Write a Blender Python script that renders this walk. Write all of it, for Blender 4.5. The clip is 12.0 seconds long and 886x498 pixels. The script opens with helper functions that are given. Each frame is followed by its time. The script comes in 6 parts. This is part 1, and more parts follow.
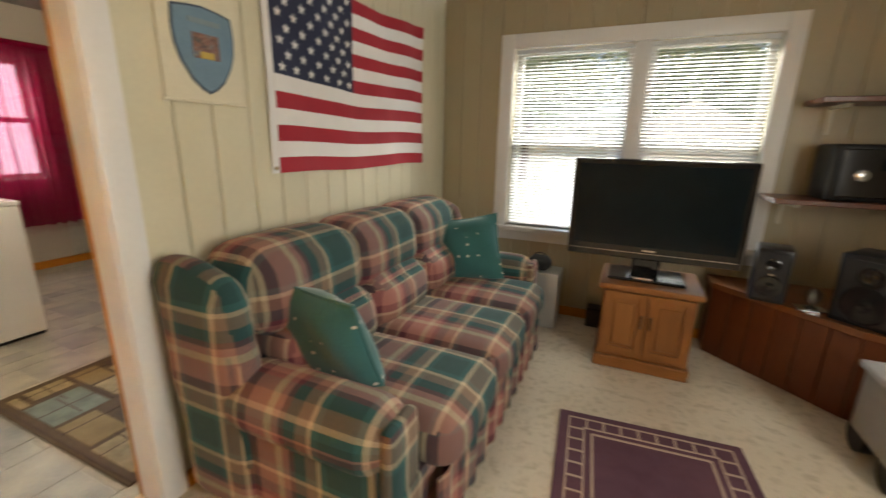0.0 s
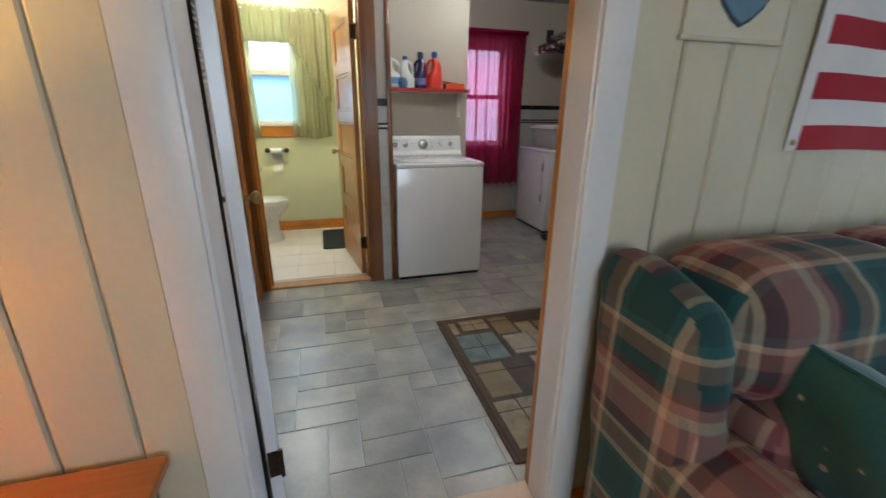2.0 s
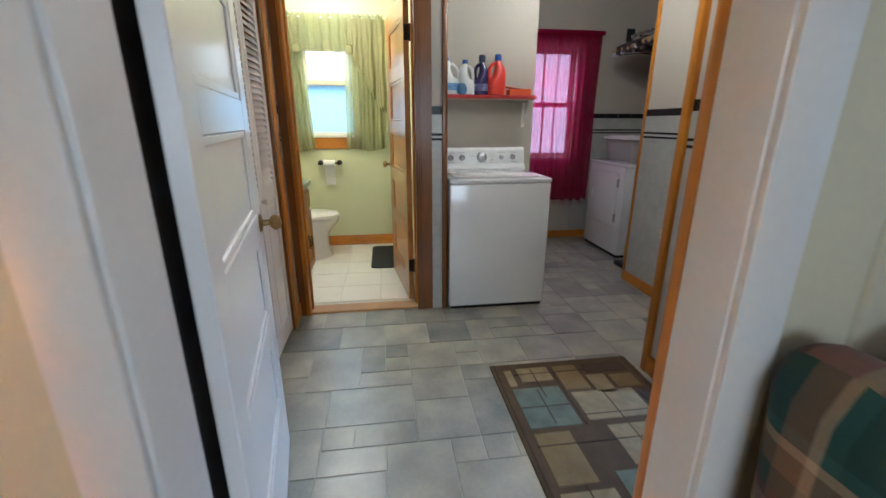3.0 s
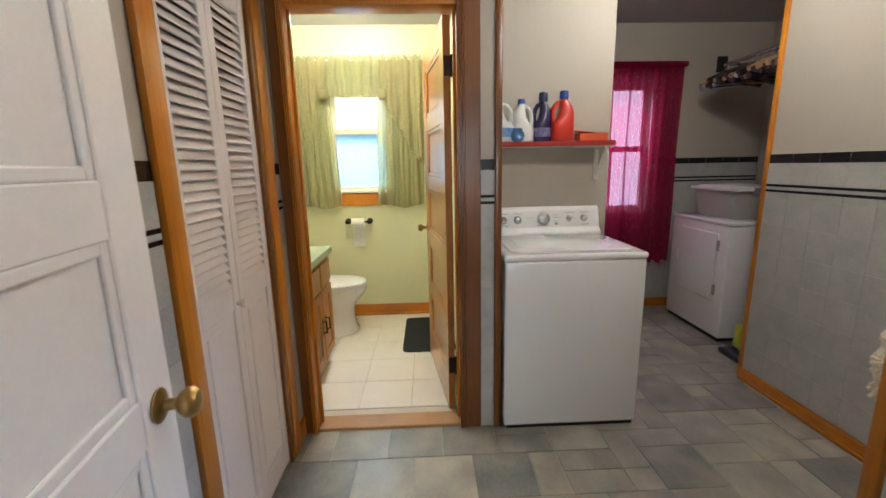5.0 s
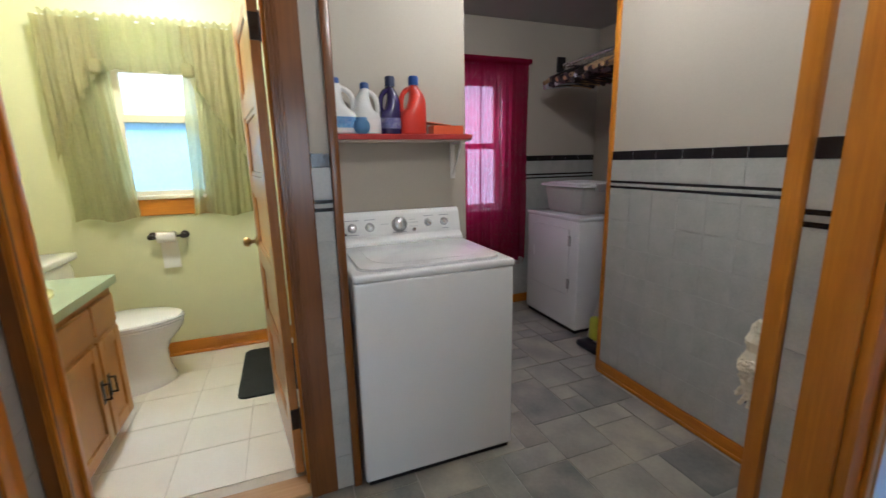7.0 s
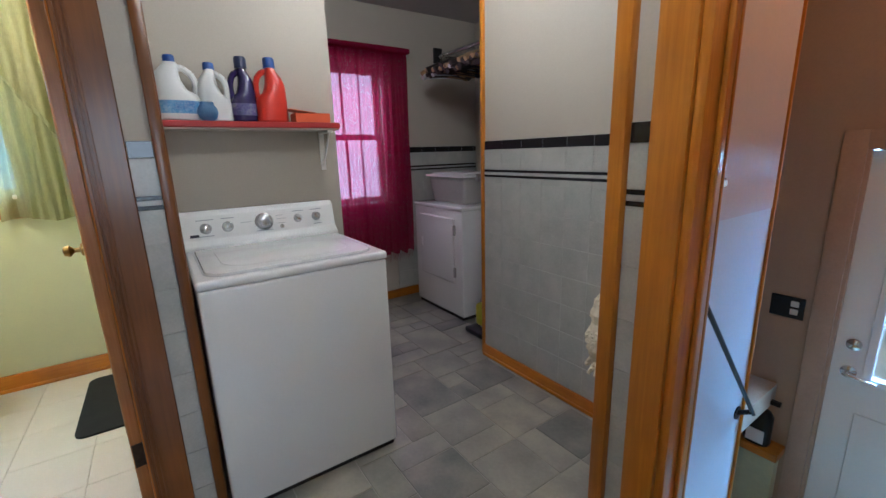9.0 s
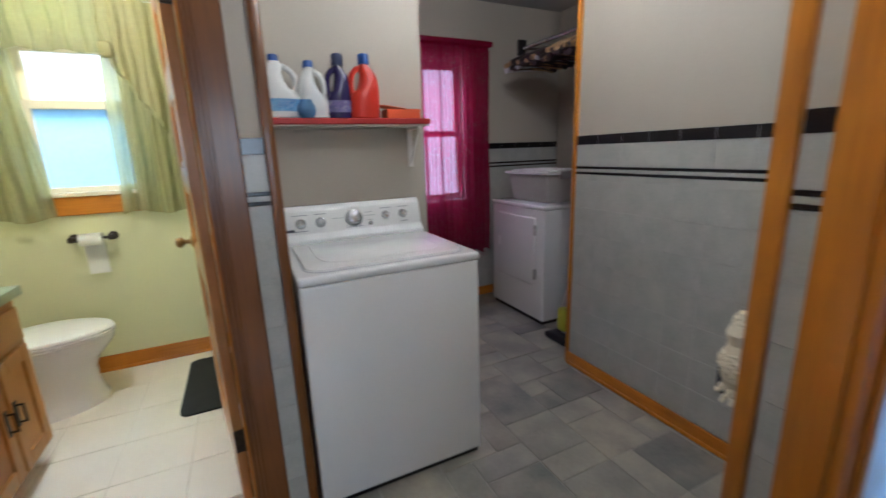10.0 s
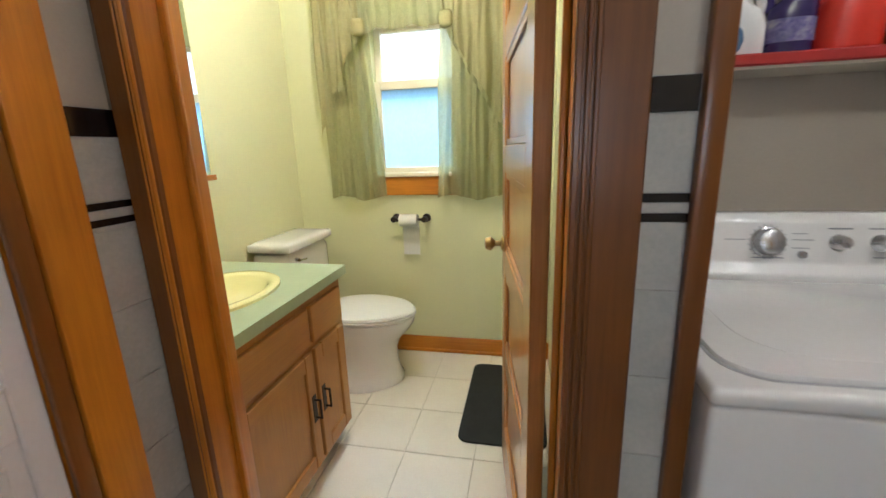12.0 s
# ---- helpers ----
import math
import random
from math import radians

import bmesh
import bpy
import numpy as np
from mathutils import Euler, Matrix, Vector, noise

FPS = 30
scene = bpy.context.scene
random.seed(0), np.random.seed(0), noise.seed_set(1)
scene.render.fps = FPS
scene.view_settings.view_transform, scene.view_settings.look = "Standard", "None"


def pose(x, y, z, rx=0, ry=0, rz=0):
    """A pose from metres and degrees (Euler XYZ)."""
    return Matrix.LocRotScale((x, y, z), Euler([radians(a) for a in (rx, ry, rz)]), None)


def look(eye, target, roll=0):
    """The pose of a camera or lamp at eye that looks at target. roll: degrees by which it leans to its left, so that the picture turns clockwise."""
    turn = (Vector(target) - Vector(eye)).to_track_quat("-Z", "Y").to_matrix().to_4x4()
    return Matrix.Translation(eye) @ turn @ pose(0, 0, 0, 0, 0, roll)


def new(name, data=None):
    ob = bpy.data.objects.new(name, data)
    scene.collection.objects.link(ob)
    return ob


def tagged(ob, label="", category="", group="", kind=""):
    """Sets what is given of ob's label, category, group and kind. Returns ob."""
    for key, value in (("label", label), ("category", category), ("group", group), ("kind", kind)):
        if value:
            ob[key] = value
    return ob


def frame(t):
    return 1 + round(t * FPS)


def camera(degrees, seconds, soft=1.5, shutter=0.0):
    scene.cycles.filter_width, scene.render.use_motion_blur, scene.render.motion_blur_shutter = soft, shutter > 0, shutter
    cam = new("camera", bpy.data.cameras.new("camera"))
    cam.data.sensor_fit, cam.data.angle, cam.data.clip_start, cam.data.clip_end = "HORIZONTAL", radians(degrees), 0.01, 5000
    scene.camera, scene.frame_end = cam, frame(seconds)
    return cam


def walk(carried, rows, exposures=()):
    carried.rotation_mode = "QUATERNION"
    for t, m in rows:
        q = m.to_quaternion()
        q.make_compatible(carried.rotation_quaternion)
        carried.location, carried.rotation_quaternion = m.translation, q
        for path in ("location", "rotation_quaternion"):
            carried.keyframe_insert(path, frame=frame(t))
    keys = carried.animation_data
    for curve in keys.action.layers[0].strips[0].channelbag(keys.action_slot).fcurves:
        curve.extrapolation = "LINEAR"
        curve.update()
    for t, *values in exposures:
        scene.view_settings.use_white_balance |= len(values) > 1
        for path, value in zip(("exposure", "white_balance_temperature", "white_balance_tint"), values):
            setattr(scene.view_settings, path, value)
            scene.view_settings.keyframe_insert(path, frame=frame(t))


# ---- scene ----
cam = camera(94.2, 12.0, shutter=0.45)
PATH = [
    (0, (0.413, 0.619, 1.354), (-0.365, 2.391, 0.848), 1.2),
    (0.5, (0.213, 0.64, 1.335), (-0.908, 2.207, 0.799), 1.2),
    (1, (0.058, 0.655, 1.319), (-1.366, 1.936, 0.744), 0.9),
    (1.5, (-0.051, 0.692, 1.303), (-1.741, 1.572, 0.695), 0.9),
    (2, (-0.127, 0.717, 1.297), (-1.949, 1.248, 0.664), 0.6),
    (2.5, (-0.31, 0.75, 1.298), (-2.171, 1.139, 0.68), 0.3),
    (3, (-0.513, 0.82, 1.279), (-2.407, 1.085, 0.694), 0.1),
    (3.5, (-0.701, 0.924, 1.305), (-2.612, 1.051, 0.728), 0.0),
    (3.7, (-0.78, 0.936, 1.304), (-2.699, 1.03, 0.746), -0.1),
    (5.3, (-1.345, 0.864, 1.359), (-3.308, 0.943, 0.987), -1.4),
    (5.5, (-1.38, 0.879, 1.355), (-3.345, 0.963, 0.994), -1.5),
    (6, (-1.506, 0.942, 1.343), (-3.455, 1.182, 0.962), -1.4),
    (6.5, (-1.623, 0.985, 1.358), (-3.52, 1.468, 0.952), -1.4),
    (7, (-1.663, 1.025, 1.343), (-3.491, 1.723, 0.928), -1.2),
    (7.5, (-1.67, 1.061, 1.348), (-3.421, 1.925, 0.915), -1.2),
    (7.7, (-1.674, 1.085, 1.336), (-3.397, 2.002, 0.899), -1.3),
    (9.3, (-1.65, 1.187, 1.32), (-3.255, 2.29, 0.865), -1.7),
    (9.5, (-1.667, 1.171, 1.325), (-3.298, 2.234, 0.866), -1.7),
    (10, (-1.793, 1.112, 1.32), (-3.549, 1.953, 0.861), -2.0),
    (10.5, (-1.986, 1.064, 1.31), (-3.883, 1.477, 0.832), -2.3),
    (11, (-2.168, 0.955, 1.276), (-4.107, 0.963, 0.781), -1.4),
    (11.5, (-2.367, 0.916, 1.307), (-4.294, 0.736, 0.804), -1.8),
    (12, (-2.553, 0.956, 1.291), (-4.455, 0.559, 0.818), -1.9),
]
walk(cam, [(t, look(eye, target, roll)) for t, eye, target, roll in PATH], exposures=[(0.0, 1.05, 7900, 10), (1.0, 0.75, 6000, 9), (2.0, 0.42, 5600, 6), (3.0, 0.5, 5400, 5), (3.5, 0.62, 5800, 8), (5.5, 0.6, 6000, 9), (7.5, 0.5, 5400, 8), (9.5, 0.5, 5300, 8), (11.0, 0.45, 5500, 9), (12.0, 0.42, 5700, 9)])

# ---- world and lights ----
world = bpy.data.worlds.new("sky_world")
scene.world = world
world.use_nodes = True
wn = world.node_tree.nodes
sky = wn.new("ShaderNodeTexSky")
sky.sky_type = 'NISHITA'
sky.sun_disc = False
sky.sun_elevation = radians(48)
sky.sun_rotation = radians(160)
sky.air_density, sky.dust_density = 1.0, 3.0
wn["Background"].inputs["Strength"].default_value = 0.08
world.node_tree.links.new(sky.outputs[0], wn["Background"].inputs["Color"])


def lamp(name, kind, m, energy, color, size=0.1, size_y=None, angle=None):
    data = bpy.data.lights.new(name, kind)
    data.energy, data.color = energy, color
    if kind == 'AREA':
        data.shape, data.size, data.size_y = 'RECTANGLE', size, size_y or size
    elif kind == 'SUN':
        data.angle = angle
    else:
        data.shadow_soft_size = size
    ob = new(name, data)
    ob.matrix_world = m
    return ob


lamp("sun", 'SUN', look((0, 0, 10), (-2.4, 6.5, 0)), 1.5, (1.0, 0.96, 0.9), angle=radians(12))
# daylight of the open sky entering through the windows, from above and outside each opening
lamp("living_window_daylight", 'AREA', look((0.35, 5.2, 2.95), (0.2, 2.6, 0.7)), 210, (0.86, 0.94, 1.0), 2.2, 1.2)
lamp("front_window_daylight", 'AREA', look((2.14, 1.0, 1.45), (-1.0, 1.6, 0.9)), 21, (0.88, 0.95, 1.0), 1.25, 1.1)
lamp("laundry_window_daylight", 'AREA', look((-5.6, 2.6, 2.6), (-4.0, 2.5, 1.0)), 60, (0.72, 0.92, 1.0), 1.0, 0.8)
lamp("bath_window_daylight", 'AREA', look((-5.6, 0.3, 2.4), (-4.2, 0.3, 1.0)), 30, (0.8, 0.92, 1.0), 0.8, 0.7)
lamp("back_door_daylight", 'AREA', look((-1.7, 4.6, 1.5), (-2.0, 2.9, 0.6)), 240, (0.24, 0.55, 1.0), 0.9, 0.9)
# lamps of the house; the one in mid-hall is an added, unseen fill
lamp("bath_bulb", 'POINT', pose(-4.1, 0.32, 2.38), 42, (1.0, 0.91, 0.76), 0.09)
lamp("laundry_bulb", 'POINT', pose(-3.25, 2.15, 2.40), 15, (1.0, 0.93, 0.82), 0.07)
lamp("hall_bulb", 'POINT', pose(-2.10, 1.70, 2.40), 17, (1.0, 0.93, 0.82), 0.07)
lamp("table_lamp_bulb", 'POINT', pose(-0.75, -0.24, 0.93), 105, (1.0, 0.50, 0.08), 0.06)
lamp("stair_bulb", 'POINT', pose(-1.55, 3.0, 2.25), 8, (1.0, 0.5, 0.22), 0.08)

# ---- materials ----
MATS = {}


def nodes_of(m):
    m.use_nodes = True
    nt = m.node_tree
    return nt, nt.nodes, nt.links, nt.nodes["Principled BSDF"]


def mapped(nt, scale, coord="Object", shift=False):
    tc = nt.nodes.new("ShaderNodeTexCoord")
    mp = nt.nodes.new("ShaderNodeMapping")
    mp.inputs["Scale"].default_value = scale
    nt.links.new(tc.outputs[coord], mp.inputs["Vector"])
    if not shift:
        return mp.outputs["Vector"]
    oi = nt.nodes.new("ShaderNodeObjectInfo")
    ad = nt.nodes.new("ShaderNodeVectorMath")
    ad.operation = 'MULTIPLY_ADD'
    nt.links.new(oi.outputs["Random"], ad.inputs[0])
    ad.inputs[1].default_value = (37.0, 53.0, 29.0)
    nt.links.new(mp.outputs["Vector"], ad.inputs[2])
    return ad.outputs["Vector"]


def noise_tex(nt, vec, scale, detail=4.0, rough=0.55):
    n = nt.nodes.new("ShaderNodeTexNoise")
    n.inputs["Scale"].default_value, n.inputs["Detail"].default_value, n.inputs["Roughness"].default_value = scale, detail, rough
    nt.links.new(vec, n.inputs["Vector"])
    return n.outputs["Fac"]


def ramp(nt, fac, stops, mode='LINEAR'):
    r = nt.nodes.new("ShaderNodeValToRGB")
    r.color_ramp.interpolation = mode
    el = r.color_ramp.elements
    while len(el) < len(stops):
        el.new(0.5)
    for e, (p, c) in zip(el, stops):
        e.position, e.color = p, (*c, 1)
    nt.links.new(fac, r.inputs["Fac"])
    return r.outputs["Color"]


def mixc(nt, fac, a, b, blend='MIX'):
    m = nt.nodes.new("ShaderNodeMix")
    m.data_type, m.blend_type = 'RGBA', blend
    for sock, val in ((m.inputs["Factor"], fac), (m.inputs["A"], a), (m.inputs["B"], b)):
        if isinstance(val, (int, float)):
            sock.default_value = val
        elif isinstance(val, tuple):
            sock.default_value = (*val, 1)
        else:
            nt.links.new(val, sock)
    return m.outputs["Result"]


def math_node(nt, op, a, b=0.0):
    m = nt.nodes.new("ShaderNodeMath")
    m.operation = op
    for sock, val in zip(m.inputs, (a, b)):
        if isinstance(val, (int, float)):
            sock.default_value = val
        else:
            nt.links.new(val, sock)
    return m.outputs[0]


def add_bump(nt, bsdf, height, strength, dist):
    b = nt.nodes.new("ShaderNodeBump")
    b.inputs["Strength"].default_value, b.inputs["Distance"].default_value = strength, dist
    nt.links.new(height, b.inputs["Height"])
    nt.links.new(b.outputs[0], bsdf.inputs["Normal"])


def dim(c, f):
    return tuple(min(1.0, x * f) for x in c)


def plain(name, color, rough=0.5, metal=0.0, var=0.12, scale=6.0, fine=90.0, bump=0.15, coat=0.0, by_object=0.0):
    """A surface with large soft blotches, fine grain and slight relief."""
    m = bpy.data.materials.new(name)
    nt, nodes, links, bsdf = nodes_of(m)
    v = mapped(nt, (1, 1, 1))
    big = noise_tex(nt, v, scale, 5.0)
    small = noise_tex(nt, v, fine, 3.0)
    col = ramp(nt, big, [(0.3, dim(color, 1 - var)), (0.7, dim(color, 1 + var * 0.6))])
    col = mixc(nt, 0.25, col, ramp(nt, small, [(0.35, dim(color, 1 - var * 1.3)), (0.65, dim(color, 1 + var))]))
    if by_object:
        oi = nodes.new("ShaderNodeObjectInfo")
        col = mixc(nt, 1.0, col, ramp(nt, oi.outputs["Random"], [(0, (1 - by_object,) * 3), (1, (1, 1, 1))]), 'MULTIPLY')
    links.new(col, bsdf.inputs["Base Color"])
    bsdf.inputs["Metallic"].default_value = metal
    low = 0.29 if rough * 0.85 < 0.29 <= rough * 1.15 else rough * 0.85
    rr = ramp(nt, big, [(0.3, (low,) * 3), (0.7, (min(1, rough * 1.15),) * 3)])
    links.new(rr, bsdf.inputs["Roughness"])
    if coat:
        bsdf.inputs["Coat Weight"].default_value = coat
        bsdf.inputs["Coat Roughness"].default_value = 0.12
    if bump:
        add_bump(nt, bsdf, small, bump, 0.002)
    return m


def wood(name, dark, light, axis='Z', rough=0.32, coat=0.3, scale=1.0, knots=0.0):
    m = bpy.data.materials.new(name)
    nt, nodes, links, bsdf = nodes_of(m)
    s = {'X': (1.6, 34, 34), 'Y': (34, 1.6, 34), 'Z': (34, 34, 1.6)}[axis]
    v = mapped(nt, tuple(k * scale for k in s), shift=True)
    g = noise_tex(nt, v, 3.0, 6.0, 0.62)
    big = noise_tex(nt, mapped(nt, (1, 1, 1)), 2.6, 3.0)
    col = ramp(nt, g, [(0.25, dim(dark, 1.15)), (0.5, tuple((a + b) / 2 for a, b in zip(dark, light))), (0.75, light)])
    col = mixc(nt, 0.5, col, ramp(nt, big, [(0.3, dim(dark, 0.9)), (0.7, light)]))
    if knots:
        vo = nodes.new("ShaderNodeTexVoronoi")
        vo.inputs["Scale"].default_value = 5.0
        links.new(mapped(nt, (1, 1, 0.6)), vo.inputs["Vector"])
        k = ramp(nt, vo.outputs["Distance"], [(0.03, (0, 0, 0)), (0.14, (1, 1, 1))])
        col = mixc(nt, knots, col, mixc(nt, 1.0, col, k, 'MULTIPLY'))
    links.new(col, bsdf.inputs["Base Color"])
    links.new(ramp(nt, g, [(0.3, (max(0.29, rough * 0.9),) * 3), (0.7, (max(0.34, rough * 1.25),) * 3)]), bsdf.inputs["Roughness"])
    bsdf.inputs["Coat Weight"].default_value = coat * 0.9
    bsdf.inputs["Coat Roughness"].default_value = 0.2
    bsdf.inputs["Specular IOR Level"].default_value = 0.35
    add_bump(nt, bsdf, g, 0.12, 0.002)
    return m


def pane_glass(name, gloss=0.07, tint=(1, 1, 1)):
    m = bpy.data.materials.new(name)
    m.use_nodes = True
    nt = m.node_tree
    nt.nodes.clear()
    out = nt.nodes.new("ShaderNodeOutputMaterial")
    tr = nt.nodes.new("ShaderNodeBsdfTransparent")
    tr.inputs["Color"].default_value = (*tint, 1)
    gl = nt.nodes.new("ShaderNodeBsdfGlossy")
    gl.inputs["Roughness"].default_value = 0.02
    mx = nt.nodes.new("ShaderNodeMixShader")
    mx.inputs[0].default_value = gloss
    nt.links.new(tr.outputs[0], mx.inputs[1])
    nt.links.new(gl.outputs[0], mx.inputs[2])
    nt.links.new(mx.outputs[0], out.inputs["Surface"])
    return m


def sheer(name, color, through_part, glow=0.5, tint=None):
    """Thin cloth: some light passes straight, some is scattered through, some back."""
    m = bpy.data.materials.new(name)
    m.use_nodes = True
    nt = m.node_tree
    nt.nodes.clear()
    out = nt.nodes.new("ShaderNodeOutputMaterial")
    weave = noise_tex(nt, mapped(nt, (40, 40, 6)), 8.0, 3.0)
    col = ramp(nt, weave, [(0.3, dim(color, 0.8)), (0.7, color)])
    di = nt.nodes.new("ShaderNodeBsdfDiffuse")
    tl = nt.nodes.new("ShaderNodeBsdfTranslucent")
    tr = nt.nodes.new("ShaderNodeBsdfTransparent")
    for b in (di, tl):
        nt.links.new(col, b.inputs["Color"])
    tr.inputs["Color"].default_value = (*(tint or dim(color, 1.5)), 1)
    a = nt.nodes.new("ShaderNodeMixShader")
    a.inputs[0].default_value = glow
    nt.links.new(di.outputs[0], a.inputs[1])
    nt.links.new(tl.outputs[0], a.inputs[2])
    b = nt.nodes.new("ShaderNodeMixShader")
    b.inputs[0].default_value = through_part
    nt.links.new(a.outputs[0], b.inputs[1])
    nt.links.new(tr.outputs[0], b.inputs[2])
    nt.links.new(b.outputs[0], out.inputs["Surface"])
    return m


def emitter(name, color, strength):
    m = bpy.data.materials.new(name)
    nt, nodes, links, bsdf = nodes_of(m)
    bsdf.inputs["Base Color"].default_value = (*color, 1)
    bsdf.inputs["Emission Color"].default_value = (*color, 1)
    bsdf.inputs["Emission Strength"].default_value = strength
    return m


def stone_vinyl():
    m = bpy.data.materials.new("stone_look_vinyl")
    nt, nodes, links, bsdf = nodes_of(m)
    v = mapped(nt, (1, 1, 1), shift=True)
    oi = nodes.new("ShaderNodeObjectInfo")
    base = ramp(nt, oi.outputs["Random"], [(0.0, (0.085, 0.09, 0.09)), (0.16, (0.12, 0.125, 0.12)), (0.24, (0.25, 0.245, 0.215)), (0.6, (0.36, 0.33, 0.265)), (0.8, (0.31, 0.275, 0.21)), (1.0, (0.24, 0.245, 0.225))])
    cloud = noise_tex(nt, v, 5.0, 3.0, 0.45)
    fine = noise_tex(nt, v, 60.0, 3.0, 0.6)
    col = mixc(nt, 0.50, base, ramp(nt, cloud, [(0.28, (0.09, 0.10, 0.10)), (0.5, (0.26, 0.25, 0.21)), (0.72, (0.50, 0.44, 0.33))]))
    col = mixc(nt, 0.15, col, ramp(nt, fine, [(0.3, (0.14, 0.14, 0.13)), (0.7, (0.38, 0.36, 0.31))]))
    links.new(col, bsdf.inputs["Base Color"])
    links.new(ramp(nt, cloud, [(0.3, (0.285,) * 3), (0.7, (0.34,) * 3)]), bsdf.inputs["Roughness"])
    add_bump(nt, bsdf, fine, 0.05, 0.001)
    return m


def carpet_mat():
    m = bpy.data.materials.new("sculpted_carpet")
    nt, nodes, links, bsdf = nodes_of(m)
    v = mapped(nt, (1, 1, 1))
    loops = noise_tex(nt, v, 13.0, 2.0, 0.6)
    fibre = noise_tex(nt, v, 260.0, 2.0)
    wear = noise_tex(nt, v, 2.0, 3.0)
    col = ramp(nt, loops, [(0.34, (0.48, 0.41, 0.29)), (0.46, (0.70, 0.62, 0.48)), (0.54, (0.72, 0.64, 0.50)), (0.68, (0.56, 0.48, 0.35))])
    col = mixc(nt, 0.35, col, ramp(nt, fibre, [(0.3, (0.42, 0.35, 0.26)), (0.7, (0.70, 0.62, 0.50))]))
    col = mixc(nt, 0.2, col, ramp(nt, wear, [(0.3, (0.46, 0.39, 0.29)), (0.7, (0.66, 0.58, 0.46))]))
    links.new(col, bsdf.inputs["Base Color"])
    bsdf.inputs["Roughness"].default_value = 0.95
    add_bump(nt, bsdf, mixc(nt, 0.6, loops, fibre), 0.7, 0.012)
    return m


def plaid_mat(name="plaid_upholstery", warm=1.0):
    m = bpy.data.materials.new(name)
    nt, nodes, links, bsdf = nodes_of(m)
    uv = nodes.new("ShaderNodeUVMap")
    uv.uv_map = "UVMap"
    sep = nodes.new("ShaderNodeSeparateXYZ")
    links.new(uv.outputs[0], sep.inputs[0])
    G, G2 = (0.010, 0.050, 0.050), (0.020, 0.100, 0.094)
    B, R, C, T = (0.11, 0.02, 0.03), (0.36, 0.145, 0.12), (0.47, 0.36, 0.24), (0.19, 0.12, 0.08)
    bands = [(0.0, G2), (0.04, G), (0.26, G2), (0.30, C), (0.335, T), (0.43, C), (0.46, B), (0.53, R), (0.67, C), (0.72, R), (0.77, B), (0.81, G), (0.89, T), (0.965, C)]
    cols = []
    for k, per, off in (("X", 0.56, 0.60), ("Y", 0.52, 0.42)):
        f = math_node(nt, 'FRACT', math_node(nt, 'ADD', math_node(nt, 'MULTIPLY', sep.outputs[k], 1 / per), off))
        cols.append(ramp(nt, f, bands, 'CONSTANT'))
    w = nodes.new("ShaderNodeTexWave")
    w.inputs["Scale"].default_value = 180.0
    w.bands_direction = 'DIAGONAL'
    links.new(uv.outputs[0], w.inputs["Vector"])
    t = ramp(nt, w.outputs["Fac"], [(0.35, (0.34,) * 3), (0.65, (0.62,) * 3)])
    col = mixc(nt, t, cols[0], cols[1])
    n = noise_tex(nt, mapped(nt, (1, 1, 1)), 220.0, 2.0)
    col = mixc(nt, 0.22, col, mixc(nt, 1.0, col, ramp(nt, n, [(0.3, (0.45,) * 3), (0.7, (1,) * 3)]), 'MULTIPLY'))
    links.new(col, bsdf.inputs["Base Color"])
    bsdf.inputs["Roughness"].default_value = 0.9
    bsdf.inputs["Sheen Weight"].default_value = 0.05
    add_bump(nt, bsdf, n, 0.4, 0.003)
    return m


def blotched(name, stops, scale=5.0, rough=0.8, bump=0.2, fine=120.0, detail=5.0):
    m = bpy.data.materials.new(name)
    nt, nodes, links, bsdf = nodes_of(m)
    v = mapped(nt, (1, 1, 1), shift=True)
    n = noise_tex(nt, v, scale, detail, 0.6)
    f = noise_tex(nt, v, fine, 2.0)
    col = mixc(nt, 0.3, ramp(nt, n, stops), ramp(nt, f, [(0.3, stops[0][1]), (0.7, stops[-1][1])]))
    links.new(col, bsdf.inputs["Base Color"])
    bsdf.inputs["Roughness"].default_value = rough
    add_bump(nt, bsdf, f, bump, 0.003)
    return m


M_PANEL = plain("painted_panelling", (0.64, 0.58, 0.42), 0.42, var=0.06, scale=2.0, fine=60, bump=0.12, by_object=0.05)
# tan paint, with the shade of the backlit wall and corner darkened in
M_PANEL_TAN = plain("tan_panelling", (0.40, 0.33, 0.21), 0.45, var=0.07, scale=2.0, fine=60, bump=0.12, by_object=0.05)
M_PANEL_BACK = plain("panel_groove", (0.56, 0.50, 0.36), 0.6)
M_TRIM = plain("white_trim_paint", (0.74, 0.72, 0.69), 0.33, var=0.05, scale=3.0, fine=50, bump=0.1)
M_DOORWHITE = plain("white_door_paint", (0.80, 0.80, 0.80), 0.30, var=0.04, scale=2.0, fine=70, bump=0.05, coat=0.35)
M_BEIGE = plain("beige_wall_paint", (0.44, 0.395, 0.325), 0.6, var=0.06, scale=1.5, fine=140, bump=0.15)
M_YELLOW = plain("pale_yellow_wall_paint", (0.63, 0.62, 0.37), 0.45, var=0.05, scale=1.6, fine=120, bump=0.18)
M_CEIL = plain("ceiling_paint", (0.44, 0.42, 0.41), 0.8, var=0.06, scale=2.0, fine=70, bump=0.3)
M_CEIL_B = plain("bath_ceiling_paint", (0.62, 0.60, 0.38), 0.7, var=0.04, scale=2.0, fine=70, bump=0.2)
M_CARPET = carpet_mat()
M_VINYL = stone_vinyl()
M_JOINT = plain("vinyl_joint", (0.36, 0.345, 0.30), 0.5, var=0.2)
M_WOODZ = wood("varnished_oak_upright", (0.29, 0.092, 0.005), (0.64, 0.235, 0.014), 'Z')
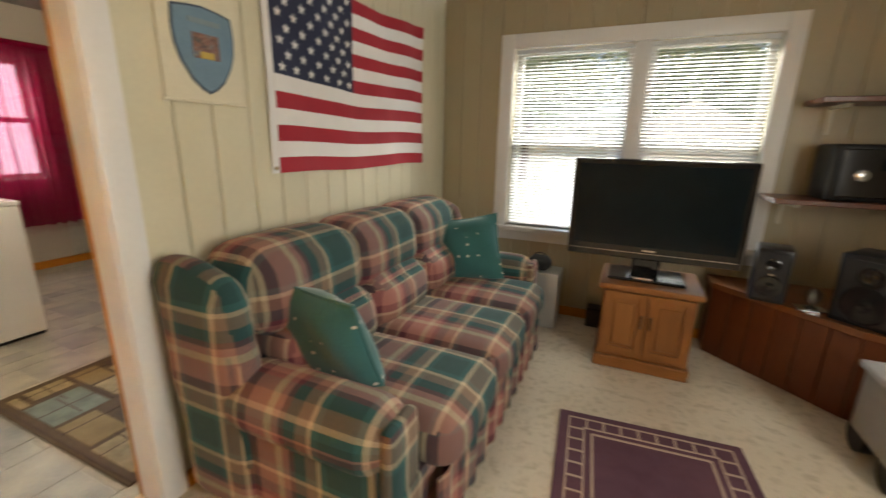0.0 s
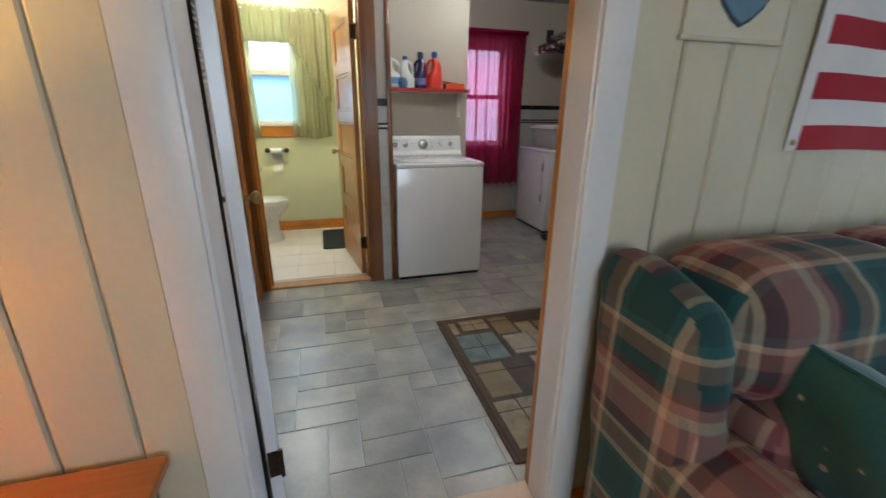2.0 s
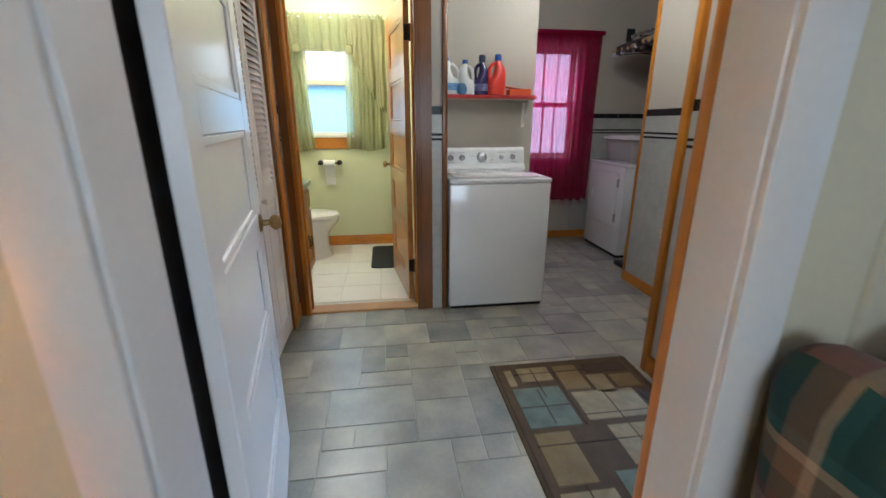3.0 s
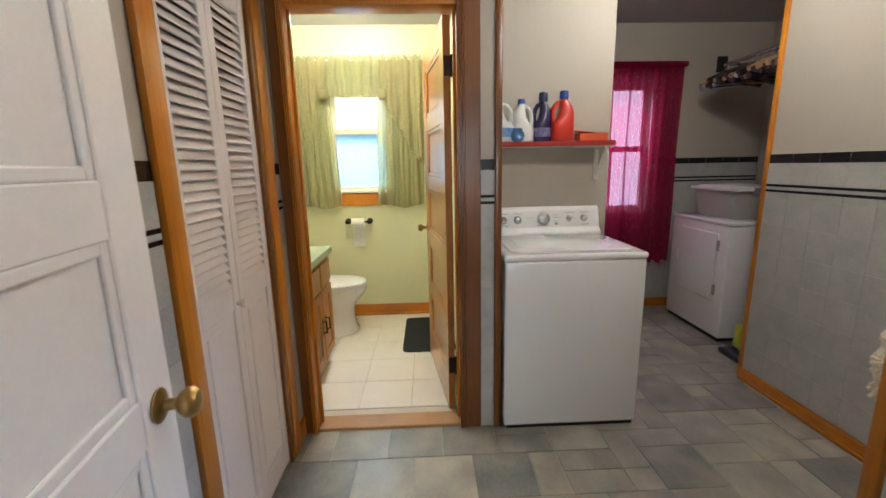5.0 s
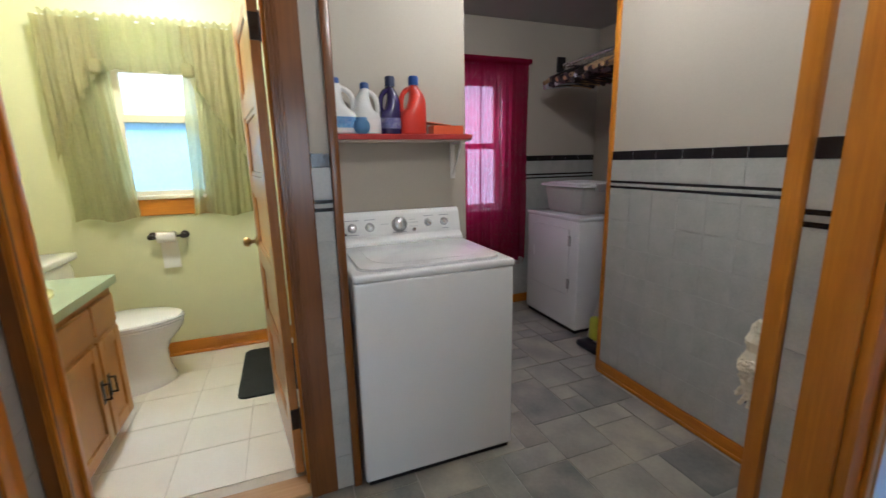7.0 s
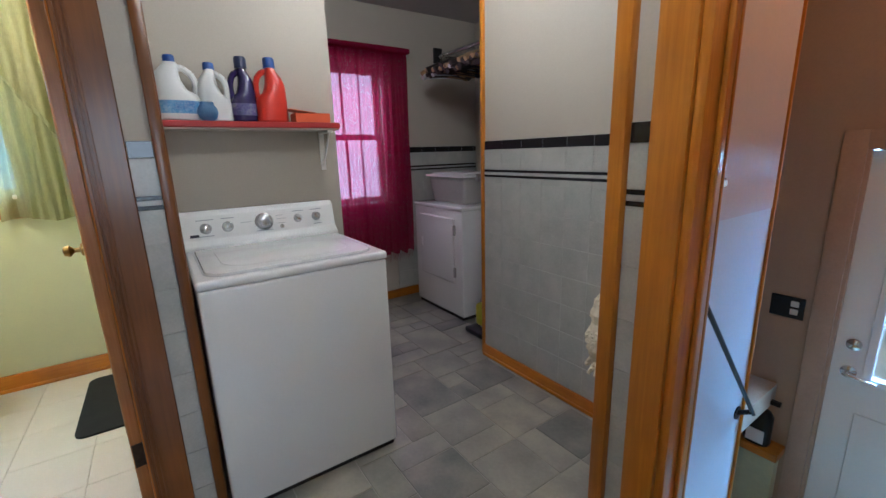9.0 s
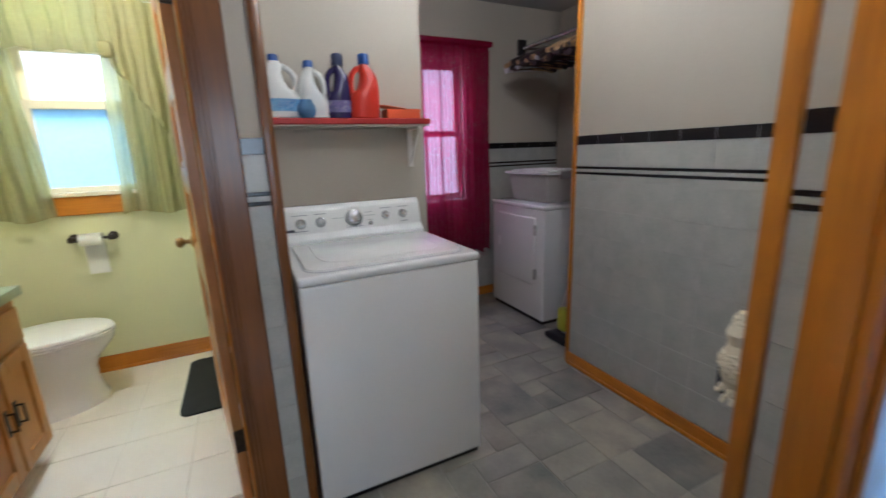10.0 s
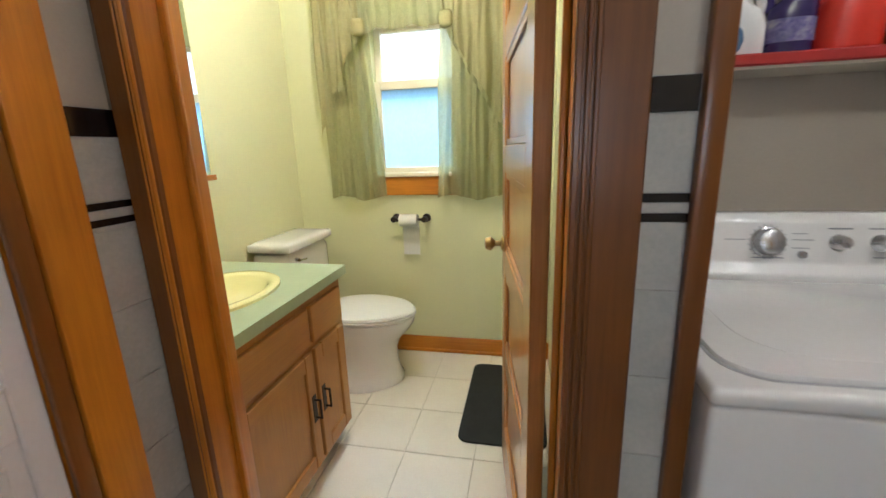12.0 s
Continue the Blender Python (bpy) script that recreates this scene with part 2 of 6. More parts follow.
M_WOODX = wood("varnished_oak_along_x", (0.29, 0.092, 0.005), (0.64, 0.235, 0.014), 'X')
M_WOODY = wood("varnished_oak_along_y", (0.29, 0.092, 0.005), (0.64, 0.235, 0.014), 'Y')
# oak with shade put into its colour, for casing faces that get little light
M_WOODD = wood("shade_toned_oak_upright", (0.095, 0.030, 0.004), (0.22, 0.074, 0.010), 'Z', 0.3, 0.5)
M_WTILE = blotched("grey_wall_tile", [(0.25, (0.33, 0.335, 0.31)), (0.5, (0.41, 0.41, 0.38)), (0.75, (0.48, 0.475, 0.44))], 9.0, 0.28, 0.06)
M_GROUT = plain("tile_grout", (0.43, 0.43, 0.40), 0.8)
M_BTILE = plain("black_glazed_tile", (0.012, 0.011, 0.014), 0.15, var=0.3, by_object=0.3)
M_BATHFLOOR = blotched("cream_floor_tile", [(0.25, (0.70, 0.64, 0.53)), (0.5, (0.77, 0.71, 0.60)), (0.75, (0.82, 0.77, 0.67))], 3.0, 0.35, 0.05)
M_BATHJOINT = plain("cream_tile_joint", (0.60, 0.53, 0.42), 0.7)
M_GLASS = pane_glass("window_glass")
M_WHITEPLASTIC = plain("white_plastic", (0.75, 0.75, 0.74), 0.35, var=0.04, bump=0.05)
M_BLACKPLASTIC = plain("black_plastic", (0.012, 0.012, 0.013), 0.3, var=0.2, bump=0.05)
M_BLACKPLASTIC.node_tree.nodes["Principled BSDF"].inputs["Specular IOR Level"].default_value = 0.3
M_BRASS = plain("aged_brass", (0.36, 0.24, 0.09), 0.3, 1.0, var=0.25, scale=20)
M_BRONZE = plain("dark_bronze", (0.05, 0.038, 0.03), 0.35, 0.9, var=0.3, scale=30)
M_CHROME = plain("chrome", (0.7, 0.7, 0.72), 0.12, 1.0, var=0.05, bump=0)
M_ENAMEL = plain("white_enamel", (0.76, 0.76, 0.75), 0.16, var=0.03, scale=3.0, bump=0.015, coat=0.6)
M_CERAMIC = plain("white_ceramic", (0.78, 0.76, 0.72), 0.12, var=0.03, bump=0, coat=0.5)


# ---- mesh helpers ----
def box(bm, x0, x1, y0, y1, z0, z1, bevel=0.0, seg=1):
    m = Matrix.Translation(((x0 + x1) / 2, (y0 + y1) / 2, (z0 + z1) / 2)) @ Matrix.Diagonal((abs(x1 - x0), abs(y1 - y0), abs(z1 - z0), 1))
    g = bmesh.ops.create_cube(bm, size=1.0, matrix=m)
    if bevel:
        ed = list({e for v in g["verts"] for e in v.link_edges})
        bmesh.ops.bevel(bm, geom=ed, offset=bevel, segments=seg, affect='EDGES', profile=0.5, clamp_overlap=True)


def boxes(*rows, bevel=0.0, seg=1):
    bm = bmesh.new()
    for r in rows:
        box(bm, *r, bevel=bevel, seg=seg)
    return bm


def cyl(bm, a, b, r0, r1=None, n=16):
    a, b = Vector(a), Vector(b)
    d = b - a
    m = Matrix.Translation((a + b) / 2) @ d.to_track_quat('Z', 'Y').to_matrix().to_4x4()
    bmesh.ops.create_cone(bm, cap_ends=True, segments=n, radius1=r0, radius2=r0 if r1 is None else r1, depth=d.length, matrix=m)


def lathe(bm, origin, axis, profile, n=20):
    """Rings of (radius, height) turned round an axis from origin."""
    q = Vector(axis).to_track_quat('Z', 'Y').to_matrix()
    rings = []
    for r, h in profile:
        rings.append([bm.verts.new(Vector(origin) + q @ Vector((r * math.cos(2 * math.pi * i / n), r * math.sin(2 * math.pi * i / n), h))) for i in range(n)])
    for a, b in zip(rings, rings[1:]):
        for i in range(n):
            bm.faces.new((a[i], a[(i + 1) % n], b[(i + 1) % n], b[i]))
    if profile[0][0] > 1e-5:
        bm.faces.new(list(reversed(rings[0])))
    if profile[-1][0] > 1e-5:
        bm.faces.new(rings[-1])


def soft_box(bm, x0, x1, y0, y1, z0, z1, r, n=7, puff=0.0, shape=None):
    """A padded block: rounded edges and faces that swell a little."""
    b2 = bmesh.new()
    bmesh.ops.create_cube(b2, size=2.0)
    bmesh.ops.subdivide_edges(b2, edges=list(b2.edges), cuts=n, use_grid_fill=True)
    c = Vector(((x0 + x1) / 2, (y0 + y1) / 2, (z0 + z1) / 2))
    h = Vector((abs(x1 - x0) / 2, abs(y1 - y0) / 2, abs(z1 - z0) / 2))
    for v in b2.verts:
        p = v.co.copy()
        u = [math.copysign(abs(t) ** 0.75, t) for t in p]
        q = Vector((u[0] * h.x, u[1] * h.y, u[2] * h.z))
        inner = Vector([max(-(h[i] - r), min(h[i] - r, q[i])) for i in range(3)])
        d = q - inner
        if d.length > 1e-6:
            q = inner + d.normalized() * r
        for i in range(3):
            if abs(abs(p[i]) - 1) < 1e-4 and puff:
                j, k = (i + 1) % 3, (i + 2) % 3
                q[i] += math.copysign(puff * (1 - p[j] ** 2) * (1 - p[k] ** 2), p[i])
        w = c + q
        v.co = shape(w) if shape else w
    me = bpy.data.meshes.new("tmp")
    b2.to_mesh(me)
    b2.free()
    bm.from_mesh(me)
    bpy.data.meshes.remove(me)


def arm_uv(p, c):
    return (p.x, 0.11 * math.atan2(p.z - c[2], p.y - c[1]))


def mesh_of(name, bm, material, smooth=False, uv=False):
    bmesh.ops.recalc_face_normals(bm, faces=list(bm.faces))
    if uv:
        lay = bm.loops.layers.uv.new("UVMap")
        for f in bm.faces:
            n = f.normal
            ax = max(range(3), key=lambda i: abs(n[i]))
            mid = f.calc_center_median()
            for l in f.loops:
                p = l.vert.co
                if uv != True:
                    q = arm_uv(p, uv)
                    if q[1] - arm_uv(mid, uv)[1] > 0.3:
                        q = (q[0], q[1] - 0.22 * math.pi)
                    elif arm_uv(mid, uv)[1] - q[1] > 0.3:
                        q = (q[0], q[1] + 0.22 * math.pi)
                    l[lay].uv = q
                    continue
                l[lay].uv = ((p.x, p.z), (p.y, p.z), (p.y, p.x))[{1: 0, 0: 1, 2: 2}[ax]]
    me = bpy.data.meshes.new(name)
    bm.to_mesh(me)
    bm.free()
    me.materials.append(material)
    if smooth:
        for p in me.polygons:
            p.use_smooth = True
        me.set_sharp_from_angle(angle=radians(40))
    return me


def part(name, bm, material, parent=None, label="", smooth=False, uv=False):
    ob = new(name, mesh_of(name, bm, material, smooth, uv))
    ob.parent = parent
    if label:
        ob["label"] = label
    return ob


def thing(name, at=(0, 0, 0), label="", category="", group="", kind=""):
    ob = new(name)
    ob.empty_display_size = 0.1
    ob.location = at
    return tagged(ob, label, category, group, kind)


def structure(name, bm, material, label="", category="wall"):
    return tagged(part(name, bm, material), label, category, "", "structure")


def piece(name, me, parent, m):
    ob = new(name, me)
    ob.parent = parent
    ob.matrix_basis = m
    return ob


# ---- the building ----
XF, XH = -1.04, -1.16          # living side and hall side of the wall with the doorway
YW = 3.90                      # inner face of the outer wall at the windows
XO = -4.97                     # inner face of the far outer wall
ZL, ZH, ZB = 2.42, 2.50, 2.56  # ceilings
YC, YR, YP = 0.20, 2.18, 2.83  # closet wall, stair wall, tiled partition
LAND = -0.76                   # landing at the back door

structure("floor_living", boxes((XH + 0.06, 2.2, -1.7, YW, -0.12, 0.0)), M_CARPET, "beige sculpted loop carpet wall to wall", "floor")
structure("wall_living_doorway", boxes((XH, XF - 0.012, -1.7, 0.42, 0, ZH), (XH, XF - 0.012, 1.385, YW, 0, ZH), (XH, XF - 0.012, 0.42, 1.385, 2.07, ZH)), M_PANEL_BACK, "cream painted panelled wall with a doorway")
wl = structure("wall_living_window", boxes((XF, -0.47, YW + 0.012, YW + 0.16, 0, ZL), (1.17, 2.2, YW + 0.012, YW + 0.16, 0, ZL), (-0.47, 1.17, YW + 0.012, YW + 0.16, 0, 0.70), (-0.47, 1.17, YW + 0.012, YW + 0.16, 2.04, ZL)), M_PANEL_BACK, "tan painted panelled wall with a double window")
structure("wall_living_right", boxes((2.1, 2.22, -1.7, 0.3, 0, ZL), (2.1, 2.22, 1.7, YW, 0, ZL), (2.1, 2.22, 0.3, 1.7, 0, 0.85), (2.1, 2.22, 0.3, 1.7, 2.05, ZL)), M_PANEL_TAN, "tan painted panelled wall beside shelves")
structure("wall_living_back", boxes((XF, 2.1, -1.82, -1.7, 0, ZL)), M_PANEL, "cream painted wall behind the walker")
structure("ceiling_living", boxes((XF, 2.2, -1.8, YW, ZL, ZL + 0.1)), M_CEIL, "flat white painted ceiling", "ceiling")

floor_hall = structure("floor_hall", boxes((-3.33, XH + 0.06, -0.5, 1.22, -0.12, -0.004), (XO, XH + 0.06, 1.22, 2.34, -0.12, -0.004), (XO, -2.32, 2.34, 3.9, -0.12, -0.004)), M_JOINT, "grey stone-look vinyl tile floor in mixed sizes", "floor")
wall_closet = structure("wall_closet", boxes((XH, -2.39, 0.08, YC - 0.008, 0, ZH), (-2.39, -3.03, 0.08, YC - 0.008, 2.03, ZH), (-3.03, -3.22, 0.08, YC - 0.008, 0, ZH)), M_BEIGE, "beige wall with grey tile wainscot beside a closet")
structure("wall_closet_back", boxes((-3.22, XH, -0.5, -0.42, 0, ZH)), M_BEIGE, "closet back wall in shadow")
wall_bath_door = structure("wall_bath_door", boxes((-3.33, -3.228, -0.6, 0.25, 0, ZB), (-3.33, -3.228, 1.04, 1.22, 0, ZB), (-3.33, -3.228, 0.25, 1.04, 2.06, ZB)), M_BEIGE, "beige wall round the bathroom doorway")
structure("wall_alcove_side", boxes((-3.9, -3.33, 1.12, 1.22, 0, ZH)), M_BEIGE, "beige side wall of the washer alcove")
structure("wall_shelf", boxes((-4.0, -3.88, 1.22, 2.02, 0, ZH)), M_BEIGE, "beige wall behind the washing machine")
structure("wall_shelf_return", boxes((XO, -4.0, 1.92, 2.02, 0, ZH)), M_BEIGE, "beige return wall in the laundry")
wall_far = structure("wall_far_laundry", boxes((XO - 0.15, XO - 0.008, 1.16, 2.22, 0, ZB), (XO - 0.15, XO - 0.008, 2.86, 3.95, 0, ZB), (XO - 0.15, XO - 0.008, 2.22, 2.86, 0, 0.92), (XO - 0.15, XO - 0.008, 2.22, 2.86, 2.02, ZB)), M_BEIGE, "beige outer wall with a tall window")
structure("wall_nook_back", boxes((XO, -3.53, 3.88, 3.98, 0, ZH)), M_BEIGE, "beige wall behind the dryer")
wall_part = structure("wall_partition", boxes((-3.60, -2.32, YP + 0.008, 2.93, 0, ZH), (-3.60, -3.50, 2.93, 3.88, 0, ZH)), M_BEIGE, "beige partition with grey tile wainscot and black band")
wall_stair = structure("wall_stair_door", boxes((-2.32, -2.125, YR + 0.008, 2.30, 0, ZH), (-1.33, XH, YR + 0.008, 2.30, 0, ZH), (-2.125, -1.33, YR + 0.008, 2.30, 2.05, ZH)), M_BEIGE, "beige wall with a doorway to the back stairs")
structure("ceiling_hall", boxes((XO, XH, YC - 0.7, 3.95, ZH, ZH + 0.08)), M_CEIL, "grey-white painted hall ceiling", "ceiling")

M_STAIRWALL = plain("pale_stairwell_paint", (0.62, 0.62, 0.62), 0.45, var=0.08, scale=3, bump=0.2)
M_TANWALL = plain("tan_stairwell_paint", (0.40, 0.28, 0.20), 0.6, var=0.08, scale=2, bump=0.2)
structure("wall_stairwell", boxes((-2.32, -2.20, 2.30, 3.0, -1.9, ZH)), M_STAIRWALL, "pale painted stairwell wall with a torn edge")
structure("wall_stairwell_outer", boxes((-3.5, -2.15, 3.92, 4.06, -1.9, ZH), (-1.25, XF, 3.92, 4.06, -1.9, ZH), (-2.15, -1.25, 3.92, 4.06, 1.29, ZH), (-2.15, -1.25, 3.92, 4.06, -1.9, LAND)), M_TANWALL, "tan painted wall round the back door")
structure("wall_stairwell_side", boxes((XH - 0.03, XH + 0.08, 2.30, 3.92, -1.9, 0), (XH - 0.03, XH, 2.30, 3.92, 0, ZH)), M_TANWALL, "tan painted stairwell side wall")
structure("wall_cellar", boxes((-3.5, -3.4, 2.94, 3.92, -1.9, ZH), (-3.4, -2.32, 2.94, 3.0, -1.9, ZH)), M_TANWALL, "tan wall closing the cellar stairs")
structure("floor_landing", boxes((-2.2, XH, 2.95, 3.92, LAND - 0.1, LAND), (-3.4, -2.2, 3.0, 3.92, -1.9, -1.8)), plain("landing_vinyl", (0.55, 0.55, 0.40), 0.4), "pale vinyl landing at the back door", "floor")
st = thing("back_stairs", (0, 0, 0), "short flight of brown wooden steps down to the landing", "stairs")
for i in range(3):
    part("step", boxes((-2.2, XH - 0.03, 2.34 + 0.2 * i, 2.56 + 0.2 * i, -0.19 * (i + 1) - 0.1, -0.19 * (i + 1)), bevel=0.006), M_WOODX, st)

# bathroom shell
floor_bath = structure("floor_bath", boxes((XO, -3.33, -0.47, 1.12, -0.12, -0.006)), M_BATHJOINT, "cream square tile floor", "floor")
structure("wall_bath_left", boxes((XO, -3.33, -0.57, -0.47, 0, ZB)), M_YELLOW, "pale yellow-green painted bathroom wall")
structure("wall_bath_right", boxes((XO, -3.33, 1.10, 1.16, 0, ZB)), M_YELLOW, "pale yellow painted wall behind the open door")
structure("wall_bath_near", boxes((-3.34, -3.33, -0.47, 0.25, 0, ZB), (-3.34, -3.33, 1.04, 1.10, 0, ZB), (-3.34, -3.33, 0.25, 1.04, 2.06, ZB)), M_YELLOW, "pale yellow painted wall round the doorway")
structure("wall_bath_window", boxes((XO - 0.15, XO, -0.6, 0.06, 0, ZB), (XO - 0.15, XO, 0.56, 1.16, 0, ZB), (XO - 0.15, XO, 0.06, 0.56, 0, 1.14), (XO - 0.15, XO, 0.06, 0.56, 2.0, ZB)), M_YELLOW, "pale yellow painted wall with a small window")
structure("ceiling_bath", boxes((XO, -3.33, -0.57, 1.16, ZB, ZB + 0.08)), M_CEIL_B, "pale yellow painted bathroom ceiling", "ceiling")

# ---- doors, casings and trim ----
def casing(name, label, rows, material):
    t = thing(name, (0, 0, 0), label, "trim", "", "structure")
    for r in rows:
        part("casing_board", boxes(r, bevel=0.004, seg=2), material, t, smooth=True)
    return t


# doorway from the living room
casing("trim_living_doorway", "white painted casing round the living room doorway",
       [(XF, XF + 0.018, 0.385, 0.475, 0, 2.13), (XF, XF + 0.018, 1.35, 1.44, 0, 2.13), (XF, XF + 0.018, 0.475, 1.35, 2.04, 2.13),
        (XH + 0.001, XF + 0.004, 0.42, 0.484, 0, 2.07), (XH + 0.013, XF + 0.004, 1.345, 1.385, 0, 2.07), (XH + 0.035, XF, 0.484, 1.345, 2.03, 2.07)], M_TRIM)
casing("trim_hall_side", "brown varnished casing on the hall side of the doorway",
       [(XH - 0.016, XH, 1.35, 1.44, 0, 2.13), (XH - 0.016, XH, 0.345, 0.472, 0, 2.13), (XH - 0.016, XH + 0.012, 1.347, 1.385, 0, 2.07)], M_WOODZ)
# black strip added in the hinge gap to stand in for its deep shade
part("door_seal", boxes((XH - 0.115, XH - 0.017, 0.40, 0.466, 0.01, 2.05), bevel=0.003), plain("gap_shade_black", (0.012, 0.010, 0.009), 0.8))
tagged(bpy.data.objects["door_seal"], "black strip standing in for the shade between door and jamb", "trim", "", "structure")
part("threshold_strip", boxes((XH - 0.01, XH + 0.07, 0.46, 1.345, -0.002, 0.006), bevel=0.002), plain("pale_strip", (0.55, 0.42, 0.3), 0.5))
tagged(bpy.data.objects["threshold_strip"], "pale carpet edge strip under the doorway", "trim", "", "structure")


def moulded(name, label, x, sx, y0, y1, z1, mat):
    """Casing with raised ridges on a wall facing x: two uprights."""
    t = thing(name, (0, 0, 0), label, "trim", "", "structure")
    for a, b, flip in ((y0[0], y0[1], 1), (y1[0], y1[1], -1)):
        bm = bmesh.new()
        w = b - a
        box(bm, x, x + sx * 0.016, a, b, 0, z1, 0.003)
        ridges = bmesh.new()
        for f0, f1, d in ((0.0, 0.10, 0.024), (0.14, 0.22, 0.021), (0.26, 0.34, 0.021)):
            lo, hi = (a + w * f0, a + w * f1) if flip < 0 else (b - w * f1, b - w * f0)
            box(ridges, x + sx * 0.017, x + sx * d, lo, hi, 0, z1, 0.002)
        board = part("casing_board", bm, mat, t)
        # left ridges use the orange oak: their lit look is put into the colour
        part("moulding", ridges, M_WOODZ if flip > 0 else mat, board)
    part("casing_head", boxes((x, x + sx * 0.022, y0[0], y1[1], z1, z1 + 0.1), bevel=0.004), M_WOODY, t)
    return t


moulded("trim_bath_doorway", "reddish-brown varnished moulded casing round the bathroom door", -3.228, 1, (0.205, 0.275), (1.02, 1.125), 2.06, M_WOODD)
casing("trim_bath_jamb", "reddish-brown varnished door jamb", [(-3.345, -3.226, 0.25, 0.272, 0, 2.06), (-3.345, -3.226, 1.02, 1.04, 0, 2.06), (-3.345, -3.226, 0.272, 1.02, 2.04, 2.06),
       (-3.30, -3.285, 0.272, 0.287, 0, 2.04), (-3.30, -3.285, 1.006, 1.02, 0, 2.04)], M_WOODZ)
part("sill_bath_door", boxes((-3.345, -3.228, 0.272, 1.02, -0.01, 0.016), bevel=0.004), wood("worn_oak_sill", (0.32, 0.15, 0.05), (0.55, 0.33, 0.15), 'Y', 0.45))
tagged(bpy.data.objects["sill_bath_door"], "worn light oak sill under the bathroom door", "trim", "", "structure")
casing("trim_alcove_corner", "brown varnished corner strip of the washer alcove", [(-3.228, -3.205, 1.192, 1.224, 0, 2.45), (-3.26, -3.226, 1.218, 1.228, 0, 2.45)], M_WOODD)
casing("trim_partition_end", "brown varnished strip on the partition end", [(-3.625, -3.598, YP - 0.008, YP + 0.03, 0, 2.48)], M_WOODZ)
casing("trim_closet", "brown varnished casing round the closet", [(-2.405, -2.33, YC - 0.004, YC + 0.018, 0, 2.1), (-3.122, -3.038, YC - 0.004, YC + 0.018, 0, 2.1), (-3.005, -2.405, YC - 0.004, YC + 0.018, 2.02, 2.1),
       (-2.42, -2.39, 0.08, YC - 0.006, 0, 2.03), (-3.03, -3.007, 0.08, YC - 0.006, 0, 2.03)], M_WOODZ)
# darker inner edge, its shade put into the wood colour
casing("trim_closet_edge", "inner edge of the closet casing, toned dark as in shade", [(-3.036, -3.004, YC - 0.003, YC + 0.012, 0, 2.02)], M_WOODD)
casing("trim_stair_doorway", "orange-brown varnished casing round the stair doorway", [(-2.31, -2.267, YR - 0.022, YR + 0.02, 0, 2.45), (-2.208, -2.12, YR - 0.016, YR + 0.008, 0, 2.14), (-2.12, -2.095, YR - 0.004, 2.30, 0, 2.05),
       (-1.33, -1.24, YR - 0.016, YR + 0.008, 0, 2.14), (-1.35, -1.33, YR - 0.004, 2.30, 0, 2.05), (-2.095, -2.082, 2.235, 2.25, 0, 2.05), (-2.20, -2.095, 2.302, 2.318, 0, 2.1)], M_WOODZ)


def baseboard(name, rows, mat, label):
    t = thing(name, (0, 0, 0), label, "baseboard", "", "structure")
    for r in rows:
        part("board", boxes(r, bevel=0.006, seg=2), mat, t, smooth=True)


baseboard("baseboard_bath", [(XO, XO + 0.016, -0.47, 1.10, 0, 0.105), (XO, XO + 0.026, -0.47, 1.10, 0, 0.022)], M_WOODY, "orange varnished wooden baseboard in the bathroom")
baseboard("baseboard_partition", [(-3.60, -2.33, YP - 0.016, YP, 0, 0.075), (-3.60, -2.33, YP - 0.026, YP - 0.014, 0, 0.02)], M_WOODX, "brown varnished baseboard under the tiled partition")
baseboard("baseboard_laundry", [(XO, XO + 0.016, 2.03, 3.88, 0, 0.08), (-2.266, -2.21, YR - 0.018, YR + 0.006, 0, 0.1), (-3.22, -3.123, YC - 0.002, YC + 0.014, 0, 0.1)], M_WOODY, "brown varnished laundry baseboard")
baseboard("baseboard_living", [(-1.0, 2.1, YW - 0.014, YW, 0, 0.075), (XF, XF + 0.014, 1.45, YW, 0, 0.075)], M_WOODX, "dark brown baseboard along the living room walls")
part("crown_bath", boxes((XO, XO + 0.02, -0.47, 1.10, ZB - 0.03, ZB), bevel=0.006), M_CEIL_B)
tagged(bpy.data.objects["crown_bath"], "pale painted cove strip under the ceiling", "trim", "", "structure")


def knob(bm_parent, x, z, side, material, name="doorknob"):
    bm = bmesh.new()
    lathe(bm, (x, 0, z), (0, side, 0), [(0.001, 0.0), (0.03, 0.001), (0.031, 0.004), (0.026, 0.008), (0.011, 0.012), (0.010, 0.03), (0.019, 0.036), (0.027, 0.047), (0.027, 0.056), (0.02, 0.066), (0.001, 0.07)], 20)
    return part(name, bm, material, bm_parent, smooth=True)


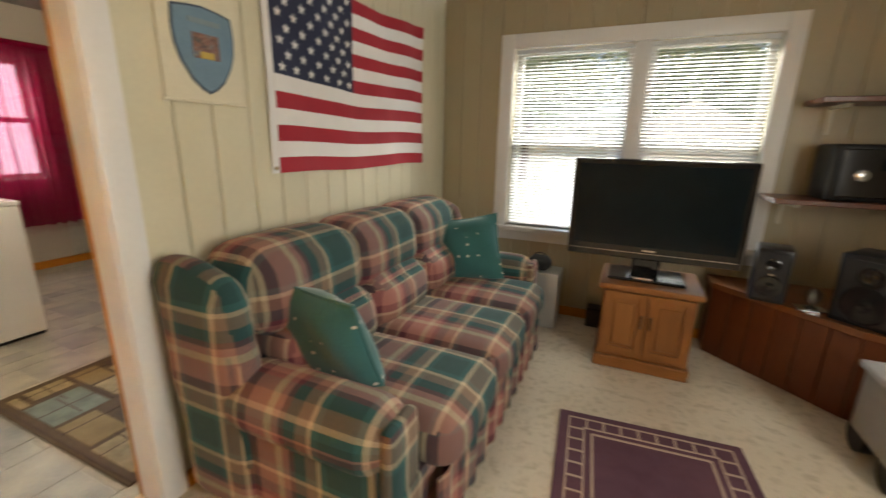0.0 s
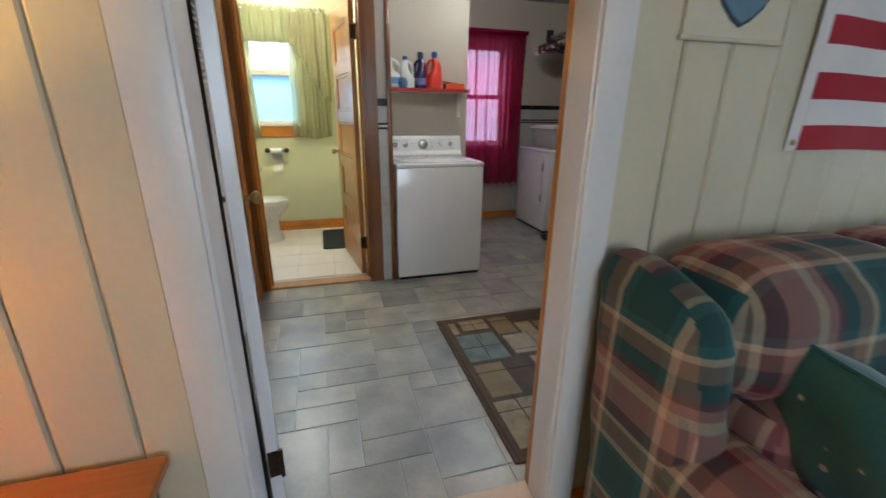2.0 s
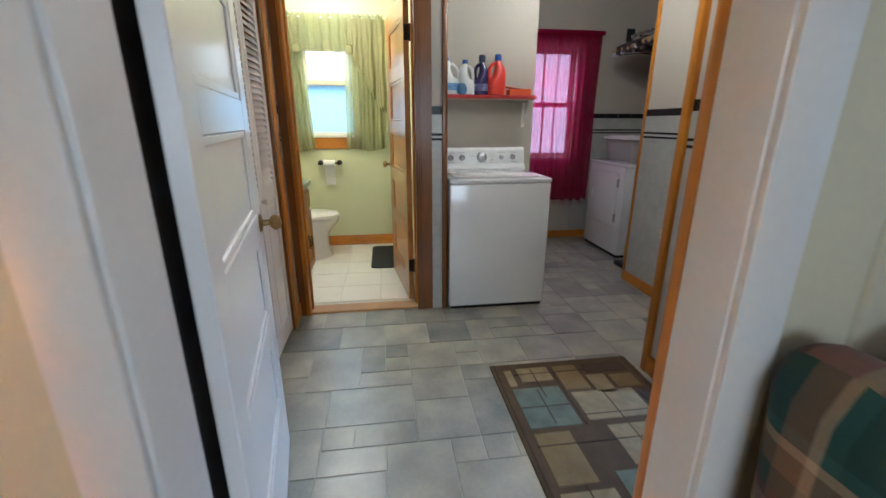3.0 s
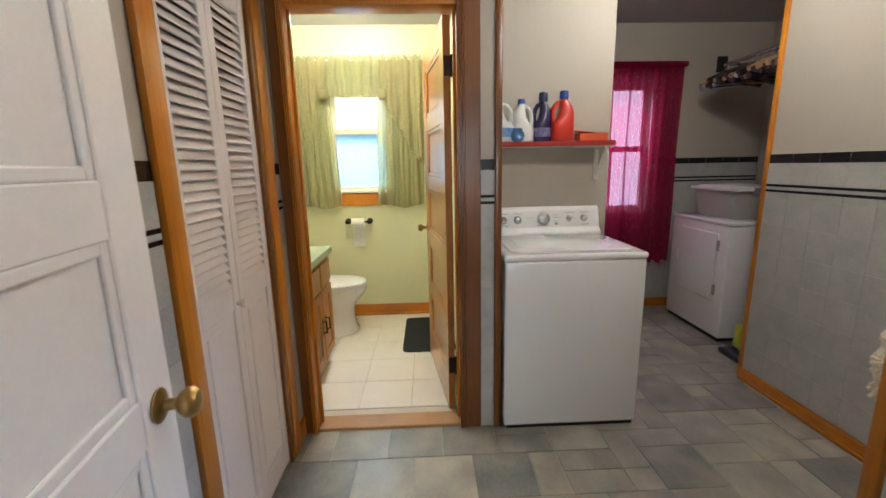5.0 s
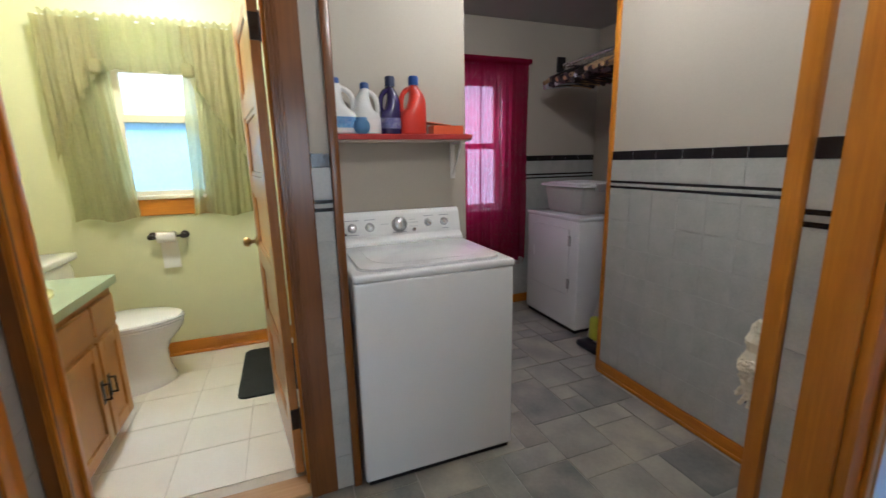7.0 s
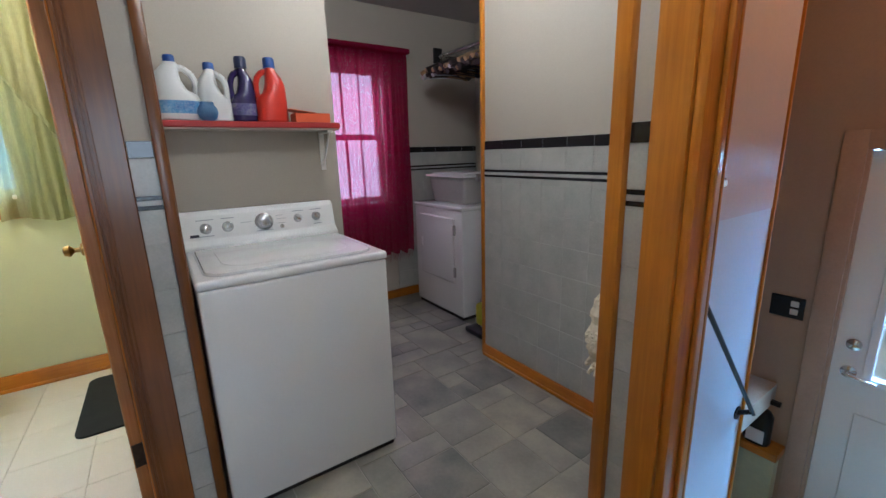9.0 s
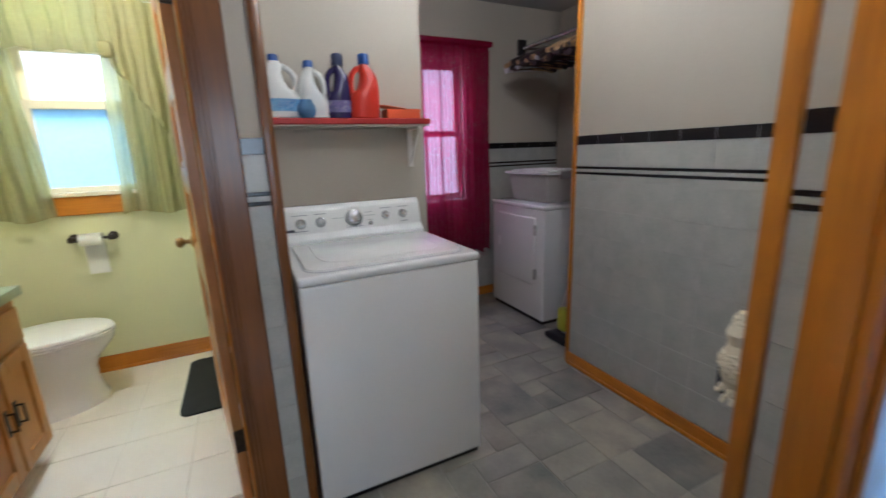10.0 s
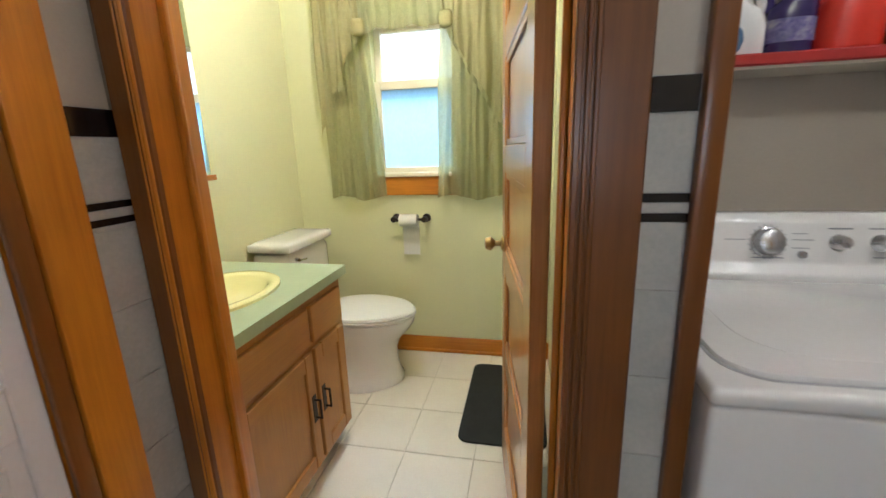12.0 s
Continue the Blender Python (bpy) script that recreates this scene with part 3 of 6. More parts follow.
def panel_door(name, w, h, t, paint, label, knob_mat, knob_z=0.93, at=(0, 0, 0), turn=0.0, hinge_mat=None, low=0.2, rail=0.09, top=0.12):
    """A five-panel door hinged at its local origin; faces at local y 0 and t."""
    d = thing(name, at, label, "door")
    d.rotation_euler = (0, 0, radians(turn))
    sw = 0.11
    for x0, x1 in ((0, sw), (w - sw, w)):
        part("stile", boxes((x0, x1, 0, t, 0, h), bevel=0.003), paint, d)
    n = 5
    ph = (h - low - top - rail * (n - 1)) / n
    z = low
    part("rail", boxes((sw, w - sw, 0.0005, t - 0.0005, 0, low), bevel=0.003), paint, d)
    for i in range(n):
        bm = bmesh.new()
        box(bm, sw, w - sw, t * 0.35, t * 0.65, z, z + ph)
        for y0, y1 in ((0.004, t * 0.36), (t * 0.64, t - 0.004)):
            for r in ((sw, sw + 0.02, z, z + ph), (w - sw - 0.02, w - sw, z, z + ph), (sw + 0.02, w - sw - 0.02, z, z + 0.02), (sw + 0.02, w - sw - 0.02, z + ph - 0.02, z + ph)):
                box(bm, r[0], r[1], y0, y1, r[2], r[3], 0.0035, 2)
        part("panel", bm, paint, d)
        z += ph
        rh = rail if i < n - 1 else h - z
        part("rail", boxes((sw, w - sw, 0.0005, t - 0.0005, z, z + rh), bevel=0.003), paint, d)
        z += rh
    knob(d, w - 0.06, knob_z, -1, knob_mat)
    bm = bmesh.new()
    lathe(bm, (w - 0.06, t, knob_z), (0, 1, 0), [(0.001, 0.0), (0.03, 0.001), (0.026, 0.008), (0.011, 0.012), (0.010, 0.03), (0.027, 0.047), (0.02, 0.066), (0.001, 0.07)], 20)
    part("doorknob", bm, knob_mat, d, smooth=True)
    for hz in (0.22, h - 0.27):
        bm = boxes((-0.006, 0.0005, 0.002, t - 0.002, hz, hz + 0.09))
        cyl(bm, (-0.006, -0.004, hz - 0.005), (-0.006, -0.004, hz + 0.095), 0.0065, n=10)
        part("hinge", bm, hinge_mat or knob_mat, d)
    return d


panel_door("hall_door", 0.80, 2.02, 0.036, M_DOORWHITE, "open white painted five-panel door with a brass knob", M_BRASS, 0.945, (-1.214, 0.522, 0.01), 190.0, M_BRONZE, 0.285, 0.088, 0.075)
M_DOORWOOD = wood("orange_varnished_fir", (0.30, 0.105, 0.02), (0.58, 0.26, 0.07), 'Z', 0.22, 0.9)
panel_door("bath_door", 0.735, 2.02, 0.036, M_DOORWOOD, "open orange varnished five-panel bathroom door", M_BRASS, 0.93, (-3.354, 1.0, 0.022), 187.6, M_BRONZE)

# louvred closet doors
M_LOUVRE = plain("pinkish_white_paint", (0.70, 0.66, 0.65), 0.42, var=0.05, scale=4, bump=0.1, by_object=0.04)
slat_me = None
for k, (xa, xb) in enumerate(((-2.416, -2.707), (-2.711, -3.003))):
    w = xa - xb
    d = thing("louvred_closet_door", (xb, YC - 0.035, 0.015), "closed white louvred bifold closet door leaf", "door", "closet door leaves")
    for a, b in ((0, 0.042), (w - 0.042, w)):
        part("stile", boxes((a, b, 0, 0.03, 0, 1.99), bevel=0.003), M_LOUVRE, d)
    for a, b in ((0, 0.12), (0.86, 0.945), (1.90, 1.99)):
        part("rail", boxes((0.042, w - 0.042, 0.002, 0.028, a, b), bevel=0.003), M_LOUVRE, d)
    bm = boxes((0.042, w - 0.042, 0.008, 0.02, 0.12, 0.86))
    box(bm, 0.066, w - 0.066, 0.018, 0.026, 0.15, 0.83, 0.006)
    part("panel", bm, M_LOUVRE, d)
    if slat_me is None:
        slat_me = mesh_of("slat", boxes((0, w - 0.08, -0.0035, 0.0035, -0.021, 0.021), bevel=0.002), M_LOUVRE)
    for i in range(31):
        piece("slat", slat_me, d, pose(0.04, 0.015, 0.962 + 0.0305 * i, 38, 0, 0))
    if k == 0:
        bm = bmesh.new()
        lathe(bm, (0.022, 0.03, 0.88), (0, 1, 0), [(0.008, 0), (0.008, 0.01), (0.016, 0.02), (0.014, 0.03), (0.001, 0.033)], 14)
        part("pull_knob", bm, M_LOUVRE, d, smooth=True)

# ---- windows ----
def slatted_blind(parent, x0, x1, y, z0, z1, mat):
    part("headrail", boxes((x0, x1, y - 0.014, y + 0.014, z1 - 0.03, z1), bevel=0.003), mat, parent)
    part("bottom_rail", boxes((x0, x1, y - 0.011, y + 0.011, z0, z0 + 0.014), bevel=0.003), mat, parent)
    me = mesh_of("blind_slat", boxes((x0, x1, -0.0125, 0.0125, -0.0007, 0.0007)), mat)
    n = int((z1 - z0 - 0.06) / 0.0235)
    for i in range(n):
        piece("blind_slat", me, parent, pose(0, y, z0 + 0.03 + i * 0.0235, 24 + 1.5 * math.sin(i * 1.7), 0, 0))
    bm = bmesh.new()
    for f in (0.15, 0.5, 0.85):
        x = x0 + (x1 - x0) * f
        box(bm, x - 0.001, x + 0.001, y - 0.001, y + 0.001, z0, z1)
    part("cord", bm, mat, parent)


M_SLAT = plain("white_blind_slat", (0.66, 0.68, 0.69), 0.45, var=0.03, bump=0)
w1 = thing("window_1", (0, 0, 0), "white double-hung pair of windows with lowered blinds", "window", "", "structure")
for nm, r in (("window_frame", (-0.57, -0.47, YW - 0.02, YW + 0.012, 0.70, 2.13)), ("window_frame", (1.17, 1.27, YW - 0.02, YW + 0.012, 0.70, 2.13)), ("window_frame", (-0.47, 1.17, YW - 0.02, YW + 0.012, 2.03, 2.13)),
              ("mullion", (0.355, 0.455, YW - 0.014, YW + 0.14, 0.70, 2.03)), ("window_sill", (-0.60, 1.30, YW - 0.055, YW + 0.14, 0.665, 0.70)), ("apron", (-0.57, 1.27, YW - 0.016, YW + 0.012, 0.585, 0.665))):
    part(nm, boxes(r, bevel=0.005, seg=2), M_TRIM, w1, smooth=True)
for xa, xb in ((-0.47, 0.355), (0.455, 1.17)):
    for za, zb, y in ((0.70, 1.39, YW + 0.07), (1.36, 2.04, YW + 0.105)):
        s = part("sash", boxes((xa, xa + 0.045, y, y + 0.032, za, zb), (xb - 0.045, xb, y, y + 0.032, za, zb), (xa + 0.045, xb - 0.045, y, y + 0.032, za, za + 0.045), (xa + 0.045, xb - 0.045, y, y + 0.032, zb - 0.045, zb)), M_TRIM, w1)
        p = part("pane", boxes((xa + 0.04, xb - 0.04, y + 0.014, y + 0.018, za + 0.04, zb - 0.04)), M_GLASS, s)
        p.visible_shadow = False
    b = thing("window_blind", (0, 0, 0), "white horizontal slatted blind lowered and half open", "blind", "living room blinds")
    slatted_blind(b, xa + 0.006, xb - 0.006, YW + 0.035, 0.705, 2.028, M_SLAT)

# small bathroom window
w2 = thing("window_2", (0, 0, 0), "small bathroom window with a frosted lower pane", "window", "", "structure")
M_CREAM = plain("cream_window_paint", (0.70, 0.62, 0.46), 0.4, var=0.05)
for za, zb, x in ((1.14, 1.685, XO - 0.07), (1.63, 2.0, XO - 0.11)):
    s = part("sash", boxes((x, x + 0.03, 0.06, 0.10, za, zb), (x, x + 0.03, 0.52, 0.56, za, zb), (x, x + 0.03, 0.10, 0.52, za, za + 0.05), (x, x + 0.03, 0.10, 0.52, zb - 0.05, zb), bevel=0.003), M_CREAM, w2)
    frost = za < 1.5
    p = part("pane", boxes((x + 0.012, x + 0.016, 0.095, 0.525, za + 0.045, zb - 0.045)), sheer("frosted_film", (0.55, 0.74, 0.90), 0.12, 0.85, (0.6, 0.8, 0.95)) if frost else M_GLASS, s, "frosted lower pane" if frost else "")
    p.visible_shadow = False
part("window_sill", boxes((XO - 0.04, XO + 0.03, 0.02, 0.60, 1.135, 1.16), bevel=0.004), M_CREAM, w2)
part("apron", boxes((XO, XO + 0.016, 0.05, 0.57, 1.025, 1.135), bevel=0.004), M_WOODY, w2, "varnished wooden apron")

w3 = thing("window_3", (0, 0, 0), "tall white laundry window behind red curtains", "window", "", "structure")
for za, zb, x in ((0.92, 1.49, XO - 0.07), (1.45, 2.02, XO - 0.11)):
    s = part("sash", boxes((x, x + 0.03, 2.22, 2.26, za, zb), (x, x + 0.03, 2.82, 2.86, za, zb), (x, x + 0.03, 2.26, 2.82, za, za + 0.045), (x, x + 0.03, 2.26, 2.82, zb - 0.045, zb), (x + 0.005, x + 0.025, 2.53, 2.55, za + 0.045, zb - 0.045), bevel=0.002), M_TRIM, w3)
    p = part("pane", boxes((x + 0.012, x + 0.016, 2.255, 2.825, za + 0.04, zb - 0.04)), M_GLASS, s)
    p.visible_shadow = False
part("window_sill", boxes((XO - 0.05, XO + 0.03, 2.18, 2.90, 0.895, 0.92), bevel=0.004), M_TRIM, w3)
part("window_frame", boxes((XO - 0.006, XO + 0.014, 2.86, 2.93, 0.92, 2.08), (XO - 0.006, XO + 0.014, 2.15, 2.22, 0.92, 2.08), (XO - 0.006, XO + 0.014, 2.22, 2.86, 2.02, 2.08)), M_TRIM, w3)


def cloth(name, parent, mat, ys, top, bottom, x, amp=0.012, waves=9.0, nz=18, ny=70, phase=0.0, label="", ruffle=0.0, flare=0.0, lx=0.0):
    """A hanging cloth in the y-z plane; top and bottom are functions of the share across."""
    bm = bmesh.new()
    rng = random.Random(int(phase * 100) + 7)
    ph = [rng.uniform(0, 6.28) for _ in range(3)]
    rows = []
    for j in range(nz + 1):
        v = j / nz
        row = []
        for i in range(ny + 1):
            u = i / ny
            zt, zb = top(u), bottom(u)
            z = zt + (zb - zt) * v
            a = amp * (0.55 + 0.6 * v)
            dx = a * (math.sin(u * waves * 6.283 + ph[0] + 0.5 * math.sin(v * 2 + u * 3)) + 0.45 * math.sin(u * waves * 2.3 * 6.283 + ph[1]) + 0.3 * math.sin(u * waves * 0.4 * 6.283 + ph[2] + v))
            if j == 0:
                z += ruffle * math.sin(u * waves * 2.1 * 6.283 + ph[1])
            yy = ys[0] + (ys[1] - ys[0]) * u + flare * v * (u - 0.5)
            row.append(bm.verts.new((x + dx + lx * v, yy + 0.004 * math.sin(v * 9 + u * 20), z)))
        rows.append(row)
    for a, b in zip(rows, rows[1:]):
        for i in range(ny):
            bm.faces.new((a[i], a[i + 1], b[i + 1], b[i]))
    return part(name, bm, mat, parent, label, smooth=True)


M_OLIVE = sheer("olive_sheer_cloth", (0.50, 0.47, 0.25), 0.17, 0.5, (0.80, 0.95, 0.85))
M_OLIVE3 = sheer("olive_folded_cloth", (0.44, 0.40, 0.20), 0.05, 0.35, (0.8, 0.9, 0.7))
M_OLIVE2 = sheer("olive_sheer_valance", (0.54, 0.51, 0.28), 0.26, 0.55, (0.80, 0.95, 0.88))
M_RED = sheer("crimson_sheer_cloth", (0.36, 0.008, 0.055), 0.30, 0.55, (1.0, 0.64, 0.85))
c1 = thing("bath_curtains", (0, 0, 0), "olive green sheer tie-back curtains with a valance", "curtain")
bm = bmesh.new()
cyl(bm, (XO + 0.07, -0.20, 2.215), (XO + 0.07, 0.86, 2.215), 0.008, n=10)
part("curtain_rod", bm, M_WHITEPLASTIC, c1)
cloth("valance", c1, M_OLIVE2, (-0.19, 0.85), lambda u: 2.245, lambda u: 1.915 + 0.018 * abs(math.sin((u - 0.24) * 18)), XO + 0.085, 0.013, 11, 14, 130, 0.3, ruffle=0.010)
# two panels, their inner edges drawn back a little towards the hem
for y0, y1, slant, ph in ((-0.21, 0.075, 0.07, 1.1), (0.495, 0.85, -0.05, 2.1)):
    p = cloth("curtain_panel", c1, M_OLIVE, (y0, y1), lambda u: 2.21, lambda u: 1.015 + 0.014 * math.sin(u * 8), XO + 0.055, 0.019, 4, 20, 70, ph)
    for v in p.data.vertices:
        k = (2.21 - v.co.z) / 1.19
        share = (v.co.y - y0) / (y1 - y0)
        v.co.y += slant * k * (share if slant > 0 else 1 - share)
# jabots: pleated, thick with folds, the hem falling away from the window
for ys, hem, ph in (((-0.215, 0.055), lambda u: 1.37 + 0.57 * u ** 0.85, 3.3), ((0.51, 0.865), lambda u: 1.95 - 0.58 * u ** 0.9, 4.4)):
    cloth("jabot", c1, M_OLIVE3, ys, lambda u: 2.205, hem, XO + 0.115, 0.017, 3.2, 18, 60, ph)
    cloth("jabot_lining", c1, M_OLIVE, (ys[0] + 0.01, ys[1] - 0.01), lambda u: 2.2, lambda u, h=hem: h(u) - 0.035, XO + 0.1, 0.012, 4.1, 18, 60, ph + 0.7)
for y in (0.045, 0.53):
    bm = bmesh.new()
    soft_box(bm, XO + 0.08, XO + 0.14, y - 0.035, y + 0.035, 1.90, 1.985, 0.022, 5)
    part("gather", bm, M_OLIVE3, c1, smooth=True)
c2 = thing("laundry_curtains", (0, 0, 0), "crimson sheer curtains hanging over the laundry window", "curtain")
bm = bmesh.new()
cyl(bm, (XO + 0.06, 2.06, 2.13), (XO + 0.06, 3.09, 2.13), 0.008, n=10)
part("curtain_rod", bm, M_WHITEPLASTIC, c2)
cloth("curtain_panel", c2, M_RED, (2.10, 2.62), lambda u: 2.16, lambda u: 0.46, XO + 0.10, 0.014, 6, 20, 90, 5.2, ruffle=0.006)
cloth("curtain_panel", c2, M_RED, (2.60, 3.06), lambda u: 2.16, lambda u: 0.46 + 0.01 * math.sin(u * 30), XO + 0.108, 0.022, 6, 20, 90, 6.1, ruffle=0.006)
bm = bmesh.new()
rng = random.Random(5)
for i in range(120):
    y = 2.45 + 0.6 * i / 120
    l = rng.uniform(0.04, 0.09)
    cyl(bm, (XO + 0.10 + rng.uniform(-0.012, 0.012), y, 0.462), (XO + 0.10 + rng.uniform(-0.015, 0.015), y + rng.uniform(-0.01, 0.01), 0.462 - l), 0.0016, 0.0008, n=4)
part("fringe", bm, plain("pale_fringe", (0.35, 0.2, 0.17), 0.9), c2)
bm = bmesh.new()
soft_box(bm, XO + 0.035, XO + 0.145, 2.09, 3.075, 2.125, 2.168, 0.012, 5)
part("gathered_heading", bm, M_RED, c2, smooth=True)

# ---- living room ----
M_PLAID = plaid_mat()
sofa = thing("sofa", (0, 0, 0), "large plaid sofa in green, rose and tan upholstery", "sofa")
Y0, Y1 = 1.41, 3.46
YA, YB = 1.64, 3.23


def pad(name, *a, **k):
    bm = bmesh.new()
    soft_box(bm, *a, **k)
    return part(name, bm, M_PLAID, sofa, smooth=True, uv=True)


bm = bmesh.new()
soft_box(bm, -0.96, -0.07, Y0 + 0.07, Y1 - 0.07, 0.035, 0.34, 0.03, 5)
part("base", bm, M_PLAID, sofa, smooth=True, uv=True)


def backlean(w):
    return Vector((w.x - 0.10 * max(0.0, (w.z - 0.40)), w.y, w.z))


pad("back_frame", -0.97, -0.80, Y0 + 0.06, Y1 - 0.06, 0.05, 0.90, 0.05, n=6)
step = (YB - YA + 0.10) / 3
for i in range(3):
    a = YA - 0.05 + step * i
    pad("seat_cushion", -0.74, 0.01 - 0.004 * i, YA + (YB - YA) / 3 * i + 0.002, YA + (YB - YA) / 3 * (i + 1) - 0.002, 0.29, 0.475, 0.065, n=9, puff=0.022)
    pad("upper_back_cushion", -0.96, -0.62, a - 0.035, a + step + 0.035, 0.64, 0.975, 0.115, n=9, puff=0.012, shape=backlean)
    pad("lower_back_cushion", -0.86, -0.56, YA + (YB - YA) / 3 * i + 0.003, YA + (YB - YA) / 3 * (i + 1) - 0.003, 0.44, 0.70, 0.09, n=8, puff=0.03, shape=backlean)
for a, b in ((Y0, Y0 + 0.14), (Y1 - 0.14, Y1)):
    pad("wing", -1.0, -0.64, a, b, 0.04, 0.955, 0.065, n=9, puff=0.01, shape=lambda w: Vector((w.x - 0.10 * max(0.0, w.z - 0.6) + (0.03 if w.z < 0.4 else 0), w.y, w.z - 0.06 * max(0.0, (w.x + 0.85) / 0.2) * (w.z > 0.7))))
for a, b in ((Y0 - 0.01, YA + 0.01), (YB - 0.01, Y1 + 0.01)):
    bm = bmesh.new()
    soft_box(bm, -0.78, -0.10, a, b, 0.37, 0.602, 0.112, 11, 0.006)
    part("arm_roll", bm, M_PLAID, sofa, smooth=True, uv=(0, (a + b) / 2, 0.486))
    pad("arm_side", -0.80, -0.13, a + 0.03, b - 0.03, 0.025, 0.52, 0.03, n=5)
    bm = bmesh.new()
    soft_box(bm, -0.14, -0.085, a + 0.037, b - 0.037, 0.045, 0.57, 0.027, 6)
    part("arm_front", bm, M_PLAID, sofa, smooth=True, uv=True)
bm = bmesh.new()
n = 120
for i in range(n):
    y = [YA - 0.02 + (YB - YA + 0.04) * (i + k) / n for k in (0, 1)]
    x = [-0.015 + 0.010 * math.sin(q * 46) for q in y]
    v = [bm.verts.new((x[0], y[0], 0.012)), bm.verts.new((x[1], y[1], 0.012)), bm.verts.new((x[1] - 0.004, y[1], 0.30)), bm.verts.new((x[0] - 0.004, y[0], 0.30))]
    bm.faces.new(v)
bmesh.ops.remove_doubles(bm, verts=list(bm.verts), dist=0.0005)
bmesh.ops.solidify(bm, geom=list(bm.faces), thickness=0.006)
part("skirt", bm, M_PLAID, sofa, "pleated plaid skirt", smooth=True, uv=True)
for x in (-0.9, -0.12):
    for y in (Y0 + 0.08, Y1 - 0.08):
        bm = bmesh.new()
        cyl(bm, (x, y, 0), (x, y, 0.06), 0.022, 0.03, 12)
        part("foot", bm, M_WOODZ, sofa)


def dotted(name, base, dot):
    m = bpy.data.materials.new(name)
    nt, nodes, links, bsdf = nodes_of(m)
    v = mapped(nt, (1, 0.001, 1))
    vo = nodes.new("ShaderNodeTexVoronoi")
    vo.inputs["Scale"].default_value, vo.inputs["Randomness"].default_value = 15.0, 0.35
    links.new(v, vo.inputs["Vector"])
    k = ramp(nt, vo.outputs["Distance"], [(0.10, (1, 1, 1)), (0.14, (0, 0, 0))])
    n = noise_tex(nt, mapped(nt, (1, 1, 1)), 150.0, 2.0)
    big = noise_tex(nt, mapped(nt, (1, 1, 1)), 5.0, 3.0)
    col = mixc(nt, 0.4, ramp(nt, big, [(0.3, dim(base, 0.75)), (0.7, base)]), ramp(nt, n, [(0.3, dim(base, 0.7)), (0.7, dim(base, 1.2))]))
    col = mixc(nt, k, col, dot)
    links.new(col, bsdf.inputs["Base Color"])
    bsdf.inputs["Roughness"].default_value = 0.85
    bsdf.inputs["Sheen Weight"].default_value = 0.3
    add_bump(nt, bsdf, n, 0.35, 0.002)
    return m


M_TEAL = dotted("teal_dotted_cloth", (0.020, 0.125, 0.12), (0.62, 0.55, 0.46))


def pillow(at, rx, ry, rz, side, thick, label):
    t = thing("throw_pillow", (0, 0, 0), label, "pillow", "sofa pillows")
    bm = bmesh.new()
    bmesh.ops.create_cube(bm, size=2.0)
    bmesh.ops.subdivide_edges(bm, edges=list(bm.edges), cuts=11, use_grid_fill=True)
    for v in bm.verts:
        a, b, c = v.co
        k = max(0.0, (1 - a * a) * (1 - c * c)) ** 0.55
        pin = 1 - 0.07 * (1 - a * a) * (abs(c) ** 2) - 0.07 * (1 - c * c) * (abs(a) ** 2)
        wr = 0.012 * math.sin(a * 5 + c * 3) * k
        v.co = Vector((a * side / 2 * pin, b * thick / 2 * (0.04 + 0.96 * k) + wr, c * side / 2 * pin))
    part("cover", bm, M_TEAL, t, smooth=True)
    bm = bmesh.new()
    h = side / 2
    pts = []
    for i in range(48):
        s = i / 48 * 4
        k, f = int(s), (s - int(s)) * 2 - 1
        p = ((f, -1), (1, f), (-f, 1), (-1, -f))[k]
        pin = 1 - 0.07 * (1 - min(abs(p[0]), abs(p[1])) ** 2)
        pts.append(Vector((p[0] * h * pin, 0, p[1] * h * pin)))
    rings = []
    for i, p in enumerate(pts):
        out = p.normalized()
        rings.append([bm.verts.new(p + out * (0.006 * math.cos(k * math.pi / 3)) + Vector((0, 0.006 * math.sin(k * math.pi / 3), 0))) for k in range(6)])
    for a, b in zip(rings, rings[1:] + rings[:1]):
        for k in range(6):
            bm.faces.new((a[k], a[(k + 1) % 6], b[(k + 1) % 6], b[k]))
    part("piping", bm, M_TEAL, t, smooth=True)
    t.matrix_basis = pose(*at, rx, ry, rz)
    return t


pillow((-0.535, 1.752, 0.622), 20, -1, -14, 0.46, 0.20, "teal dotted pillow leaning on the sofa arm")
pillow((-0.50, 3.11, 0.665), -20, -11, 12, 0.43, 0.17, "teal dotted pillow at the far sofa arm")

# flag on the wall
M_FRED = blotched("flag_red_cloth", [(0.3, (0.33, 0.012, 0.025)), (0.7, (0.42, 0.018, 0.035))], 6, 0.75, 0.2, 300)
M_FWHITE = blotched("flag_white_cloth", [(0.3, (0.72, 0.69, 0.66)), (0.7, (0.80, 0.77, 0.74))], 6, 0.75, 0.2, 300)
M_FBLUE = blotched("flag_blue_cloth", [(0.3, (0.014, 0.018, 0.045)), (0.7, (0.022, 0.028, 0.065))], 6, 0.75, 0.2, 300)
FY0, FY1, FZ0, FZ1 = 2.05, 3.465, 1.195, 2.105


def flag_at(u, v, off=0.0):
    """u along the flag, v up; the lower hem sags a little and the cloth ripples."""
    y = FY0 + (FY1 - FY0) * u + 0.022 * v * u
    z = FZ0 + (FZ1 - FZ0) * v + 0.006 * math.sin((u * 1.35 + 0.15) * 6.283) + v * v * (0.05 * abs(2 * u - 1) ** 2 - 0.03)
    x = XF + 0.012 + 0.008 * math.sin(u * 21 + v * 4) + off
    return (x, y, z)


flag = thing("wall_flag", (0, 0, 0), "red, white and blue striped cloth flag on the wall", "flag")


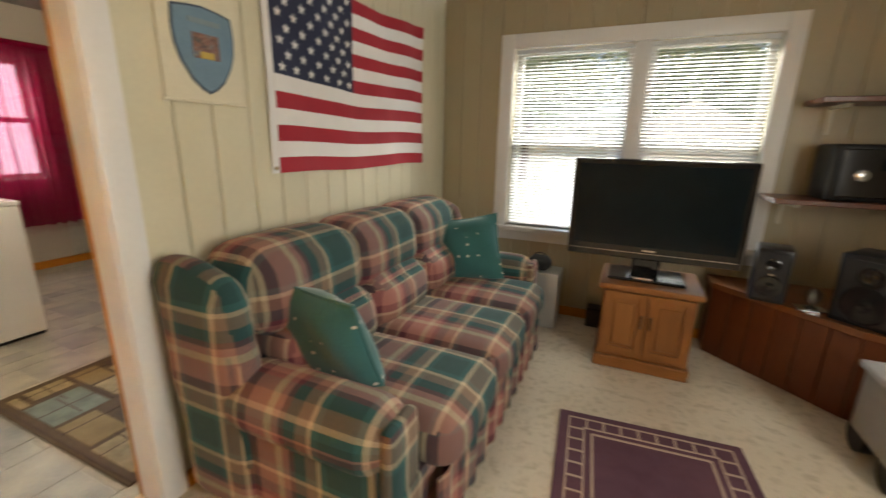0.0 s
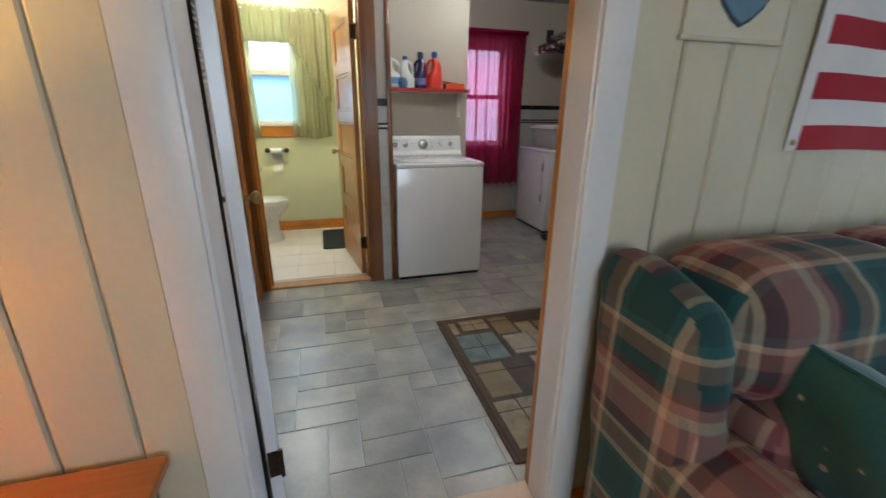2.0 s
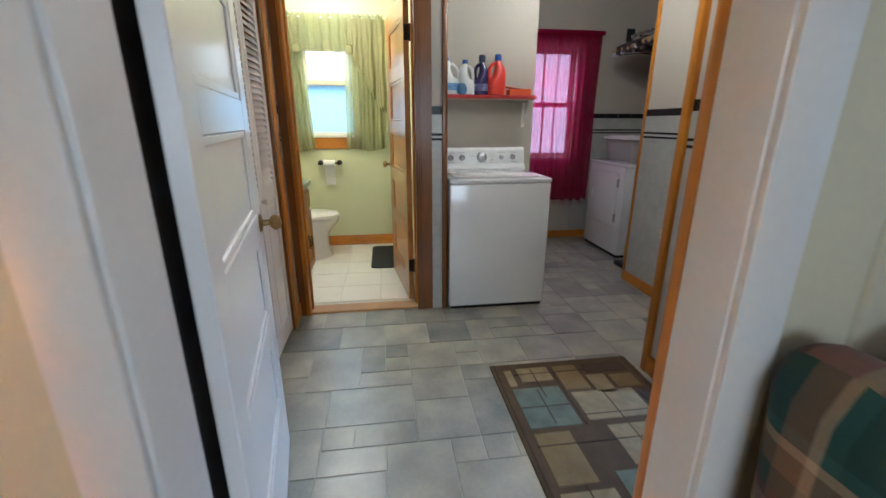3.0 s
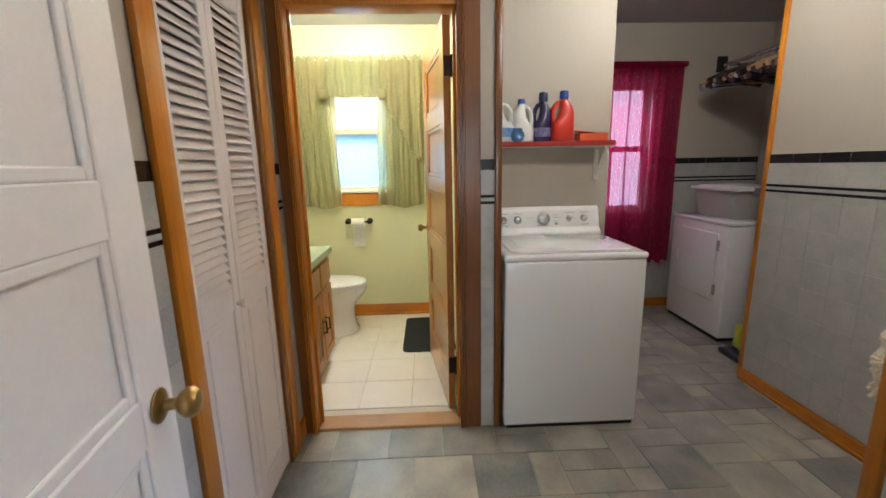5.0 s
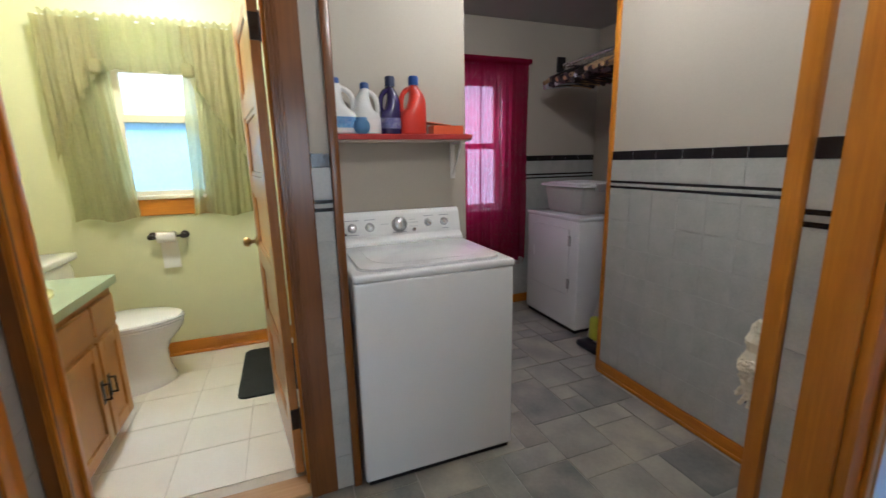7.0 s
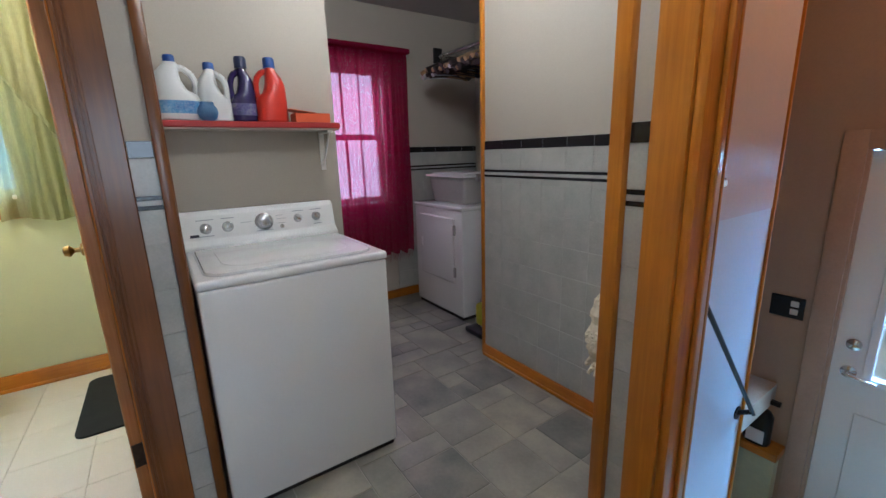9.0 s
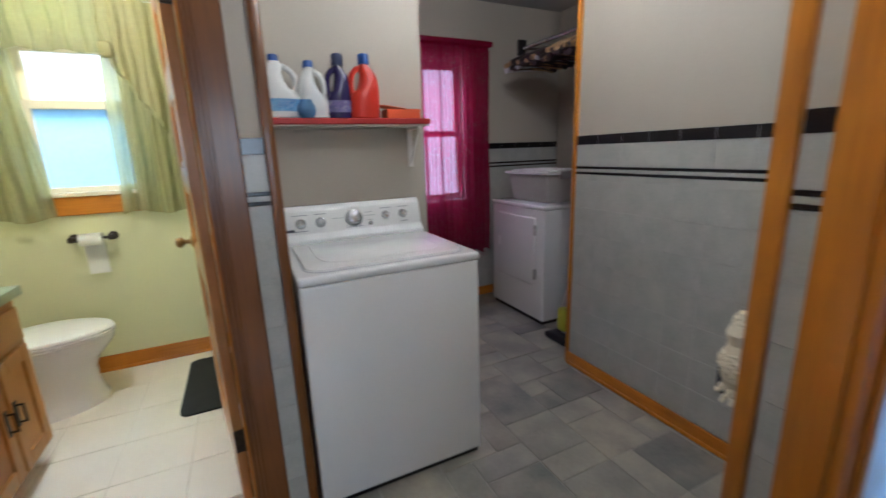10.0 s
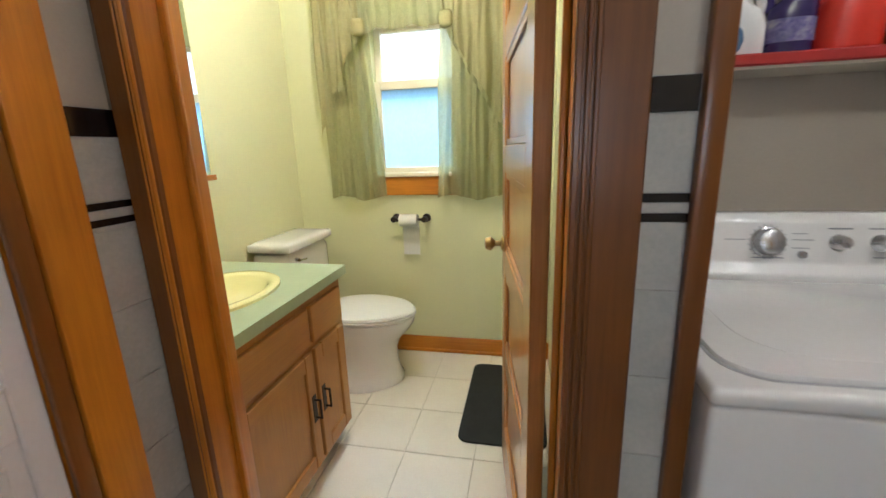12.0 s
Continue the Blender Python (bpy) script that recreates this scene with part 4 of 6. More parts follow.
def flag_strip(name, u0, u1, v0, v1, mat, off=0.0):
    bm = bmesh.new()
    nu = max(2, int((u1 - u0) * 48))
    grid = [[bm.verts.new(flag_at(u0 + (u1 - u0) * i / nu, v0 + (v1 - v0) * j / 3, off)) for i in range(nu + 1)] for j in range(4)]
    for a, b in zip(grid, grid[1:]):
        for i in range(nu):
            bm.faces.new((a[i], a[i + 1], b[i + 1], b[i]))
    return part(name, bm, mat, flag, smooth=True)


for i in range(13):
    flag_strip("stripe", 0.41 if i > 5 else 0.0, 1.0, i / 13, (i + 1) / 13, M_FWHITE if i % 2 else M_FRED)
flag_strip("canton", 0.0, 0.41, 6 / 13, 1.0, M_FBLUE)
flag_strip("hoist_band", -0.028, 0.0, 0.0, 1.0, M_FWHITE)
for rI in range(9):
    for cI in range(6 if rI % 2 == 0 else 5):
        u = 0.41 * ((cI + (0.5 if rI % 2 == 0 else 1.0)) / 6)
        v = 6 / 13 + (7 / 13) * (rI + 0.6) / 9.2
        cx, cy, cz = flag_at(u, v, 0.006)
        bm = bmesh.new()
        vs = [bm.verts.new((cx, cy + (0.024 if k % 2 == 0 else 0.0095) * math.sin(k * math.pi / 5), cz + (0.024 if k % 2 == 0 else 0.0095) * math.cos(k * math.pi / 5))) for k in range(10)]
        cv = bm.verts.new((cx + 0.0005, cy, cz))
        for k in range(10):
            bm.faces.new((cv, vs[k], vs[(k + 1) % 10]))
        part("star", bm, M_FWHITE, flag)
for v in (0.025, 0.975):
    x, y, z = flag_at(-0.014, v, 0.002)
    bm = bmesh.new()
    lathe(bm, (x, y, z), (1, 0, 0), [(0.004, 0), (0.009, 0), (0.009, 0.002), (0.004, 0.002)], 12)
    part("grommet", bm, M_BRASS, flag)

# hanging with a shield
hang = thing("wall_hanging", (0, 0, 0), "cream cloth wall hanging with a blue shield emblem", "wall hanging")
M_PARCH = blotched("cream_canvas", [(0.3, (0.60, 0.54, 0.40)), (0.7, (0.70, 0.64, 0.49))], 7, 0.8, 0.3)
part("canvas", boxes((XF + 0.004, XF + 0.010, 1.575, 1.885, 1.472, 1.90)), M_PARCH, hang)
for z in (1.474, 1.90):
    bm = bmesh.new()
    cyl(bm, (XF + 0.012, 1.565, z), (XF + 0.012, 1.895, z), 0.006, n=10)
    part("rod", bm, M_PARCH, hang)


def shield(s, x0, x1, mat, name, label=""):
    bm = bmesh.new()
    cy, cz = 1.742, 1.668
    left = [(-0.115, 0.112), (-0.06, 0.122), (0.0, 0.128), (0.06, 0.122), (0.115, 0.112), (0.122, 0.05), (0.118, -0.01), (0.10, -0.065), (0.065, -0.12), (0.03, -0.15), (0.0, -0.165), (-0.03, -0.15), (-0.065, -0.12), (-0.10, -0.065), (-0.118, -0.01), (-0.122, 0.05)]
    vs = [bm.verts.new((x0, cy + p[0] * s, cz + p[1] * s)) for p in left]
    f = bm.faces.new(vs)
    r = bmesh.ops.extrude_face_region(bm, geom=[f])
    for v in r["geom"]:
        if isinstance(v, bmesh.types.BMVert):
            v.co.x = x1
    part(name, bm, mat, hang, label)


shield(1.0, XF + 0.011, XF + 0.014, plain("navy_edge", (0.05, 0.07, 0.10), 0.7), "shield_edge")
shield(0.94, XF + 0.0145, XF + 0.0165, blotched("dusty_blue", [(0.3, (0.12, 0.20, 0.27)), (0.7, (0.17, 0.27, 0.34))], 8, 0.7, 0.2), "shield_field", "dusty blue shield")
part("emblem", boxes((XF + 0.017, XF + 0.019, 1.690, 1.794, 1.622, 1.705), bevel=0.0008), blotched("dim_emblem", [(0.35, (0.05, 0.05, 0.06)), (0.5, (0.25, 0.08, 0.07)), (0.62, (0.12, 0.16, 0.2)), (0.75, (0.45, 0.35, 0.2))], 30, 0.7, 0.2), hang)
part("emblem_base", boxes((XF + 0.0195, XF + 0.021, 1.715, 1.769, 1.622, 1.645), bevel=0.0007), plain("gold_thread", (0.5, 0.34, 0.08), 0.5), hang)
part("motto_bar", boxes((XF + 0.017, XF + 0.0185, 1.68, 1.804, 1.735, 1.752)), plain("grey_thread", (0.2, 0.26, 0.28), 0.7), hang)

# television on its cabinet
tvc = thing("tv_cabinet", (0, 0, 0), "golden oak two-door television cabinet on the carpet", "cabinet")
M_OAK = wood("golden_oak", (0.17, 0.060, 0.015), (0.32, 0.13, 0.04), 'Z', 0.35, 0.3)
M_OAKX = wood("golden_oak_along", (0.17, 0.060, 0.015), (0.32, 0.13, 0.04), 'X', 0.35, 0.3)
part("body", boxes((0.36, 0.865, 3.205, 3.62, 0.06, 0.515)), M_OAK, tvc)
part("plinth", boxes((0.345, 0.88, 3.175, 3.63, 0.0, 0.075), bevel=0.008), M_OAKX, tvc)
part("top", boxes((0.335, 0.895, 3.165, 3.64, 0.515, 0.55), bevel=0.008, seg=2), M_OAKX, tvc)
for xa, xb, hx in ((0.372, 0.610, 0.588), (0.616, 0.853, 0.638)):
    d = part("door", boxes((xa + 0.04, xb - 0.04, 3.196, 3.204, 0.14, 0.455)), M_OAK, tvc)
    for r in ((xa, xa + 0.045, 0.095, 0.50), (xb - 0.045, xb, 0.095, 0.50)):
        part("stile", boxes((r[0], r[1], 3.185, 3.2045, r[2], r[3]), bevel=0.002), M_OAK, d)
    for r in ((0.095, 0.145), (0.45, 0.50)):
        part("rail", boxes((xa + 0.045, xb - 0.045, 3.1855, 3.2045, r[0], r[1]), bevel=0.002), M_OAKX, d)
    part("raised_panel", boxes((xa + 0.062, xb - 0.062, 3.189, 3.197, 0.162, 0.433), bevel=0.006), M_OAK, d)
    bm = bmesh.new()
    cyl(bm, (hx, 3.176, 0.29), (hx, 3.176, 0.37), 0.005, n=8)
    for z in (0.295, 0.365):
        cyl(bm, (hx, 3.186, z), (hx, 3.174, z), 0.006, n=8)
    part("handle", bm, M_BRONZE, d, "dark bronze handle")
tv = thing("television", (0, 0, 0), "black flat-panel television switched off on a stand", "television")
M_SCREEN = plain("dark_screen_glass", (0.006, 0.011, 0.014), 0.07, var=0.2, bump=0)
M_SCREEN.node_tree.nodes["Principled BSDF"].inputs["Specular IOR Level"].default_value = 0.25
M_GLOSS = plain("piano_black", (0.008, 0.007, 0.008), 0.1, var=0.2, bump=0, coat=0.6)
M_GLOSS.node_tree.nodes["Principled BSDF"].inputs["Specular IOR Level"].default_value = 0.3
part("casing", boxes((0.10, 1.07, 3.37, 3.46, 0.665, 1.275), bevel=0.012, seg=2), M_GLOSS, tv)
part("screen", boxes((0.135, 1.035, 3.366, 3.371, 0.745, 1.242)), M_SCREEN, tv)
part("lower_bezel", boxes((0.105, 1.065, 3.362, 3.372, 0.672, 0.712), bevel=0.003), M_GLOSS, tv)
part("trim_line", boxes((0.12, 1.05, 3.360, 3.3635, 0.708, 0.711)), M_CHROME, tv)
part("maker_plate", boxes((0.55, 0.62, 3.359, 3.3625, 0.722, 0.732)), M_CHROME, tv)
part("neck", boxes((0.50, 0.66, 3.40, 3.45, 0.56, 0.70), bevel=0.01), M_GLOSS, tv)
part("stand_base", boxes((0.375, 0.80, 3.26, 3.55, 0.55, 0.57), bevel=0.008, seg=2), M_GLOSS, tv)
part("remote_box", boxes((0.52, 0.62, 3.255, 3.285, 0.571, 0.583), bevel=0.002), M_CHROME, tv)

# purple rug
M_PURPLE = blotched("plum_rug_pile", [(0.3, (0.085, 0.035, 0.055)), (0.7, (0.125, 0.055, 0.08))], 9, 0.95, 0.6, 240)
M_RUGLINE = blotched("cream_rug_pile", [(0.3, (0.42, 0.31, 0.24)), (0.7, (0.52, 0.40, 0.32))], 9, 0.95, 0.6, 240)
rug = thing("area_rug", (0.237, 2.60, 0.0), "plum rug with a cream border of squares on carpet", "rug")
rug.rotation_euler = (0, 0, radians(4.7))
W, L = 0.81, 1.30
part("rug_body", boxes((0, W, -L, 0, 0.0, 0.010), bevel=0.003), M_PURPLE, rug)


def frame_lines(i, w):
    for r in ((i, W - i, -i - w, -i), (i, W - i, -L + i, -L + i + w), (i, i + w, -L + i + w, -i - w), (W - i - w, W - i, -L + i + w, -i - w)):
        part("border_line", boxes((r[0], r[1], r[2], r[3], 0.008, 0.0125)), M_RUGLINE, rug)


frame_lines(0.045, 0.008)
frame_lines(0.115, 0.008)
frame_lines(0.150, 0.011)
n = 9
for i in range(1, n):
    x = 0.053 + (W - 0.106) * i / n
    for y in (-0.115, -L + 0.053):
        part("border_bar", boxes((x - 0.005, x + 0.005, y, y + 0.062, 0.008, 0.0124)), M_RUGLINE, rug)
n = 15
for i in range(1, n):
    y = -0.053 - (L - 0.106) * i / n
    for x in (0.053, W - 0.115):
        part("border_bar", boxes((x, x + 0.062, y - 0.005, y + 0.005, 0.008, 0.0123)), M_RUGLINE, rug)

# corner bench, shelves and loudspeakers
M_KNOTTY = wood("knotty_red_pine", (0.075, 0.017, 0.005), (0.18, 0.048, 0.014), 'Z', 0.4, 0.25, 0.7, 0.8)
M_KNOTX = wood("knotty_red_pine_top", (0.13, 0.038, 0.013), (0.27, 0.10, 0.034), 'X', 0.35, 0.3, 0.7)
bench = thing("corner_bench", (0, 0, 0), "knotty red pine corner bench with a diagonal front", "bench")
FRONT = [(1.0, 3.885), (1.0, 3.68), (1.56, 3.14), (2.08, 2.92)]


def prism(bm, poly, z0, z1):
    lo = [bm.verts.new((x, y, z0)) for x, y in poly]
    hi = [bm.verts.new((x, y, z1)) for x, y in poly]
    bm.faces.new(lo)
    bm.faces.new(hi)
    for i in range(len(poly)):
        j = (i + 1) % len(poly)
        bm.faces.new((lo[i], lo[j], hi[j], hi[i]))


bm = bmesh.new()
prism(bm, [(x + 0.02, y + 0.03) for x, y in FRONT] + [(2.09, 3.885)], 0.0, 0.455)
part("carcass", bm, M_KNOTTY, bench)
bm = bmesh.new()
prism(bm, FRONT + [(2.09, 3.885)], 0.46, 0.495)
part("top", bm, M_KNOTX, bench)
for (ax, ay), (bx, by) in zip(FRONT[1:], FRONT[2:]):
    a, b = Vector((ax + 0.012, ay + 0.02, 0)), Vector((bx + 0.012, by + 0.02, 0))
    d = (b - a)
    nb = max(2, int(d.length / 0.125))
    for i in range(nb):
        p, q = a + d * (i / nb), a + d * ((i + 1) / nb)
        u = d.normalized()
        bm = boxes((0.002, (q - p).length - 0.002, -0.004, 0.012, 0.005, 0.455), bevel=0.003)
        ob = part("front_board", bm, M_KNOTTY, bench)
        ob.matrix_basis = pose(p.x, p.y, 0, 0, 0, math.degrees(math.atan2(u.y, u.x)))


def wall_shelf(x0, x1, y0, z, label):
    s = thing("wall_shelf", (0, 0, 0), label, "shelf", "corner shelves")
    part("board", boxes((x0, x1, y0, YW - 0.002, z, z + 0.03), bevel=0.004), wood("dark_red_shelf_wood", (0.085, 0.025, 0.012), (0.18, 0.055, 0.024), 'X', 0.35, 0.3), s)
    part("bracket", boxes((x0 + 0.12, x0 + 0.14, y0 + 0.05, YW - 0.002, z - 0.02, z - 0.001), (x0 + 0.12, x0 + 0.14, YW - 0.02, YW - 0.003, z - 0.16, z - 0.02)), M_PANEL, s)
    return s


wall_shelf(1.20, 2.09, 3.56, 1.045, "dark red wooden wall shelf carrying a stereo")
wall_shelf(1.33, 2.09, 3.60, 1.60, "dark red wooden upper wall shelf")


def speaker(at, w, d, h, turn, label):
    s = thing("loudspeaker", at, label, "speaker", "stereo speakers")
    s.rotation_euler = (0, 0, radians(turn))
    part("cabinet", boxes((-w / 2, w / 2, -d / 2, d / 2, 0, h), bevel=0.012, seg=2), M_BLACKPLASTIC, s, smooth=True)
    part("grille", boxes((-w * 0.42, w * 0.42, -d / 2 - 0.008, -d / 2 + 0.002, h * 0.06, h * 0.94), bevel=0.006), plain("dark_grille_cloth", (0.02, 0.02, 0.022), 0.8), s)
    for z, r in ((0.32, 0.36), (0.72, 0.2)):
        bm = bmesh.new()
        lathe(bm, (0, -d / 2 - 0.008, h * z), (0, -1, 0), [(w * r, 0), (w * r * 1.02, 0.006), (w * r * 0.85, 0.008), (w * r * 0.4, 0.001), (w * r * 0.2, 0.006), (0.001, 0.008)], 24)
        part("driver", bm, M_GLOSS, s, smooth=True)
    part("maker_plate", boxes((-0.012, 0.012, -d / 2 - 0.011, -d / 2 - 0.007, h * 0.52, h * 0.55)), M_CHROME, s)


speaker((1.24, 3.50, 0.495), 0.17, 0.2, 0.315, -12, "small black loudspeaker on the corner bench")
speaker((1.64, 3.30, 0.495), 0.27, 0.26, 0.36, -40, "large black loudspeaker on the corner bench")
stereo = thing("stereo", (0, 0, 0), "black mini stereo system on the lower shelf", "stereo")
part("casing", boxes((1.43, 1.92, 3.60, 3.86, 1.075, 1.385), bevel=0.02, seg=2), M_BLACKPLASTIC, stereo, smooth=True)
part("front_panel", boxes((1.47, 1.88, 3.59, 3.605, 1.10, 1.36), bevel=0.006), M_GLOSS, stereo)
bm = bmesh.new()
lathe(bm, (1.56, 3.59, 1.22), (0, -1, 0), [(0.032, 0), (0.032, 0.018), (0.026, 0.022), (0.001, 0.023)], 20)
part("volume_knob", bm, M_CHROME, stereo, smooth=True)
part("display", boxes((1.64, 1.80, 3.586, 3.592, 1.25, 1.31)), M_SCREEN, stereo)
cl = thing("glass_ornament", (1.42, 3.38, 0.495), "small clear glass and chrome ornament on a tray", "ornament")
part("tray", boxes((-0.07, 0.07, -0.05, 0.05, 0, 0.012), bevel=0.004), M_CHROME, cl)
bm = bmesh.new()
lathe(bm, (0, 0, 0.012), (0, 0, 1), [(0.03, 0), (0.012, 0.02), (0.035, 0.05), (0.04, 0.085), (0.02, 0.11), (0.001, 0.115)], 18)
part("globe", bm, pane_glass("clear_ornament_glass", 0.25, (0.75, 0.78, 0.75)), cl, smooth=True)
bin_ = thing("storage_cart", (1.60, 2.78, 0.0), "grey plastic cart on black wheels by the bench", "cart")
M_GREYPL = plain("grey_plastic", (0.33, 0.32, 0.31), 0.4, var=0.15, scale=12)
part("tub", boxes((-0.10, 0.28, -0.18, 0.16, 0.10, 0.42), bevel=0.03, seg=3), M_GREYPL, bin_, smooth=True)
part("rim", boxes((-0.115, 0.295, -0.195, 0.175, 0.40, 0.435), bevel=0.012, seg=2), plain("light_grey_plastic", (0.5, 0.5, 0.5), 0.35), bin_, smooth=True)
for x in (-0.05, 0.23):
    for y in (-0.15, 0.12):
        bm = bmesh.new()
        cyl(bm, (x - 0.03, y, 0.075), (x + 0.03, y, 0.075), 0.075, n=18)
        part("wheel", bm, M_BLACKPLASTIC, bin_, smooth=True)
sb = thing("silver_box", (-0.10, 3.66, 0.0), "silver metal box behind the sofa end", "box")
part("shell", boxes((-0.12, 0.14, -0.09, 0.12, 0.0, 0.42), bevel=0.01, seg=2), plain("brushed_silver", (0.5, 0.5, 0.5), 0.35, 0.8, var=0.1), sb, smooth=True)
part("top_plate", boxes((-0.125, 0.145, -0.095, 0.125, 0.42, 0.43), bevel=0.004), plain("pale_silver", (0.6, 0.6, 0.6), 0.3, 0.7), sb)
bg = thing("black_bag", (-0.13, 3.66, 0.43), "small black cloth bag on a silver box", "bag")
bm = bmesh.new()
soft_box(bm, -0.07, 0.09, -0.06, 0.07, 0.0, 0.10, 0.045, 6, 0.01)
part("pouch", bm, plain("black_cloth", (0.01, 0.01, 0.011), 0.9), bg, smooth=True)
bm = bmesh.new()
for i in range(10):
    a, b = math.pi * i / 10, math.pi * (i + 1) / 10
    cyl(bm, (0.01 + 0.05 * math.cos(a), 0.0, 0.09 + 0.04 * math.sin(a)), (0.01 + 0.05 * math.cos(b), 0.0, 0.09 + 0.04 * math.sin(b)), 0.005, n=6)
part("strap", bm, M_BLACKPLASTIC, bg)
sp2 = thing("small_subwoofer", (0.30, 3.80, 0.0), "small black cube loudspeaker by the baseboard", "speaker")
part("cabinet", boxes((-0.055, 0.055, -0.06, 0.06, 0, 0.15), bevel=0.006), M_BLACKPLASTIC, sp2)
part("grille", boxes((-0.045, 0.045, -0.066, -0.059, 0.015, 0.135), bevel=0.003), plain("sub_grille", (0.02, 0.02, 0.02), 0.8), sp2)

# side table with lamp left of the doorway
tb = thing("side_table", (0, 0, 0), "orange-brown wooden side table against the panelled wall", "table")
M_TAB = wood("orange_table_wood", (0.28, 0.095, 0.02), (0.48, 0.20, 0.06), 'Y', 0.3, 0.4)
part("tabletop", boxes((-1.02, -0.55, -0.42, 0.325, 0.515, 0.545), bevel=0.008, seg=2), M_TAB, tb)
part("apron", boxes((-0.99, -0.58, -0.38, 0.285, 0.42, 0.515)), M_TAB, tb)
for x in (-0.99, -0.62):
    for y in (-0.38, 0.245):
        part("leg", boxes((x, x + 0.04, y, y + 0.04, 0, 0.42), bevel=0.004), M_TAB, tb)
tl = thing("table_lamp", (-0.78, -0.24, 0.545), "lit table lamp with a cream cloth shade", "lamp")
bm = bmesh.new()
lathe(bm, (0, 0, 0), (0, 0, 1), [(0.07, 0), (0.07, 0.015), (0.025, 0.03), (0.05, 0.10), (0.055, 0.14), (0.02, 0.21), (0.01, 0.30)], 20)
part("base", bm, M_BRASS, tl, smooth=True)
bm = bmesh.new()
lathe(bm, (0, 0, 0.29), (0, 0, 1), [(0.17, 0.0), (0.11, 0.22), (0.108, 0.22), (0.168, 0.0)], 28)
part("shade", bm, sheer("cream_shade", (0.9, 0.72, 0.42), 0.05, 0.75), tl, smooth=True)

# ---- laundry ----
wm = thing("washing_machine", (0, 0, 0), "white enamel top-loading washing machine with chrome knobs", "washing machine")
WX0, WX1, WY0, WY1 = -3.855, -3.178, 1.238, 1.934
part("body", boxes((WX0, WX1, WY0, WY1, 0.02, 0.895), bevel=0.012, seg=3), M_ENAMEL, wm, smooth=True)
part("base_gap", boxes((WX0 + 0.02, WX1 - 0.012, WY0 + 0.015, WY1 - 0.015, 0.0, 0.025)), M_BLACKPLASTIC, wm)
part("top_deck", boxes((WX0, WX1 + 0.006, WY0 - 0.004, WY1 + 0.004, 0.893, 0.928), bevel=0.014, seg=4), M_ENAMEL, wm, smooth=True)


def rounded_slab(x0, x1, y0, y1, z0, z1, r, edge):
    """A flat lid with large round front corners (towards x1) and a soft upper rim."""
    bm = bmesh.new()
    rings = []
    for z, i in ((z0, 0.0), (z1 - edge, 0.0), (z1 - edge * 0.3, edge * 0.3), (z1, edge)):
        ring = [(x0 + i, y0 + i), (x0 + i, y1 - i)]
        for cy, a0 in ((y1 - r, 90), (y0 + r, 0)):
            ring += [(x1 - r + (r - i) * math.cos(radians(a0 - 11.25 * k)), cy + (r - i) * math.sin(radians(a0 - 11.25 * k))) for k in range(9)]
        rings.append([bm.verts.new((x, y, z)) for x, y in ring])
    n = len(rings[0])
    for a, b in zip(rings, rings[1:]):
        for k in range(n):
            bm.faces.new((a[k], a[(k + 1) % n], b[(k + 1) % n], b[k]))
    bm.faces.new(rings[0])
    bm.faces.new(rings[-1])
    return bm


part("lid", rounded_slab(WX0 + 0.165, WX1 - 0.030, WY0 + 0.035, WY1 - 0.035, 0.926, 0.939, 0.075, 0.007), M_ENAMEL, wm, smooth=True)
# grey slab under the lid paints the shade of the gap round it
part("lid_gap", rounded_slab(WX0 + 0.158, WX1 - 0.024, WY0 + 0.029, WY1 - 0.029, 0.925, 0.9295, 0.08, 0.001), plain("lid_gap_shade", (0.35, 0.36, 0.38), 0.6), wm)
part("lid_dish", rounded_slab(WX0 + 0.21, WX1 - 0.09, WY0 + 0.10, WY1 - 0.10, 0.936, 0.9405, 0.11, 0.002), M_ENAMEL, wm, smooth=True)
bm = bmesh.new()
prof = [(WX0 + 0.005, 0.92), (WX0 + 0.135, 0.92), (WX0 + 0.13, 0.945), (WX0 + 0.10, 0.97), (WX0 + 0.075, 1.075), (WX0 + 0.055, 1.095), (WX0 + 0.005, 1.095)]
lo = [bm.verts.new((x, WY0 + 0.002, z)) for x, z in prof]
hi = [bm.verts.new((x, WY1 - 0.002, z)) for x, z in prof]
bm.faces.new(lo)
bm.faces.new(hi)
for i in range(len(prof)):
    j = (i + 1) % len(prof)
    bm.faces.new((lo[i], lo[j], hi[j], hi[i]))
bmesh.ops.recalc_face_normals(bm, faces=list(bm.faces))
bmesh.ops.bevel(bm, geom=list(bm.edges), offset=0.006, segments=3, affect='EDGES', profile=0.5)
console = part("console", bm, M_ENAMEL, wm, smooth=True)
CN = Vector((0.105, 0, 0.025)).normalized()


def on_console(y, f):
    return Vector((WX0 + 0.10 - 0.025 * f, y, 0.97 + 0.105 * f)) + CN * 0.001


M_STEEL = plain("brushed_knob", (0.55, 0.55, 0.56), 0.25, 0.9, var=0.1)
for y, r, f in ((1.335, 0.021, 0.45), (1.425, 0.021, 0.45), (1.583, 0.036, 0.5), (1.745, 0.019, 0.5), (1.835, 0.019, 0.5)):
    bm = bmesh.new()
    lathe(bm, on_console(y, f), CN, [(r * 1.15, 0), (r * 1.15, 0.003), (r, 0.006), (r * 0.85, 0.026), (r * 0.7, 0.029), (0.001, 0.03)], 24)
    k = part("knob", bm, M_STEEL, console, "chrome knob", smooth=True)
M_INK = plain("grey_print", (0.25, 0.27, 0.30), 0.5)


